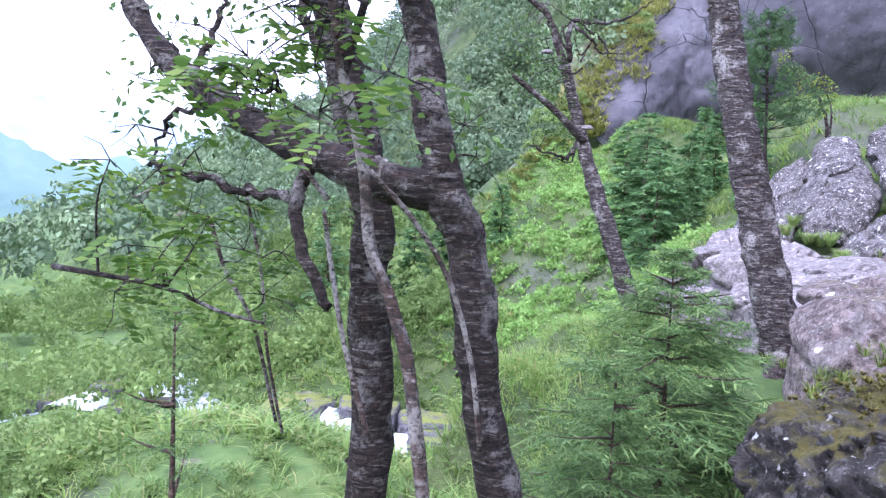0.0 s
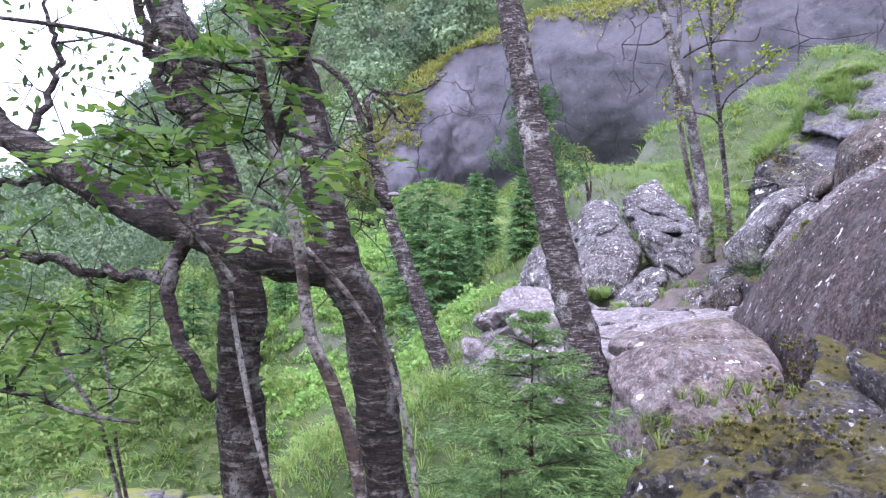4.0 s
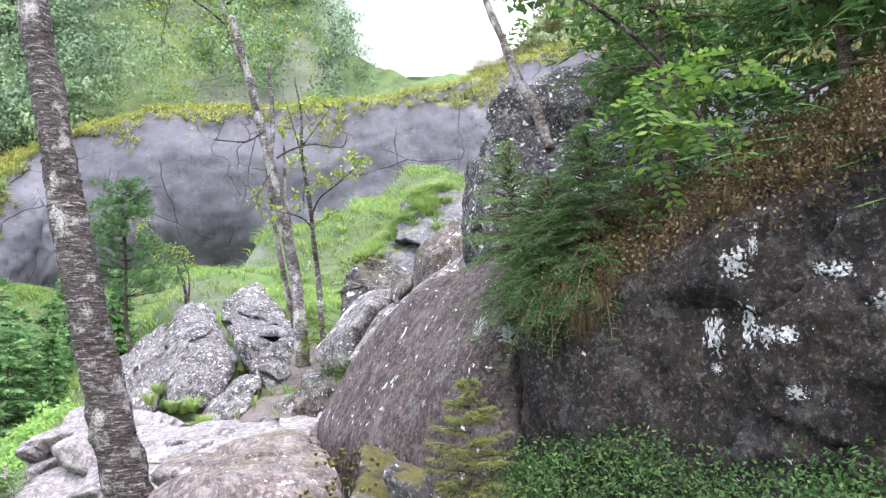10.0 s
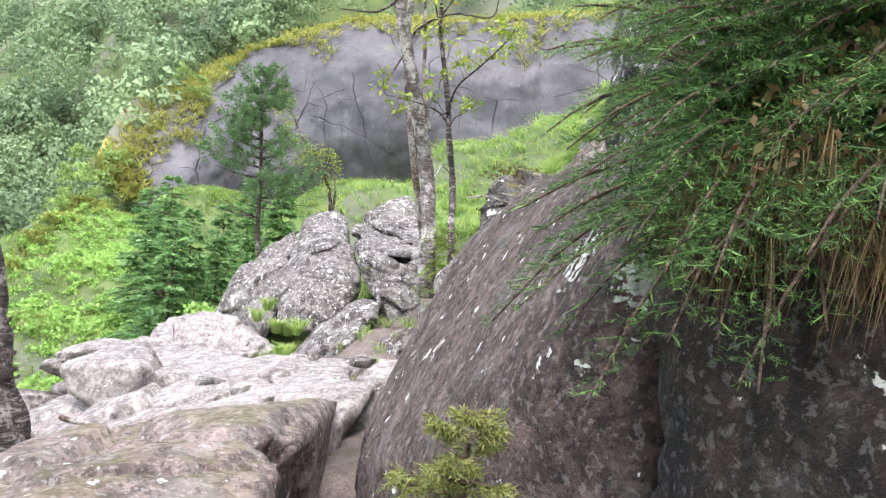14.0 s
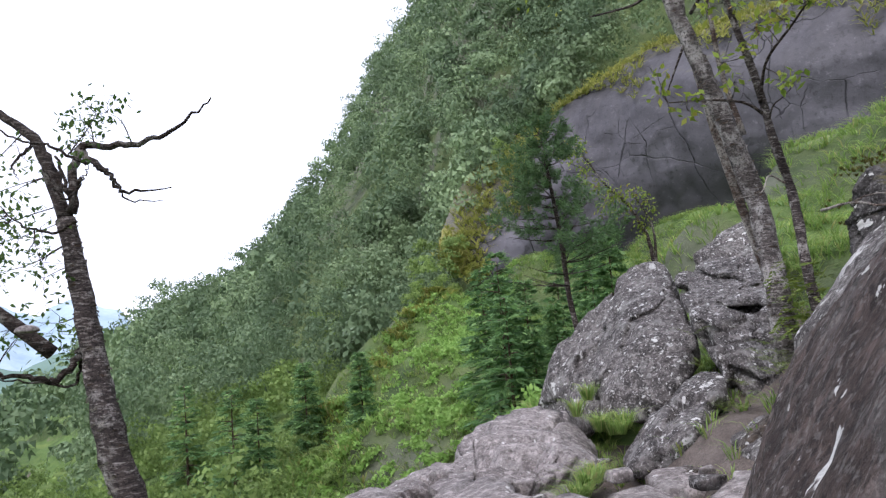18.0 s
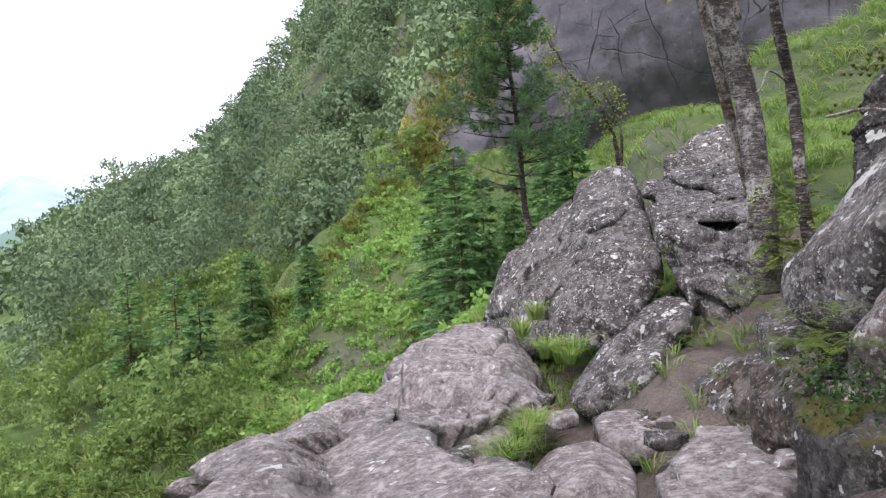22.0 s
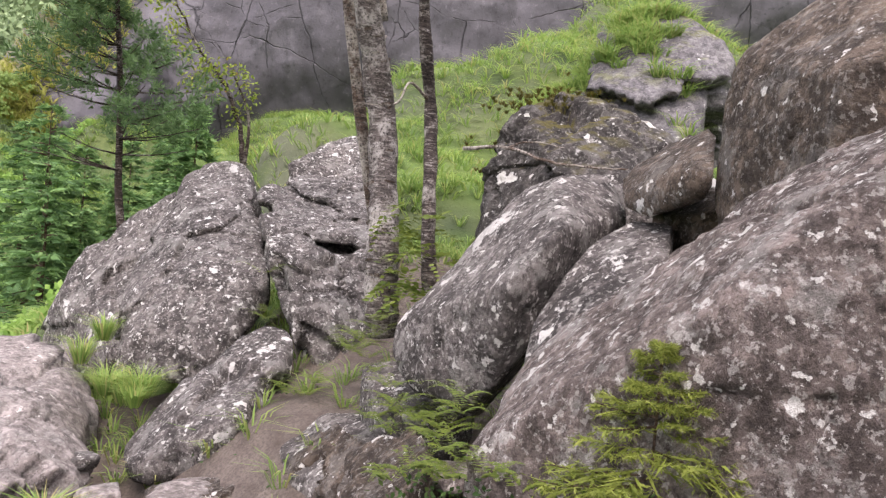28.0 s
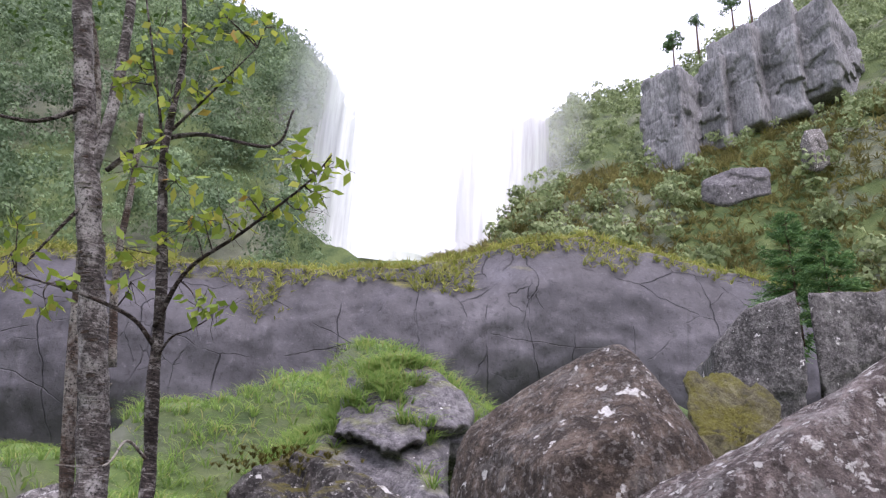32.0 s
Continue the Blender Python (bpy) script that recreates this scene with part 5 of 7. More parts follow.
birch("rowan", THIN[0], "slender grey-barked rowan with feathered leaves", [
    ("trunk", THIN, 0.02, 0.011, PALE_BARK, dict(steps=8, sides=10, wobble=0.15)),
    ("limb", [(-3.88,-1.83,1.41),(-3.84,-1.84,1.56),(-3.78,-1.85,1.79),(-3.76,-1.85,1.91)], 0.012, 0.008, DARK_BARK, dict(sides=8)),
    ("limb", [(-3.8,-1.84,1.17),(-3.68,-1.81,1.04),(-3.58,-1.78,0.88),(-3.51,-1.74,0.65),(-3.47,-1.7,0.38)], 0.007, 0.008, PALE_BARK, dict(sides=8)),
    ("limb", [(-3.87,-1.78,1.27),(-4.02,-1.7,1.33),(-4.1,-1.69,1.39)], 0.007, 0.004, PALE_BARK, dict(sides=6)),
    ("limb", [(-3.98,-1.51,1.05),(-3.96,-1.51,0.92),(-3.9,-1.53,0.64),(-3.81,-1.54,0.34)], 0.007, 0.009, PALE_BARK, dict(sides=8)),
    ("limb", [(-3.97,-1.51,1.08),(-4.08,-1.49,1.21),(-4.18,-1.48,1.33)], 0.01, 0.004, PALE_BARK, dict(sides=6)),
    ("limb", [(-3.91,-1.72,1.61),(-4.09,-1.69,1.65),(-4.32,-1.6,1.72),(-4.56,-1.51,1.76),(-4.72,-1.48,1.77)], 0.008, 0.004, DARK_BARK, dict(sides=6))],
    [(-3.87,-1.93,1.6),(-4.0,-1.86,1.6),(-3.92,-1.93,1.31),(-4.29,-1.66,1.44),(-4.37,-1.65,1.41),(-4.15,-1.78,1.46),(-4.02,-1.81,1.53),(-3.75,-1.95,1.41),(-4.07,-1.8,1.42),(-3.84,-1.94,1.71),(-4.01,-1.81,1.74),(-4.13,-1.69,1.37),(-4.21,-1.67,1.42),(-3.96,-1.82,1.44),(-4.05,-1.8,1.59)],
    FRESH_LEAF, lambda p: pinnate(p, 5, 0.14, R1, 6, 0.05), category="rowan")
birch("rowan", (-5.4, -1.2, -1.2), "rowan sprays hanging low over the ravine", [
    ("limb", [(-5.1,-1.02,0.77),(-4.87,-1.06,0.75),(-4.64,-1.09,0.72),(-4.42,-1.13,0.65),(-4.25,-1.16,0.62)], 0.012, 0.005, DARK_BARK, dict(sides=6)),
    ("limb", [(-4.69,-0.48,0.96),(-4.61,-0.49,0.72),(-4.47,-0.52,0.49),(-4.35,-0.54,0.06)], 0.01, 0.008, PALE_BARK, dict(sides=6)),
    ("limb", [(-4.55,-0.4,1.06),(-4.47,-0.41,0.71),(-4.4,-0.53,0.37),(-4.32,-0.54,0.01)], 0.008, 0.007, PALE_BARK, dict(sides=6)),
    ("limb", [(-4.55,-0.4,1.06),(-4.74,-0.57,1.15),(-4.97,-0.63,1.03)], 0.01, 0.004, PALE_BARK, dict(sides=6))],
    [(-4.79,-1.07,0.87),(-4.64,-1.09,0.8),(-4.54,-0.91,0.98),(-4.83,-0.86,1.02),(-4.52,-1.11,0.68),(-4.46,-0.72,0.84),(-4.66,-0.89,0.92),(-4.79,-1.17,0.71),(-4.37,-0.74,0.66),(-4.46,-0.82,1.05),(-4.77,-0.87,1.15),(-4.32,-0.64,0.83),(-4.87,-1.05,1.18)], FRESH_LEAF, lambda p: pinnate(p, 7, 0.16, R1, 6, 0.055), category="rowan")

spruce((-2.55, -0.2, -0.45), 1.35, 0.85, 3, "dense young spruce bush beside the path", whorls=15, per=10, twigs=10, needle=7, droop=0.18, size=0.024, subs=3, thick=0.5)
spruce((-2.15, 0.15, -0.45), 0.62, 0.5, 4, "small green spruce at the foot of the birch", whorls=10, per=8, twigs=8, needle=7, droop=0.18, size=0.023, subs=3, thick=0.5)
spruce((-2.9, -0.75, -0.5), 0.95, 0.5, 14, "small green spruce at the path's edge", whorls=10, per=8, twigs=8, needle=7, droop=0.18, size=0.023, subs=3, thick=0.5)
spruce((-5.2, 0.45, land_at(-5.2, 0.45) - 0.05), 0.43 - land_at(-5.2, 0.45), 0.75, 5, "sparse spruce sapling with level whorls", whorls=8, per=6, twigs=9, needle=10, droop=-0.02, size=0.028, subs=0)

floor = []
while len(floor) < 620:
    x, y = R1.uniform(-6.5, -1.2), R1.uniform(-2.6, 6.5)
    if (x < -1.7 - 0.3 * (y < 0) or (y > 2.6 and x < -1.3)) and not (x > -3.2 and y < -1.6) and x > -3.3 - 0.3 * (y > 2):
        floor.append((x, y, land_at(x, y) + 0.08))
for _ in range(130):
    x, y = R1.uniform(-7.0, -4.6), R1.uniform(-2.4, 2.5)
    if math.hypot(x + 3.6, y + 3.6) > 1.6:
        floor.append((x, y, land_at(x, y) + 0.08))
stuff("trailside_undergrowth", spray(floor, 0.28, 36, 0.045, R1, 0.3), GREEN_LEAF, "green bilberry and birch shoots beside the trail", "undergrowth")
stuff("trailside_grass", blades(floor[::2], 0.3, R1, 16, 0.9, 0.005), GRASS_BLADE, "fine green grass beside the trail", "grass")
knob = []
for p in [(-1.8,-1.06,0.51),(-2.03,-1.07,0.47),(-1.76,-1.23,0.5),(-1.71,-1.31,0.47),(-1.02,-0.25,0.71),(-1.16,-0.35,0.6),(-1.34,-0.49,0.51),(-2.15,-1.02,0.39),(-2.04,-1.23,0.48)]:
    knob += [tuple(np.array(p) + R1.normal(size=3) * [0.11, 0.11, 0.03]) for _ in range(26)]
stuff("moss_cushions", blades(knob, 0.024, R1, 24, 1.0, 0.0025), MOSS_TUFT, "yellow-green moss cushions on the boulders", "moss")

# ---- spruces and growth on the rock wall ----
def drooping_spruce(at, height, reach, seed, label, count=120, toward=2.2, bias=0.6, sag=0.75, needle=0.014, per_twig=15, step=0.024, foliage=None):
    """A young spruce whose feathered boughs hang down over an edge."""
    rng = np.random.default_rng(seed)
    ob = holder("spruce", at, label, "spruce", "spruces on the rock wall")
    base, way, arms = [], [], []
    for k in range(count):
        h = (k + rng.uniform(0, 1)) / count
        a = rng.vonmises(toward, bias)
        out = np.array([math.cos(a), math.sin(a), 0.0])
        length = reach * (1.0 - 0.85 * h ** 1.3) * rng.uniform(0.6, 1.1)
        fall = sag * (1.15 - h) * rng.uniform(0.6, 1.25)
        curve = lambda t: np.array([0, 0, h * height]) + out * length * t + np.array([0, 0, length * (0.45 * h * t + 0.18 * t - fall * t * t)])
        arms.append([curve(t) for t in np.linspace(0, 1, 6)])
        side = np.array([-out[1], out[0], 0.0])
        n = max(5, int(length / step))
        for j in range(n):
            t = 0.1 + 0.9 * (j + rng.uniform(0, 0.8)) / n
            p = curve(t)
            for sg in (-1, 1):
                tl = (0.035 + 0.3 * length * (1.02 - t) ** 0.8 * min(1.0, t * 3)) * rng.uniform(0.6, 1.15)
                d = (out * 0.75 + side * sg * 0.75 + np.array([0, 0, rng.uniform(-0.65, 0.05)])) * tl
                base.append(p)
                way.append(d)
                if tl > 0.09:
                    for u in (0.35, 0.65):
                        base.append(p + d * u)
                        way.append((d * 0.55 + np.cross(d, [0, 0, 1.0]) * rng.choice([-0.6, 0.6]) + np.array([0, 0, -0.2 * tl])) * 0.6)
    base, way = np.array(base), np.array(way)
    v, f = merge([needle_cloud(base, way, per_twig, needle, rng), leaf_quads(base, way, rng.normal(size=base.shape) * 0.5 + [0, 0, 1], np.linalg.norm(way, axis=1), 0.0035)])
    tagged(link("foliage", v, f, foliage or PAINTED_SHADE_NEEDLE, ob, "", False), kind="stuff")
    link("trunk", *tube([(0.01 * math.sin(t), 0, -0.3 + (height + 0.35) * t / 6) for t in range(7)], [0.035 * (1 - t / 7) for t in range(7)], 8), PINE_BARK, ob)
    tagged(link("branchwork", *merge([tube(p, np.linspace(0.009, 0.002, 6), 4, cap=False) for p in arms]), PINE_BARK, ob), kind="stuff")
    return ob


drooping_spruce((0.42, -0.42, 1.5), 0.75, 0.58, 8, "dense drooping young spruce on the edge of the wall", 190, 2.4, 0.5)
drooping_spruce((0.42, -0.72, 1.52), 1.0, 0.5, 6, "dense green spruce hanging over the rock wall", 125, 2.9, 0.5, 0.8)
# added cloud of dark needles that fills the spruces' core with shade
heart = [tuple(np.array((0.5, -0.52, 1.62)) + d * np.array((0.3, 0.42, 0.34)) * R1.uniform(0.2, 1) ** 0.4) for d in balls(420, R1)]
stuff("inner_shade_fill", spray(heart, 0.09, 34, 0.02, R1), PAINTED_SHADE_NEEDLE, "dark inner needles added to fill the shade inside the hanging spruces", "twigs")
roots = [(0.13 + 0.1 * R1.random(), R1.uniform(-0.95, -0.4), R1.uniform(1.28, 1.5)) for _ in range(240)]
stuff("hanging_roots", blades(roots[::2], 0.13, R1, 12, 0.8, 0.001, 0.95), DRY_GRASS, "withered roots and grass hanging under the spruces", "roots")
drooping_spruce((0.52, 0.0, 1.85), 0.75, 0.42, 9, "light green young spruce behind the wall's edge", 75, 2.2, 0.3, 0.45, foliage=SPRUCE_NEEDLE)
spruce((0.85, -0.98, 1.95), 2.7, 0.85, 16, "young spruce with a bare lower trunk on the wall", foliage=PAINTED_SHADE_NEEDLE, whorls=13, per=9, twigs=11, needle=8, droop=0.5, size=0.026, bare=0.12, subs=1, thick=0.45)
spruce((1.2, -1.9, 2.2), 2.9, 1.0, 7, "green spruce on top of the rock wall, shade painted into its needles", foliage=PAINTED_SHADE_NEEDLE, whorls=12, per=9, twigs=10, needle=8, droop=0.5, size=0.028, bare=0.05, subs=1, thick=0.45)
spruce((1.5, -3.4, 2.2), 3.2, 1.1, 10, "green spruce on top of the rock wall, shade painted into its needles", foliage=PAINTED_SHADE_NEEDLE, whorls=12, per=8, twigs=10, needle=7, droop=0.45, size=0.028, subs=1, thick=0.4)
spruce((-0.3, -0.38, 0.05), 1.02, 0.34, 12, "dusty yellow-green spruce seedling in front of the slab", whorls=10, per=9, twigs=11, needle=12, droop=0.12, size=0.016, subs=1, thick=0.35, bare=0.25, foliage=SEEDLING_NEEDLE)
birch("rowan", (0.5, -1.5, 2.0), "rowan sprays above the rock wall", [
    ("limb", [(0.6, -1.5, 2.0), (0.35, -1.35, 2.6), (0.0, -1.1, 3.0), (-0.3, -0.95, 3.05)], 0.02, 0.005, DARK_BARK, dict(sides=6))],
    [(-0.05, -1.1, 2.95), (-0.3, -0.95, 2.95), (0.2, -1.35, 2.9), *[(-1.15,-2.04,2.05),(-1.1,-2.07,1.98),(-1.05,-2.12,2.02),(-1.09,-2.12,1.89),(-1.11,-2.04,1.89),(-0.99,-2.18,2.02),(-0.94,-2.21,1.94),(-1.02,-2.17,2.09),(-1.07,-1.99,1.84),(-0.91,-2.26,2.04),(-1.02,-2.12,1.86)]], FRESH_LEAF, lambda p: pinnate(p, 4, 0.15, R1, 6, 0.048), category="rowan")
bank = []
for _ in range(1500):
    u, y = R1.uniform(0, 1) ** 0.8, R1.uniform(-5.2, -0.3)
    bank.append((0.17 + 0.85 * u + 0.05 * math.sin(y * 3.1), y, float(np.interp(-y, [0.3, 1.0, 1.7, 2.4, 5.2], [1.4, 1.5, 1.76, 1.93, 1.8])) + 0.7 * u ** 0.75 + 0.04 * math.sin(y * 7.3)))
stuff("withered_heather", spray(bank, 0.13, 30, 0.03, R1), DRY_GRASS, "withered brown heather along the wall's edge", "undergrowth")
stuff("hanging_grass", blades([p for p in bank if p[0] < 0.42][::2], 0.13, R1, 12, 0.6, 0.0013, 0.7), DRY_GRASS, "withered grass hanging over the rock wall", "grass")
stuff("overhead_leaves", wood_mesh([(R1.uniform(0.9, 3.4), R1.uniform(-5.5, 0.2), R1.uniform(2.3, 4.8), R1.uniform(0.4, 0.75)) for _ in range(95)], R1, 9, 60, leaf=0.12, thin=True), BIRCH_LEAF, "dense leafy thicket above the rock wall", "thicket")
shelf = [(R1.uniform(0.5, 2.6), R1.uniform(-4.6, -0.2), 0) for _ in range(420)]
shelf = [(x, y, 2.0 + 0.28 * (x - 0.9)) for x, y, z in shelf]
stuff("shelf_undergrowth", spray(shelf, 0.3, 26, 0.045, R1), BILBERRY_LEAF, "bilberry and heather covering the top of the wall", "undergrowth")
low = []
while len(low) < 1150:
    x, y = R1.uniform(-1.5, 0.3), R1.uniform(-5.4, -0.3)
    if x > -0.95 + 0.25 * math.sin(y * 2.0) and math.hypot(x + 0.9, y + 0.3) > 0.7:
        low.append((x, y, max(land_at(x, y) + 0.1, 0.62 + 0.3 * x + 0.06 * math.sin(y * 4.7) if x > -0.75 else -9)))
stuff("bilberry_bushes", spray(low, 0.2, 34, 0.03, R1, 0.2), BILBERRY_LEAF, "low green bilberry bushes at the foot of the wall", "undergrowth")

# ---- trees among the boulders ----
B1 = [*[(3.56,7.32,1.18),(3.5,7.27,1.63)], *[(3.54,7.54,2.66),(3.3,7.44,3.43),(3.04,7.37,4.19),(2.79,7.32,4.92),(2.55,7.3,5.7),(2.2,7.29,6.75)]]
B1B = [(2.94,7.32,4.55),(2.91,7.21,4.99),(2.83,7.12,5.51),(2.73,7.05,6.01)]
birch("birch", B1[0], "birch with grey flaking bark among the boulders", [
    ("trunk", B1, 0.12, 0.05, GREY_BARK, dict(steps=12, sides=16, wobble=0.22)),
    ("limb", B1B, 0.045, 0.03, GREY_BARK, dict(sides=10)),
    ("limb", [(2.76,7.27,4.92),(2.57,7.42,4.77),(2.39,7.6,4.78),(2.18,7.81,4.82)], 0.02, 0.008, DARK_BARK, dict(sides=6)),
    ("limb", [(2.97,7.16,4.51),(2.98,6.78,4.55),(3.14,6.41,4.59),(3.41,6.01,4.5),(3.37,5.79,4.65)], 0.02, 0.006, BIRCH_BARK, dict(sides=6)),
    ("limb", [(2.94,7.35,4.27),(2.85,7.43,4.05),(2.77,7.51,3.84)], 0.015, 0.006, DARK_BARK, dict(sides=6)),
    ("stem", [(3.53,7.62,3.4),(3.36,7.55,4.03),(3.26,7.42,4.61),(3.16,7.34,5.13)], 0.03, 0.018, PALE_BARK, dict(sides=8))],
    [*[(2.37,7.41,5.34),(2.28,7.65,5.6),(2.55,7.49,5.66),(2.93,7.19,5.72),(2.77,7.33,5.78),(3.16,7.07,5.77),(2.13,7.79,5.18),(3.32,6.83,5.6)], *crown_points([(2.23,7.26,6.75)][0], (1.1, 1.1, 0.9), 90, R1)], BIRCH_LEAF, lambda p: spray(p, 0.22, 16, 0.06, R1))
birch("birch", (1.9, 8.9, 2.0), "yellow-green birch with a hanging crown", [
    ("trunk", [*[(3.72,7.83,1.82),(3.36,7.82,3.35),(2.94,7.73,5.42),(2.39,7.7,6.59),(2.17,7.71,7.48),(1.91,7.75,8.36)]], 0.05, 0.02, PALE_BARK, dict(steps=8, sides=8)),
    ("limb", [(2.34,7.71,6.77),(1.9,7.79,7.03),(1.5,7.88,7.11),(1.41,8.12,6.43)], 0.02, 0.006, DARK_BARK, dict(sides=6)),
    ("limb", [(2.3,7.66,7.12),(2.57,7.07,7.36),(2.85,6.67,6.74)], 0.02, 0.006, DARK_BARK, dict(sides=6))],
    [(1.28,8.17,6.77),(1.55,7.95,6.59),(1.85,7.63,6.76),(1.47,8.12,6.17),(1.74,7.91,5.99),(1.59,8.13,5.66),(2.1,7.75,6.42),(1.99,7.86,5.77),(1.74,8.05,5.4),(2.22,7.66,6.9),(2.51,7.29,6.67),(2.64,7.0,6.79),(2.92,6.62,6.65),(2.84,6.8,6.23),(1.29,8.04,7.28),(1.93,7.68,7.37),(2.46,7.26,7.59),(2.83,6.67,7.39),(2.75,7.33,6.1),(3.1,6.57,6.14)], ROWAN_LEAF, lambda p: spray(p, 0.42, 70, 0.07, R1))
birch("birch", [(1.17,0.19,2.82)][0], "thin white birch growing on the dark boulder", [
    ("trunk", [(1.2,0.19,2.73),(1.23,0.35,3.11),(1.26,0.53,3.41),(1.29,0.7,3.79),(1.32,0.87,4.14),(1.34,1.12,4.78),(1.24,1.43,5.68)], 0.045, 0.025, PALE_BARK, dict(steps=8, sides=10, wobble=0.2))],
    [(1.24,1.43,5.68),(0.99,1.59,6.03),(1.45,1.14,6.02),(1.28,1.47,6.52),(0.77,1.61,5.65)], BIRCH_LEAF, lambda p: spray(p, 0.4, 60, 0.06, R1))
TT = [*[(3.61,6.74,1.37),(3.51,6.7,1.9)], *[(3.56,6.88,2.64),(3.4,6.75,3.08),(3.25,6.62,3.63),(3.02,6.49,4.31),(2.97,6.44,4.58),(2.92,6.37,5.02),(2.78,6.34,5.52)]]
LEAFY = [(2.51,6.96,3.86),(2.54,7.02,3.71),(2.75,6.94,3.5),(2.76,6.87,3.59),(2.98,6.63,3.82),(3.07,6.65,3.65),(3.1,6.45,3.89),(3.32,6.3,3.51),(3.38,6.24,3.5),(3.25,6.07,3.96),(3.28,5.95,4.08),(3.37,5.89,4.03),(3.42,5.7,3.99),(3.46,5.59,4.08),(3.45,5.52,4.2),(3.29,5.65,4.27),(3.35,5.62,4.21),(3.18,6.31,3.96),(3.2,6.25,4.02),(3.07,6.41,4.23),(2.88,6.59,4.28),(2.92,6.46,4.4),(2.92,6.41,4.7),(3.02,6.28,4.75),(3.13,6.11,4.82),(3.06,5.99,5.1),(3.14,5.88,5.14),(2.96,6.04,5.18),(2.77,6.46,5.13),(2.74,6.5,4.88),(2.71,6.59,4.78),(2.9,6.3,5.14)]
birch("rowan", TT[0], "slender broadleaf sapling with yellow-green leaves", [
    ("trunk", TT, 0.05, 0.012, BIRCH_BARK, dict(steps=10, sides=10, wobble=0.2)),
    ("limb", [(3.3,6.68,3.35),(3.14,6.7,3.47),(2.86,6.79,3.54),(2.6,7.02,3.61)], 0.016, 0.006, DARK_BARK, dict(sides=6)),
    ("limb", [(3.27,6.65,3.44),(3.25,6.39,3.72),(3.33,6.02,3.9),(3.41,5.63,4.11),(3.45,5.48,4.27)], 0.016, 0.004, DARK_BARK, dict(sides=6)),
    ("limb", [(2.98,6.47,4.52),(3.06,6.23,4.75),(3.15,5.95,5.03)], 0.012, 0.004, DARK_BARK, dict(sides=6)),
    ("limb", [(3.02,6.49,4.31),(2.88,6.46,4.7),(2.65,6.46,5.31)], 0.012, 0.006, DARK_BARK, dict(sides=6)),
    ("limb", [(3.39,6.65,2.72),(3.23,6.59,2.78),(3.11,6.52,2.63),(2.85,6.47,2.59)], 0.01, 0.004, PALE_BARK, dict(sides=6)),
    ("limb", [(3.34,6.74,3.2),(3.35,6.6,3.38),(3.4,6.51,3.43)], 0.01, 0.004, DARK_BARK, dict(sides=6))],
    LEAFY, ROWAN_LEAF, lambda p: spray(p, 0.14, 15, 0.095, R1, 0.3), category="sapling")
stuff("understory_leaves", pinnate([(3.46,6.97,1.95),(3.5,6.86,1.8),(3.57,6.73,1.93),(3.42,6.88,1.64),(3.49,6.76,1.57),(3.48,7.06,2.05),(3.54,6.64,1.77),(3.34,6.7,1.49)], 6, 0.22, R1, 7, 0.06), FERN_LEAF, "yellow-green rowan shoots between the boulders", "undergrowth")

PINE = [(2.6,11.73,0.52),(2.55,11.82,1.32),(2.47,12.02,2.08),(2.42,12.01,3.13),(2.3,11.9,4.15),(2.24,11.9,4.77)]
pine = holder("pine", PINE[0], "small leaning pine with a bare lower trunk", "pine")
stem("trunk", PINE, 0.06, 0.018, DARK_BARK, pine, steps=6, sides=10)
parts, rp = [], np.random.default_rng(21)
for t, y in enumerate(np.linspace(0.02, 0.62, 15)):
    i = y * 5
    top = Vector(PINE[5]).lerp(Vector(PINE[3]), min(1, y / 0.42)) if y < 0.42 else Vector(PINE[3]).lerp(Vector(PINE[2]), (y - 0.42) / 0.25)
    for b in range(5):
        a = rp.uniform(0, 2 * math.pi)
        ln = (0.25 + 1.25 * min(y, 0.4)) * rp.uniform(0.7, 1.3) + 0.1
        tip = top + Vector((math.cos(a) * ln, math.sin(a) * ln, 0.18 * ln))
        stem("branch", [top, top.lerp(tip, 0.5) + Vector((0, 0, -0.03)), tip], 0.012, 0.004, DARK_BARK, pine, steps=3, sides=5, wobble=0)
        if y < 0.55:
            for s in np.linspace(0.35, 1, 7):
                c = np.array(top.lerp(tip, s)) + rp.normal(size=3) * 0.08
                parts.append(needles(c, np.array([math.cos(a), math.sin(a), 0.6]) * 0.16, 36, 0.09, 0.9, rp))
v, f = merge(parts)
tagged(under(pine, link("foliage", v, f, PINE_NEEDLE, None, "", False)), kind="stuff")

YR = [(4.23,13.14,2.52),(4.1,13.15,3.18),(3.82,13.2,3.76),(3.52,13.26,4.09),(3.19,13.32,4.68)]
YR2 = [(4.23,13.14,2.52),(4.23,13.12,3.25),(3.98,13.16,3.83)]
birch("rowan", YR[0], "small rowan with bright yellow-green leaves", [
    ("trunk", YR, 0.04, 0.012, DARK_BARK, dict(sides=7, jitter=0.02)), ("limb", YR2, 0.03, 0.01, DARK_BARK, dict(sides=6))],
    [(3.15,13.33,4.76),(2.99,13.37,4.6),(3.22,13.32,4.43),(3.17,13.34,4.19),(3.41,13.19,4.04),(3.56,13.16,3.83),(3.98,13.16,3.87),(4.13,13.13,3.74),(3.78,13.11,3.58),(4.2,13.12,3.49),(4.03,13.17,3.26),(3.47,13.18,3.67),(3.1,13.44,4.87),(3.69,13.02,3.84)], ROWAN_LEAF, lambda p: spray(p, 0.2, 60, 0.075, R1), category="rowan")

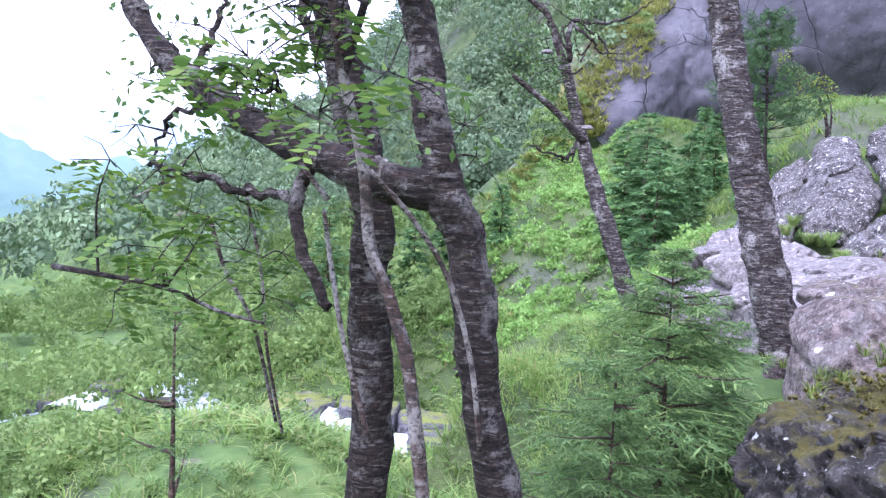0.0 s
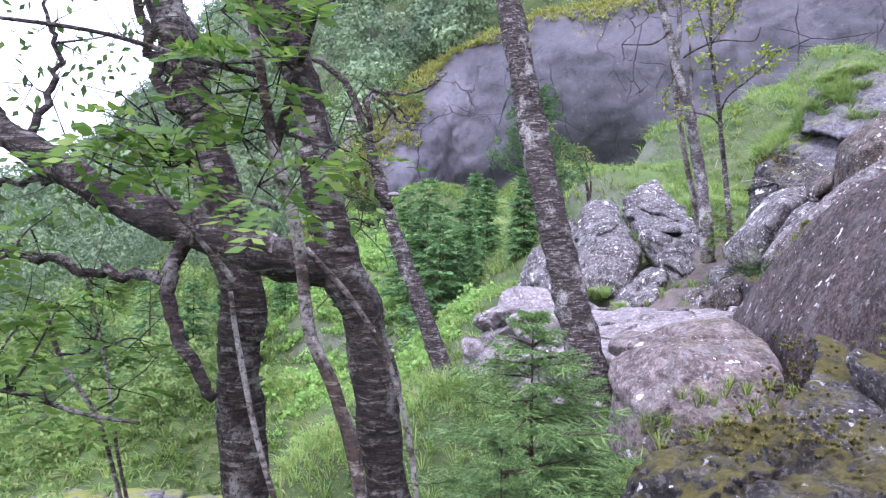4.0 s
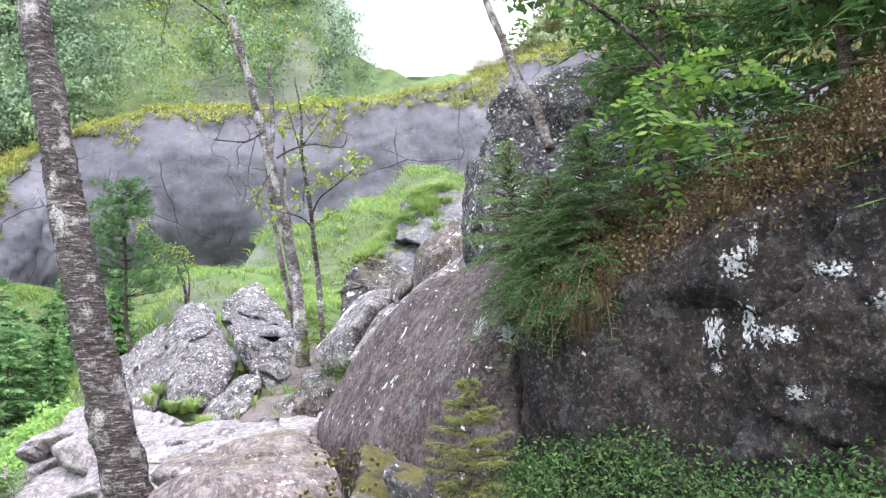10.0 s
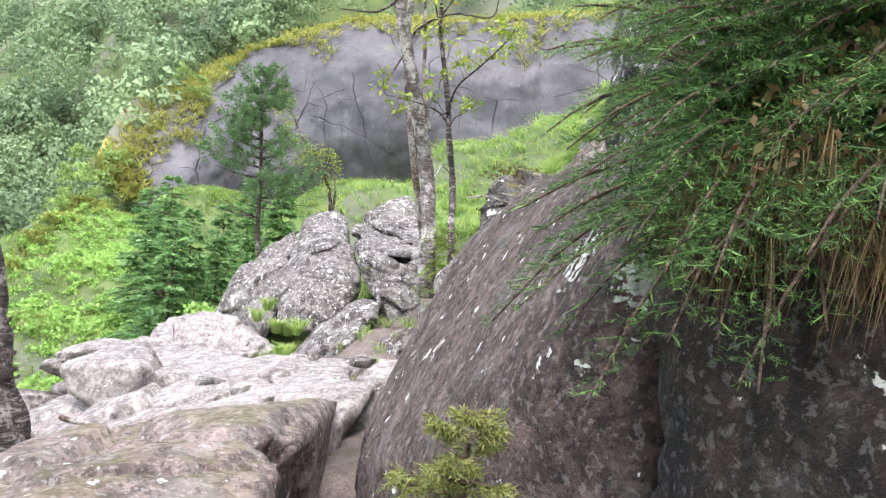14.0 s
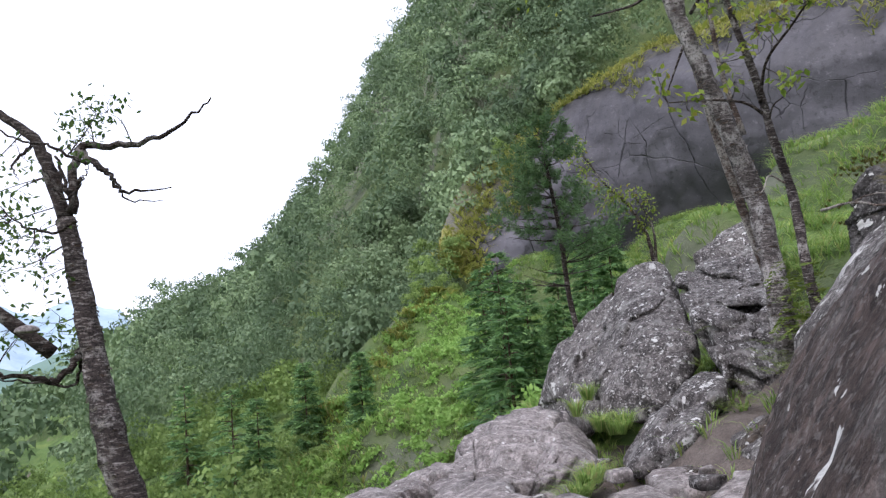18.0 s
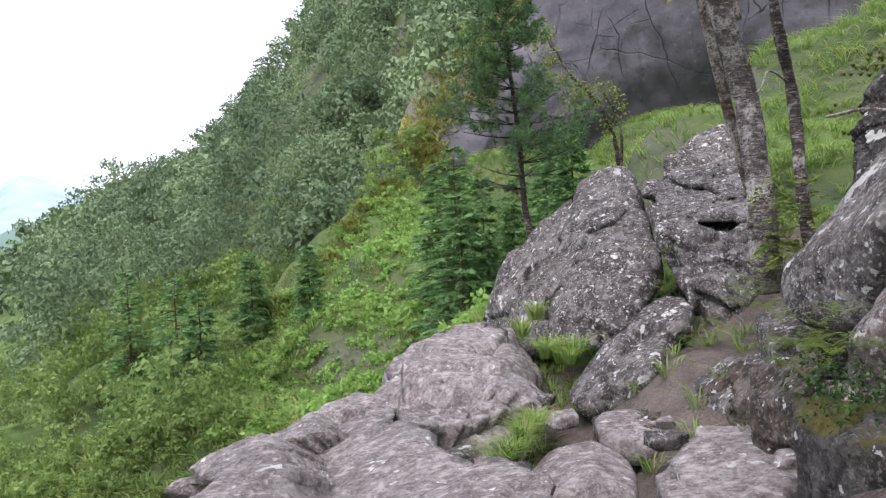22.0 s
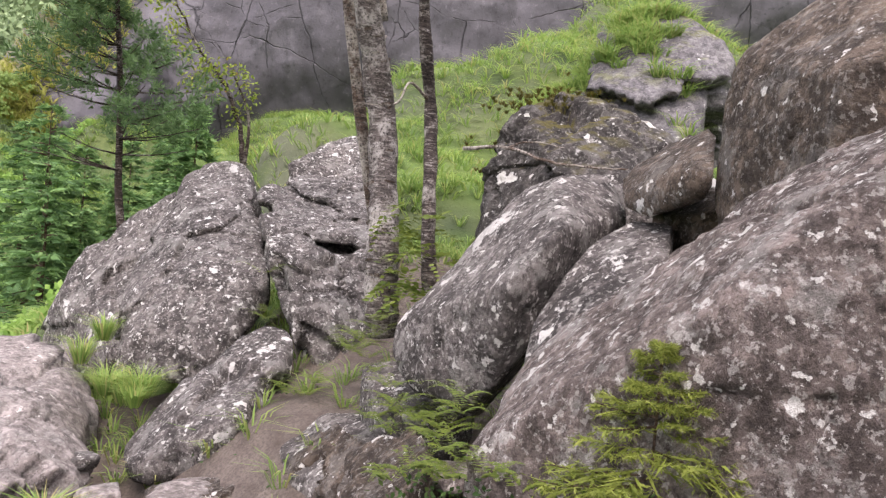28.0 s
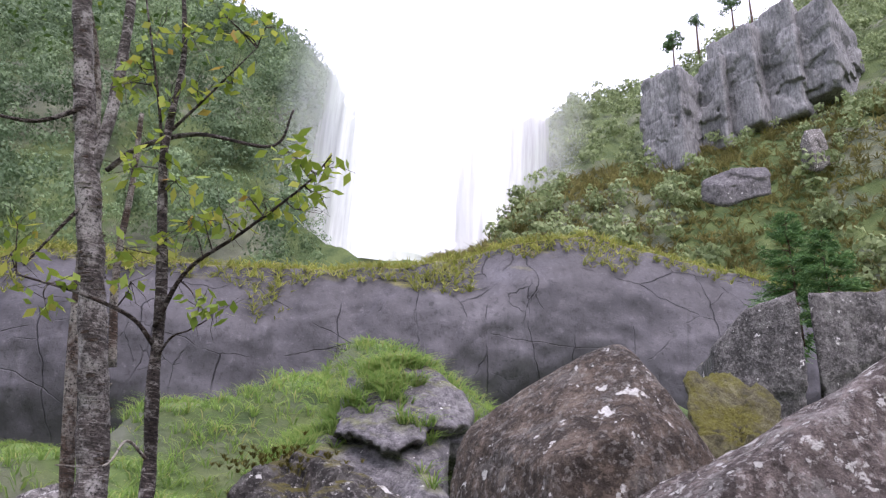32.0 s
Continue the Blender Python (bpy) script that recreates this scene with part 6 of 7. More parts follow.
for pts, r in (([(3.61,6.54,2.44),(3.69,6.19,2.44),(3.71,5.89,2.36),(3.86,5.73,2.34),(4.03,5.57,2.34)], 0.012), ([(3.69,6.19,2.44),(3.77,6.09,2.48),(3.87,5.91,2.45)], 0.007), ([(-0.78,2.93,0.45),(-0.56,2.64,0.44),(-0.38,2.36,0.41),(-0.23,2.1,0.44)], 0.016), ([(-0.42,2.43,0.4),(-0.52,2.31,0.4),(-0.6,2.23,0.36)], 0.01), ([(-1.65,2.93,0.06),(-1.63,2.99,0.36),(-1.68,3.01,0.52)], 0.03)):
    st = holder("fallen_branch", pts[0], "bare grey dead branch lying on the rocks", "branch")
    stem("wood", pts, r, r * 0.35, PALE_BARK, st, steps=6, sides=7, jitter=r * 0.4)

# ---- ferns, tufts and seedlings between the stones ----
def ferny(pts, label, fronds=8, length=0.3, size=0.06):
    for p in pts:
        v, f = fern([(0, 0, 0)], R1, fronds, length, size)
        ob = link("fern", v, f, FERN_LEAF, None, "", False)
        ob.location = p
        tagged(ob, label, "fern", "ferns between the stones")


ferny([(3.15,8.7,1.44),(3.11,8.41,1.1),(3.19,7.47,0.8),(3.03,7.31,0.76),(3.29,7.03,1.16),(3.27,6.93,1.08),(3.43,7.1,1.21),(3.23,5.71,1.06),(3.11,5.74,0.96),(3.06,5.96,0.95),(3.31,5.69,1.13),(3.11,6.15,0.93),(3.37,7.32,1.05),(3.01,7.52,0.72),(3.0,6.28,0.88),(3.02,5.66,0.95)], "green fern growing in a gap between boulders")
ferny([(2.58,5.25,1.23),(2.59,5.01,1.24),(2.58,4.78,1.32),(2.71,5.88,1.39),(2.71,6.0,1.32),(2.7,5.53,1.23),(2.7,6.35,1.07),(2.42,4.65,1.24),(2.35,4.69,1.18),(2.33,4.81,1.1),(2.43,4.41,1.23),(2.45,4.27,1.24),(2.4,4.54,1.19)], "green fern at the foot of the big slab", 6, 0.17, 0.045)
stuff("grass_tufts", blades([p for p in [(2.1,8.46,0.49),(2.01,8.68,0.5),(2.2,8.33,0.55),(1.9,9.32,0.61),(2.08,9.48,0.77)] for _ in range(6)], 0.27, R1, 26, 0.9, 0.004), GRASS_BLADE, "long green grass tufts at the boulder's foot", "grass")
stuff("grass_tufts", blades([p for p in [(1.25,6.0,0.38),(1.16,5.91,0.35),(1.34,6.19,0.42),(1.45,6.39,0.43),(1.97,8.46,0.55),(2.12,8.15,0.53)] for _ in range(7)], 0.2, R1, 26, 0.9, 0.004), GRASS_BLADE, "short green grass tuft beside the path", "grass")
stuff("grass_tufts", blades([tuple(np.array(p) + R1.normal(size=3) * [0.1, 0.1, 0.02]) for p in [(-1.11,-0.04,0.29),(-1.38,-0.14,0.22),(-0.7,0.01,0.33),(-1.27,0.68,0.1),(-1.08,0.17,0.38),(-1.1,0.5,0.28),(-1.21,1.09,0.01),(-1.25,1.54,-0.04),(-1.8,-0.4,0.19)] for _ in range(5)], 0.11, R1, 18, 1.0, 0.003), FERN_LEAF, "short mossy grass beside the trail", "grass")
stuff("grass_tufts", blades([tuple(np.array(p) + R1.normal(size=3) * [0.15, 0.15, 0.02]) for p in [(-0.55, -3.1, 0.1), (-0.5, -3.4, 0.1), (-0.6, -3.7, 0.05), (-0.45, -2.9, 0.15)] for _ in range(6)], 0.3, R1, 16, 0.9, 0.005), GRASS_BLADE, "tall coarse grass at the trailside", "grass")
spruce((2.68, 4.02, 1.27), 0.42, 0.27, 31, "bright yellow-green spruce seedling on the slab", whorls=8, per=8, twigs=9, needle=10, droop=0.1, size=0.018, subs=1, thick=0.5, foliage=BRIGHT_NEEDLE)
spruce((8.74, 4.35, 4.85), 0.85, 0.4, 32, "small green spruce on the square boulder", whorls=9, per=8, twigs=9, needle=7, droop=0.15, size=0.04, subs=1, thick=0.6, foliage=SLOPE_YOUNG)
spruce((9.73, 4.92, 5.0), 1.5, 0.55, 33, "small green spruce behind the boulders", whorls=10, per=8, twigs=9, needle=6, droop=0.2, size=0.05, subs=1, thick=0.6, foliage=SLOPE_YOUNG)

gap = []
while len(gap) < 520:
    x, y = R1.uniform(0.6, 7.5), R1.uniform(3.2, 14)
    if x > 1.4 + 0.0 * y or y > 9:
        gap.append((x, y, land_at(x, y) + 0.02))
for _ in range(620):
    x, y = R1.uniform(4.2, 10), R1.uniform(6.2, 12)
    gap.append((x, y, land_at(x, y) - 0.02))
stuff("gap_grass", blades(gap, 0.22, R1, 22, 1.0, 0.006), GRASS_BLADE, "short grass growing between the stones", "grass")
stuff("gap_bilberry", spray(gap[::2], 0.22, 30, 0.03, R1, 0.4), BILBERRY_LEAF, "bilberry leaves growing between the stones", "undergrowth")

# ---- grass on the slope below the cliff ----
OUT = [(12.02,13.54,5.27)][0]
pts = []
rg = np.random.default_rng(5)
while len(pts) < 12500:
    x, y = rg.uniform(-8, 27), rg.uniform(11, 44)
    if cliff_side(np.array([x]), np.array([y]))[0] < -0.6 and (x > 3.6 or y > 12.2) and not (x < -2.5 and y < 20) and (x < 20 or rg.random() < 0.5) and math.hypot(x - OUT[0], y - OUT[1]) > 2.6:
        pts.append((x, y))
pts = np.array(pts)
z = land(pts[:, 0], pts[:, 1])
stuff("slope_grass", blades(np.column_stack([pts, z - 0.1]), 0.32, rg, 9, 1.4, 0.014), GRASS_BLADE, "lush bright green grass covering the slope", "grass")

turf = []
for vert in CREST.data.vertices:
    q = vert.co
    along = -0.75 * (q.x - 12.0) + 0.66 * (q.y - 13.5) + 0.8 * fbm(q, 0.9, 3)
    if vert.normal.z > (0.45 if along > 1.5 else 0.9) + 0.2 * fbm(q, 0.5, 3):
        turf += [(q.x + rg.normal() * 0.07, q.y + rg.normal() * 0.07, q.z - 0.03) for _ in range(2)]
stuff("crest_grass", blades(turf[::2], 0.3, rg, 10, 1.3, 0.013), GRASS_BLADE, "soft green grass growing over the outcrop", "grass")

# moss on the brow and along the end of the cliff
brow = np.array(BROW)
keep = []
for t, u, x, y, z in brow:
    lobe = fbm((x, y, 0), 0.3, 4)
    low_edge = 0.68 - 0.1 * lobe - 0.04 * (lobe > 0.25)
    if low_edge < t < 0.93 and rg.random() < (0.8 if t < 0.84 else 0.4):
        keep.append((x + rg.normal() * 0.25, y + rg.normal() * 0.25, z + rg.normal() * 0.04 - 0.05))
for s, side in ((rg.uniform(0, 1), rg.normal()) for _ in range(360)):
    x, y = float(np.interp(s, [0, 0.4, 1], [2.0, 0.5, -4.1])), float(np.interp(s, [0, 0.4, 1], [38.6, 36.4, 27.8]))
    x, y = x + 0.25 * side, y - 0.25 * side
    keep.append((x, y, land_at(x, y)))
stuff("brow_moss", blades(keep, 0.34, rg, 7, 1.4, 0.03), BROW_MOSS, "yellow-green moss and heather along the cliff's brow", "moss")


# ---- woods on the mountainsides ----
def scatter(count, az, rad, rng, ok=lambda x, y, z: True, size=(2.0, 3.6), lift=0.0):
    out = []
    while len(out) < count:
        a, r = math.radians(rng.uniform(*az)), math.sqrt(rng.uniform(rad[0] ** 2, rad[1] ** 2))
        x, y = -r * math.sin(a), r * math.cos(a)
        if ok(x, y, 0):
            out.append((x, y, 0, rng.uniform(*size)))
    out = np.array(out)
    out[:, 2] = land(out[:, 0], out[:, 1]) + lift
    return out


behind = lambda x, y, z: x < 0.5 or cliff_side(np.array([x]), np.array([y]))[0] > 2.2
stuff("broadleaf_wood", wood_mesh(scatter(430, (-38, 24), (42, 78), rg, behind, (1.4, 2.8)), rg, 9, 50, spread=0.75, leaf=0.09, tall=1.8, thin=True), HAZED_FOREST_LEAF, "green birch wood on the steep mountainside", "wood")
stuff("broadleaf_wood", wood_mesh(scatter(1000, (-38, 24), (76, 152), rg, behind, (1.7, 3.4)), rg, 7, 44, spread=0.72, leaf=0.11, tall=1.7, thin=True), HAZED_FOREST_LEAF, "dense birch wood high on the mountainside", "wood")
stuff("broadleaf_wood", wood_mesh(scatter(430, (-39.5, 2), (55, 140), rg, behind, (1.8, 3.8)), rg, 9, 30, leaf=0.12, tall=1.3, thin=True), HAZED_FOREST_LEAF, "dark birch wood beside the waterfall", "wood")
stuff("broadleaf_wood", wood_mesh(scatter(420, (8, 45), (60, 195), rg, size=(2.0, 3.6)), rg, 8, 24, leaf=0.21, tall=1.2, thin=True), HAZED_FOREST_LEAF, "dense green wood running down into the valley", "wood")
stuff("broadleaf_wood", wood_mesh(scatter(190, (-14, 5), (39.5, 62), rg, lambda x, y, z: cliff_side(np.array([x]), np.array([y]))[0] > 1.0 or x < -1.0, (1.0, 2.4)), rg, 9, 40, leaf=0.14, tall=1.2, thin=True), HAZED_FOREST_LEAF, "birch wood crowding the end of the cliff", "wood")
stuff("hillside_bushes", wood_mesh(scatter(520, (-2, 45), (22, 62), rg, lambda x, y, z: x < -5.5 and not (y < 23 and x > -12), (0.6, 1.7)), rg, 8, 30, leaf=0.145, thin=True), GREEN_LEAF, "bright green bushes on the slope above the ravine", "bushes")
stuff("ravine_bushes", wood_mesh(scatter(330, (5, 78), (5.5, 26), rg, lambda x, y, z: x < -5.2 and math.hypot(x + 4, y + 4) > 7.5 and not 13.5 < y < 21 and not -10 < x < -5 < 0 < y < 13, (0.35, 0.95), -0.5), rg, 7, 36, leaf=0.15, thin=True), GREEN_LEAF, "green bushes and saplings in the ravine", "bushes")
stuff("slope_bushes", wood_mesh(scatter(260, (-3, 60), (6.5, 32), rg, lambda x, y, z: x < -0.7 - 0.1 * y and y > 5.6 and not (x < -2.2 and y < 21), (0.25, 0.75), -0.15), rg, 7, 60, leaf=0.14, thin=True), GREEN_LEAF, "bright green bushes below the edge of the path", "bushes")
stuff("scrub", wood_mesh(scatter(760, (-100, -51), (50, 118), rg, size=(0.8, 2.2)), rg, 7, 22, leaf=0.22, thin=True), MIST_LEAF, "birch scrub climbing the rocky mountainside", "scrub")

spur = []
for _ in range(26):
    s = rg.uniform(0, 1)
    x = 0.2 + 7.0 * s
    y = float(np.interp(x, [0.6, 2.5, 9], [37.5, 40.0, 43.0]))
    spur.append((x + rg.uniform(-1.6, 0.2), y + rg.uniform(-1.8, 2.0), rg.uniform(land_at(x, y - 3), float(rim_height(np.array(max(x, 0.6)))) + 0.3), rg.uniform(0.4, 0.95)))
stuff("ridge_bushes", wood_mesh(spur, rg, 7, 60, leaf=0.15, thin=True), GREEN_LEAF, "green and yellow bushes on the end of the cliff", "bushes")
SLOPE_NEEDLE = leaf_material("slope_needle", [(0.0, (0.06, 0.13, 0.05)), (0.6, (0.13, 0.25, 0.085)), (1.0, (0.23, 0.37, 0.13))], 0.4, shade=0.2)
SPR = [(2.4, 22.2, 4.0), (2.0, 23.6, 3.7), (3.0, 20.4, 1.7), (2.3, 20.0, 2.6), (4.0, 22.5, 2.4), (2.6, 23.6, 3.4), (3.3, 23.4, 3.2), (4.6, 25.0, 3.6), (5.1, 19.8, 4.2), (-4.4, 28.6, 1.2), (-5.6, 26.0, 0.2), (-2.2, 27.0, 1.4), (-7.6, 30.5, 0.4), (-10.5, 34.0, 0.6), (6.2, 27.0, 4.6), (6.6, 30.0, 5.2)]
for i, p in enumerate(SPR):
    foot = land_at(p[0], p[1]) - 0.2
    h = max(1.4, p[2] - foot)
    spruce((p[0], p[1], foot), h, h * (0.22 if i % 3 else 0.27), 40 + i, "green spruce on the grassy slope below the cliff", "spruces on the slope", whorls=12, per=8, twigs=8, needle=3, droop=0.32, size=0.15, thick=0.8, foliage=SLOPE_NEEDLE)
brk = []
while len(brk) < 900:
    x, y = rg.uniform(-6.5, 6.0), rg.uniform(13.5, 36)
    if x > np.interp(y, [13, 20, 27, 30, 34, 37], [-3.5, -4.5, -4.2, -3.4, -1.6, 0.8]) and x < 0.5 + 0.12 * y:
        brk.append((x, y, land_at(x, y) - 0.28, rg.uniform(0.22, 0.5)))
stuff("bracken", wood_mesh(brk, rg, 5, 18, leaf=0.36, tall=0.7), BRACKEN_LEAF, "bright green bracken and tall ferns covering the slope", "bracken")

# pines on the skyline
for i, (p, h) in enumerate(zip([(94.77,40.82,78.01),(93.58,36.35,81.65),(93.47,30.78,80.38),(94.21,28.3,82.81)], [8.0, 5.0, 7.0, 6.0])):
    t = holder("pine", p, "lone pine standing on the skyline", "pine", "skyline pines")
    stem("trunk", [(p[0], p[1], p[2] - 3), (p[0], p[1], p[2] + h * 0.5), (p[0] + 0.2, p[1], p[2] + h)], 0.22, 0.05, PINE_BARK, t, steps=4, sides=6)
    v, f = wood_mesh([(p[0], p[1], p[2] + h * 0.45, h * 0.3)], rg, 9, 60, 1.0, 1.2, 0.18, True)
    tagged(under(t, link("crown", v, f, PINE_NEEDLE, None, "", False)), kind="stuff")
# conifers on the far ridge
ridge = np.concatenate([scatter(60, (14, 28), (120, 190), rg, size=(1.0, 1.6)), scatter(46, (2, 15), (132, 152), rg, size=(0.8, 1.4))])
stuff("ridge_spruces", wood_mesh(ridge, rg, 9, 30, 0.5, 3.2, 0.2, True), SPRUCE_NEEDLE, "dark pointed spruces along the ridge", "wood")


hs = []
while len(hs) < 4200:
    a, r = math.radians(rg.uniform(-92, -46)), rg.uniform(36, 66)
    x, y = -r * math.sin(a), r * math.cos(a)
    if cliff_side(np.array([x]), np.array([y]))[0] > 1.0:
        hs.append((x, y, land_at(x, y) - 0.05))
stuff("hillside_heather", blades(hs, 0.55, rg, 9, 1.3, 0.06), leaf_material("heather", [(0.0, (0.16, 0.15, 0.06)), (0.6, (0.27, 0.25, 0.09)), (1.0, (0.38, 0.34, 0.15))], 0.3), "brown-green heather and moss on the hillside", "heather")

# ---- water ----
def water_material(name):
    m, n, l, b = material(name, 0.35)
    c = place(n)
    col = ramp(n, l, noise_node(n, l, 1.6, 7, 0.7, c), [(0.35, (0.35, 0.42, 0.45)), (0.55, (0.85, 0.88, 0.9))])
    l.new(col, b.inputs["Base Color"])
    bump(n, l, b, noise_node(n, l, 5, 6, 0.7, c), 0.8, 0.15)
    return m


WATER = water_material("white_water")
rs_river = random.Random(12)
run = smooth_path([(-3.5, 17.5, 0), (-6, 17.5, 0), (-10, 17.5, 0), (-19, 21.5, 0), (-30, 26, 0), (-42, 40, 0)], 10)
v, f = [], []
for i, p in enumerate(run):
    q = run[min(i + 1, len(run) - 1)] - run[max(i - 1, 0)]
    s = Vector((-q.y, q.x, 0)).normalized() * 1.9
    zz = land_at(p.x, p.y) + 0.35
    for k in range(7):
        w = p + s * (k / 3 - 1)
        v.append((w.x, w.y, zz + 0.4 * fbm((w.x, w.y, 3), 0.9, 4)))
for i in range(len(run) - 1):
    for k in range(6):
        f.append([i * 7 + k, i * 7 + k + 1, i * 7 + k + 8, i * 7 + k + 7])
tagged(link("river", v, f, WATER), "white rushing river at the bottom of the ravine", "river", kind="structure")


for k in range(16):
    p = run[4 + 2 * k]
    x, y, r = p.x + rs_river.uniform(-1.6, 1.6), p.y + rs_river.uniform(-1.6, 1.6), rs_river.uniform(0.4, 1.0)
    z = land_at(x, y) + 0.2
    rock("boulder", [(x + a * r * rs_river.uniform(0.7, 1.3), y + b * r * rs_river.uniform(0.7, 1.3), z + c * r * 0.8) for a in (-1, 1) for b in (-1, 1) for c in (-0.6, 0.9)], OUTCROP_ROCK, "wet grey boulder standing in the river", 4, 0.07, 0.3, 12, group="boulders in the river")


def fall_material():
    m, n, l, b = material("falling_water", 0.6)
    g = n.new("ShaderNodeNewGeometry")
    uv = n.new("ShaderNodeTexCoord")
    mp = n.new("ShaderNodeMapping")
    mp.inputs["Scale"].default_value = (1.2, 1.2, 0.06)
    l.new(g.outputs["Position"], mp.inputs["Vector"])
    streak = noise_node(n, l, 1.0, 6, 0.65, mp.outputs[0])
    b.inputs["Base Color"].default_value = (0.92, 0.94, 0.95, 1)
    s = n.new("ShaderNodeSeparateXYZ")
    l.new(uv.outputs["UV"], s.inputs[0])
    soft = ramp(n, l, s.outputs["X"], [(0.0, (0, 0, 0)), (0.2, (0.25, 0.25, 0.25)), (0.5, (1, 1, 1)), (0.8, (0.25, 0.25, 0.25)), (1.0, (0, 0, 0))])
    l.new(times(n, l, soft, ramp(n, l, streak, [(0.25, (0.5, 0.5, 0.5)), (0.6, (1, 1, 1))])), b.inputs["Alpha"])
    t = n.new("ShaderNodeBsdfTranslucent")
    return m


def curtain(name, points, label, mat):
    """A hanging sheet of water between a foot line and a lip, slightly bowed."""
    (ax, ay, az), (bx, by, bz), top = points
    n, k = 24, 30
    v, uv = [], []
    for i in range(n + 1):
        u = i / n
        for j in range(k + 1):
            w = j / k
            bow = 2.5 * math.sin(math.pi * u)
            x, y = ax + (bx - ax) * u, ay + (by - ay) * u
            r = math.hypot(x, y)
            v.append((x - x / r * bow + 0.6 * fbm((u * 9, w * 2, 0), 1, 3), y - y / r * bow, az + (top - az) * w))
            uv.append((u, w))
    f = [[i * (k + 1) + j, (i + 1) * (k + 1) + j, (i + 1) * (k + 1) + j + 1, i * (k + 1) + j + 1] for i in range(n) for j in range(k)]
    ob = link(name, v, f, mat)
    layer = ob.data.uv_layers.new(name="UVMap")
    for poly in ob.data.polygons:
        for li in poly.loop_indices:
            layer.data[li].uv = uv[ob.data.loops[li].vertex_index]
    return tagged(ob, label, "waterfall", kind="structure")


FALL = fall_material()
ft = [(29.89,48.25,23.48),(41.25,34.91,24.56),(44.83,50.52,29.56),(58.36,34.65,30.84)]
curtain("waterfall", (ft[0], ft[1], ft[0][2] + 34), "broad white waterfall dissolving into spray", FALL)
curtain("waterfall_spray", (ft[2], ft[3], ft[2][2] + 30), "drifting white spray beside the waterfall", FALL)


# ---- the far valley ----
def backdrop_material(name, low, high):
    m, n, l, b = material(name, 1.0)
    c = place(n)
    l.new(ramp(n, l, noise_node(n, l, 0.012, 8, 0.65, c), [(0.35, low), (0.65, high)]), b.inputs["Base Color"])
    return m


def ridge_line(name, skyline, far, mat, label):
    v, f = [], []
    a0, a1 = skyline[0][0], skyline[-1][0]
    n = 90
    for i in range(n + 1):
        a = a0 + (a1 - a0) * i / n
        e = float(np.interp(a, [s[0] for s in skyline], [s[1] for s in skyline])) + 0.35 * fbm((a * 0.5, far * 0.01, 0), 1.0, 5)
        ra = math.radians(a)
        for j in range(7):
            r = far * (0.72 + 0.28 * j / 6)
            v.append((-r * math.sin(ra), r * math.cos(ra), -90 + (r * math.tan(math.radians(e)) + 90) * (j / 6) ** 0.8 + far * 0.006 * fbm((a, j, 1), 0.6, 3)))
    for i in range(n):
        for j in range(6):
            f.append([i * 7 + j, (i + 1) * 7 + j, (i + 1) * 7 + j + 1, i * 7 + j + 1])
    return tagged(link(name, v, f, mat), label, "mountain", kind="structure")


# blue-grey base colours stand in for the haze over both ridges
ridge_line("backdrop_far", [(12, 2.5), (19, 3.2), (21, 3.4), (23.5, 4.6), (25, 4.8), (27, 3.6), (29.5, 5.0), (34, 5.6), (42, 6.5), (60, 7)], 1700, backdrop_material("far_mountain_haze_tint", (0.22, 0.3, 0.36), (0.34, 0.42, 0.47)), "mountains beyond the valley, blue haze painted into their colour")
ridge_line("backdrop_near", [(14, -1), (21, 0.4), (25, 1.2), (28, 0.3), (32, 2.2), (38, 4.0), (50, 6), (70, 8)], 650, backdrop_material("valley_wood_haze_tint", (0.09, 0.15, 0.13), (0.15, 0.22, 0.18)), "wooded valley side, blue haze painted into its colour")

# ---- loose stones and gravel along the trail ----
rs = np.random.default_rng(77)
for i, (x, y) in enumerate([(-1.75, -2.35), (-1.55, -1.7), (-1.15, -1.55), (-1.9, -2.0), (-0.95, -1.75), (0.75, 4.3), (0.35, 4.7), (1.05, 4.95), (1.5, 4.9), (0.95, 6.3), (1.75, 6.9), (2.3, 6.3), (1.75, 7.6), (2.9, 5.2), (2.55, 5.2), (2.2, 6.0), (3.2, 5.75), (0.4, 7.2)]):
    r = rs.uniform(0.05, 0.12)
    z = land_at(x, y)
    if y > 4.5:
        z = max(z, float(np.interp(x, [-0.5, 1.2, 2.0, 3.2], [0.42, 0.3, 0.36, 0.7])))
    c = [(x + r * rs.uniform(0.7, 1.5) * a, y + r * rs.uniform(0.7, 1.5) * b, z + r * (0.35 + 0.6 * h)) for a in (-1, 1) for b in (-1, 1) for h in (-1, rs.uniform(0.3, 1))]
    rock("stone", c, PATH_ROCK if i % 3 else GREY_ROCK, "small loose stone lying beside the trail", 4, 0.06, 0.0, 10, group="stones beside the trail")

cap = []
for p in [(4.18,6.87,2.82),(4.32,6.82,2.9),(4.51,6.74,2.93),(4.64,6.64,2.9),(4.36,6.6,2.83),(4.12,6.9,2.56),(4.13,6.89,2.33)]:
    cap += [tuple(np.array(p) + R1.normal(size=3) * [0.1, 0.1, 0.025]) for _ in range(22)]
stuff("moss_cushions", blades(cap, 0.035, R1, 24, 1.0, 0.003), MOSS_TUFT, "yellow moss on the crest of the boulder", "moss")

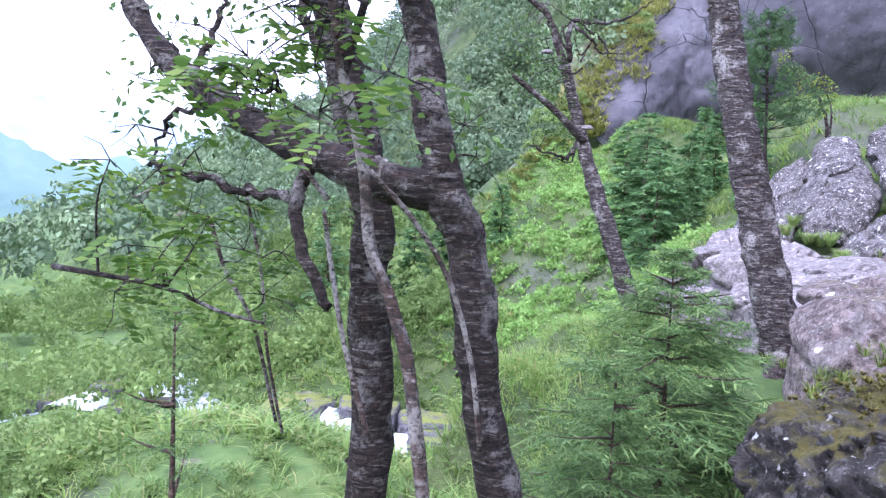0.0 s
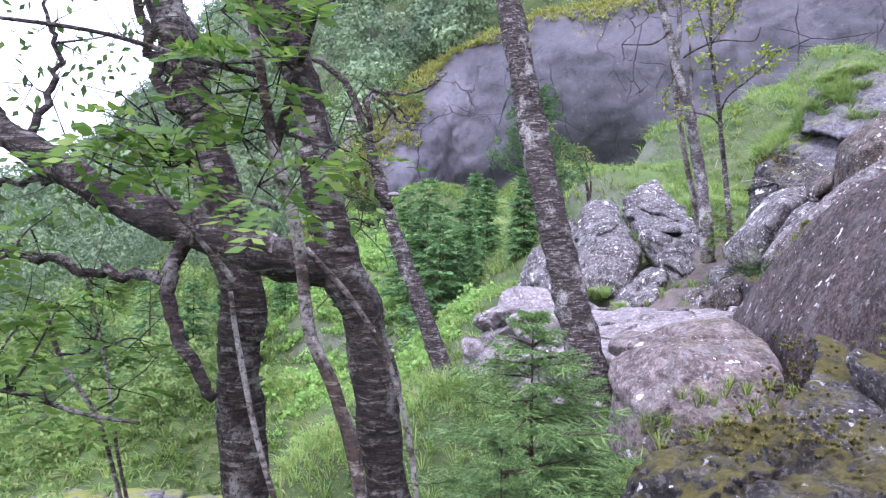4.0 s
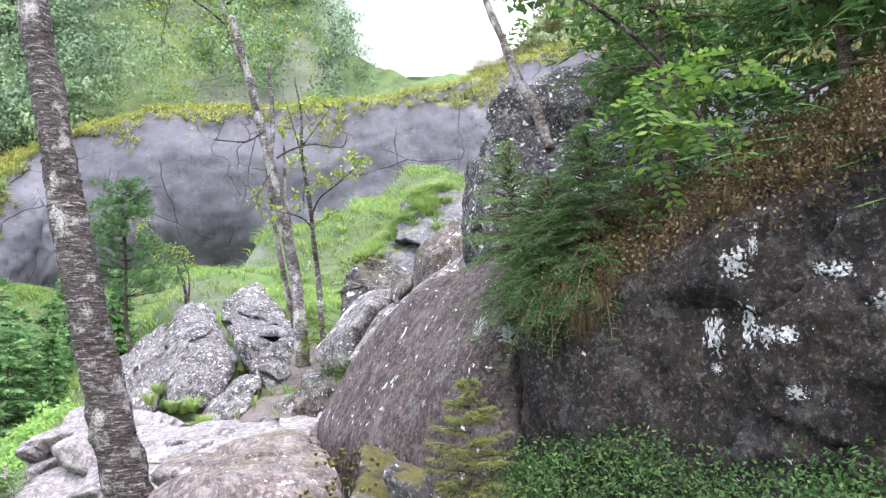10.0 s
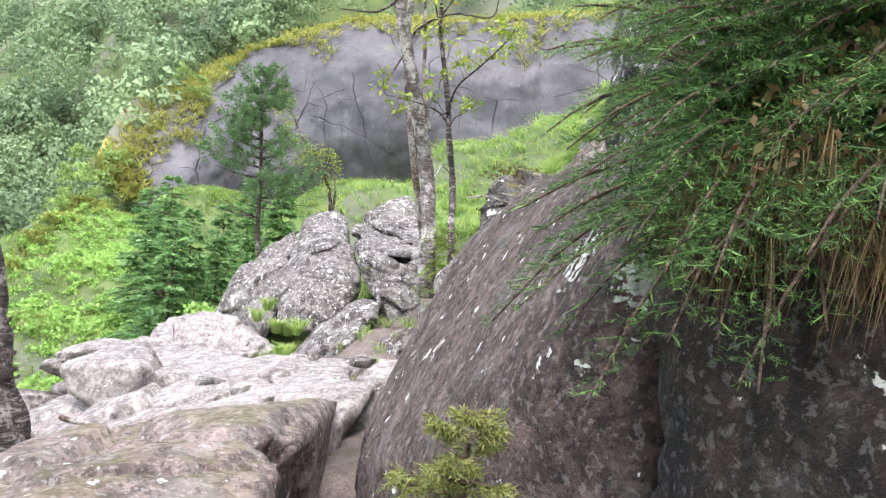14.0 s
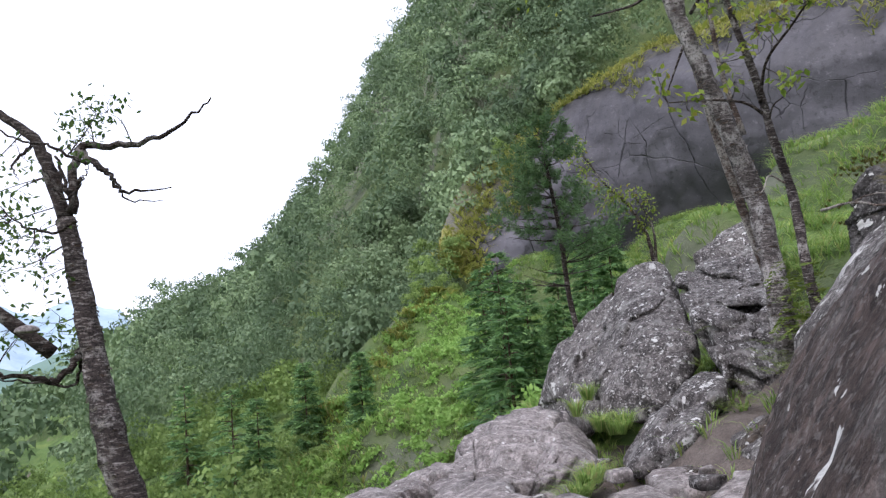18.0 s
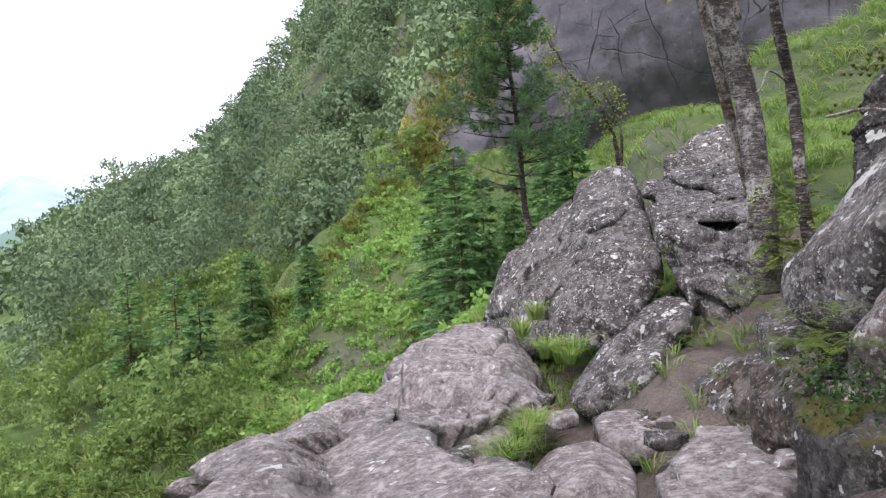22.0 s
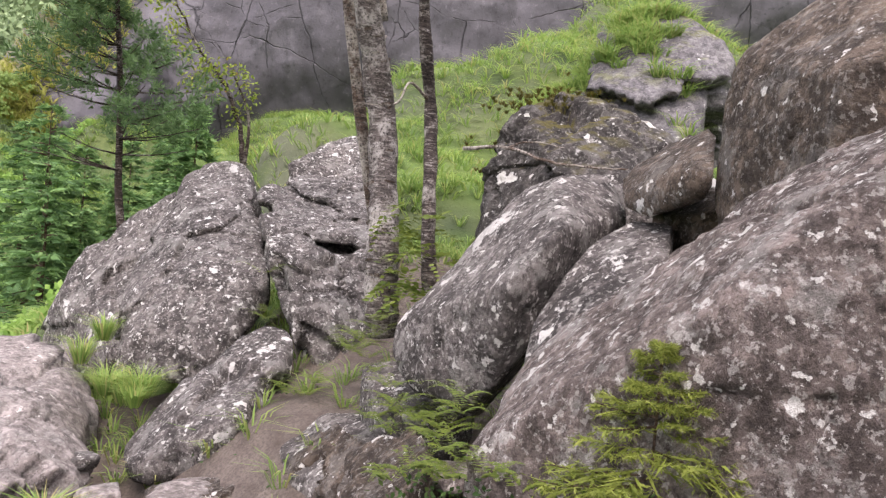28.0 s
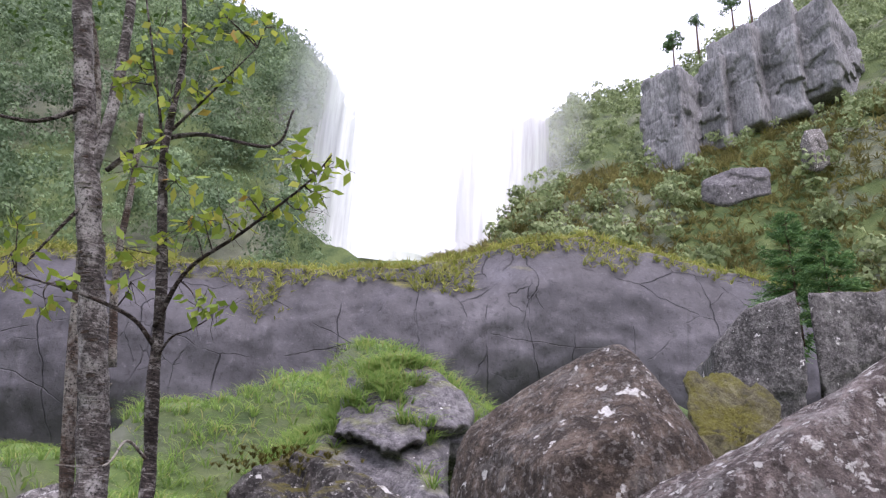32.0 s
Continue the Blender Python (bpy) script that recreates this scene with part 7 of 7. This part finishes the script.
ledge = [(2.33,4.66,1.09),(2.35,4.55,1.07),(2.38,4.44,1.11),(2.41,4.32,1.11),(2.47,4.23,1.13),(2.52,4.17,1.15),(2.55,4.08,1.17),(2.62,4.04,1.21),(2.33,4.19,1.08),(2.38,4.08,1.1),(2.44,3.99,1.12),(2.47,3.89,1.14),(2.25,4.37,1.03),(2.24,4.22,1.03)]
stuff("ledge_bilberry", spray(ledge, 0.14, 90, 0.03, R1, 0.2), BILBERRY_LEAF, "green bilberry leaves on the ledge under the slab", "undergrowth")
ferny([(2.74,5.15,1.11),(2.76,5.39,1.12),(2.64,5.35,1.08),(2.6,4.76,1.14),(2.6,4.56,1.18),(2.54,4.8,1.07),(2.55,5.04,1.01),(2.77,5.89,1.22),(3.06,6.43,1.39),(2.87,6.32,1.25),(2.79,5.11,1.28)], "small yellow-green fern at the slab's foot", 5, 0.2, 0.05)
for c in ([(2.73,6.78,0.66),(2.91,6.53,0.86),(2.85,5.94,0.84),(2.65,5.96,0.63),(2.61,6.37,0.55)], [(2.7,5.93,0.83),(2.91,5.65,1.04),(2.79,5.23,1.02),(2.57,5.15,0.88),(2.51,5.57,0.74)], [(2.08,7.28,0.27),(2.42,7.02,0.4),(2.72,6.67,0.48),(2.52,6.31,0.44),(2.0,6.83,0.31)], [(4.09,5.4,2.2),(4.14,5.11,2.26),(3.98,4.86,2.16),(3.86,4.94,2.09),(3.93,5.27,2.1)]):
    rock("stone", c, RUST_ROCK, "rough brown stone wedged in the gap", 5, 0.08, 0.4, 14, 0.4, scale=0.5)

edge = []
while len(edge) < 3300:
    if len(edge) < 1300:
        x, y = rs.uniform(-4.2, -0.5), rs.uniform(3.6, 12)
    else:
        x, y = rs.uniform(-13, -2), rs.uniform(10, 30)
    if x < -0.75 - 0.06 * y or y > 10:
        edge.append((x, y, land_at(x, y) - 0.04))
stuff("edge_grass", blades(edge[:1300], 0.26, rs, 11, 1.1, 0.008), GRASS_BLADE, "tufted green grass below the edge of the trail", "grass")
bankside = []
while len(bankside) < 1500:
    x, y = rs.uniform(-14, -3.4), rs.uniform(-3, 15)
    if math.hypot(x + 3.8, y + 3.8) > 2.6:
        bankside.append((x, y, land_at(x, y) - 0.05))
stuff("bank_grass", blades(bankside, 0.34, rs, 10, 1.2, 0.014), GRASS_BLADE, "thick green grass on the bank of the ravine", "grass")
stuff("bank_bushes", wood_mesh([(x, y, z - 0.1, rs.uniform(0.16, 0.34)) for x, y, z in bankside[::3]], rs, 5, 26, leaf=0.2, tall=0.8), GREEN_LEAF, "low green bushes on the bank of the ravine", "bushes")
stuff("edge_grass", blades(edge[1300:], 0.5, rs, 8, 1.1, 0.03), GRASS_BLADE, "long green grass on the slope of the ravine", "grass")

# ---- white lichen crusts ----
def crust(stone, at, way, wide, tall, seed, label="chalk-white lichen crust"):
    """A thin ragged crust laid on a stone's face round a place."""
    tree = BVHTree.FromObject(stone, bpy.context.evaluated_depsgraph_get())
    way, at = Vector(way).normalized(), Vector(at)
    u = way.cross(Vector((0, 0, 1))).normalized()
    w = u.cross(way)
    n, spots, faces = 56, {}, []

    def spot(i, j):
        if (i, j) not in spots:
            shift = noise.cell_vector(Vector((i * 1.7, j * 1.7, seed))) - Vector((0.5, 0.5, 0.5))
            p = at + u * (((i + 0.9 * shift.x) / n - 0.5) * wide) + w * (((j + 0.9 * shift.y) / n - 0.5) * tall) - way * 0.8
            hit, normal, _, _ = tree.ray_cast(p, way)
            spots[i, j] = None if hit is None else hit + normal * 0.004
        return spots[i, j]

    for i in range(n):
        for j in range(n):
            x, y = (i + 0.5) / n * 2 - 1, (j + 0.5) / n * 2 - 1
            if 1.3 * fbm((x * 3.6 + seed * 5.7, y * 3.6, seed), 1.0, 6) + 0.3 - 0.9 * (x * x + y * y) > 0:
                corner = [(i, j), (i + 1, j), (i + 1, j + 1), (i, j + 1)]
                if all(spot(*k) is not None for k in corner):
                    faces.append(corner)
    order = {k: q for q, k in enumerate(sorted({k for face in faces for k in face}))}
    if order:
        link("lichen_crust", [spots[k] for k in order], [[order[k] for k in face] for face in faces], CRUST, stone, label)


CRUST, cn, cl, cb = material("lichen_crust", 0.95)
cl.new(ramp(cn, cl, noise_node(cn, cl, 60, 5, 0.7, place(cn)), [(0.35, (0.13, 0.13, 0.12)), (0.6, (0.34, 0.335, 0.315))]), cb.inputs["Base Color"])
for k, (y, z, wide, tall) in enumerate([(-1.684, 1.284, 0.13, 0.26), (-1.503, 1.267, 0.12, 0.24), (-1.656, 1.58, 0.16, 0.17), (-1.8, 1.24, 0.1, 0.12), (-1.89, 1.24, 0.12, 0.09), (-1.9, 1.0, 0.11, 0.08), (-2.1, 1.5, 0.14, 0.1), (-2.02, 1.52, 0.07, 0.08), (-1.74, 1.66, 0.05, 0.12), (-1.5, 1.1, 0.06, 0.06), (-2.3, 1.36, 0.16, 0.1)]):
    crust(WALL, (0.2, y, z), (1, 0.1, 0), wide, tall, k)
for k, (x, y, z, wide, tall) in enumerate([(0.28, 0.1, 1.39, 0.17, 0.2), (0.24, -0.17, 1.33, 0.12, 0.14), (0.2, 0.55, 0.9, 0.05, 0.07), (0.3, 1.2, 0.85, 0.05, 0.05), (0.6, 0.9, 1.5, 0.06, 0.06), (0.5, 1.7, 1.0, 0.07, 0.05)]):
    crust(SLAB, (x, y, z), (1, -0.15, -0.25), wide, tall, 30 + k)
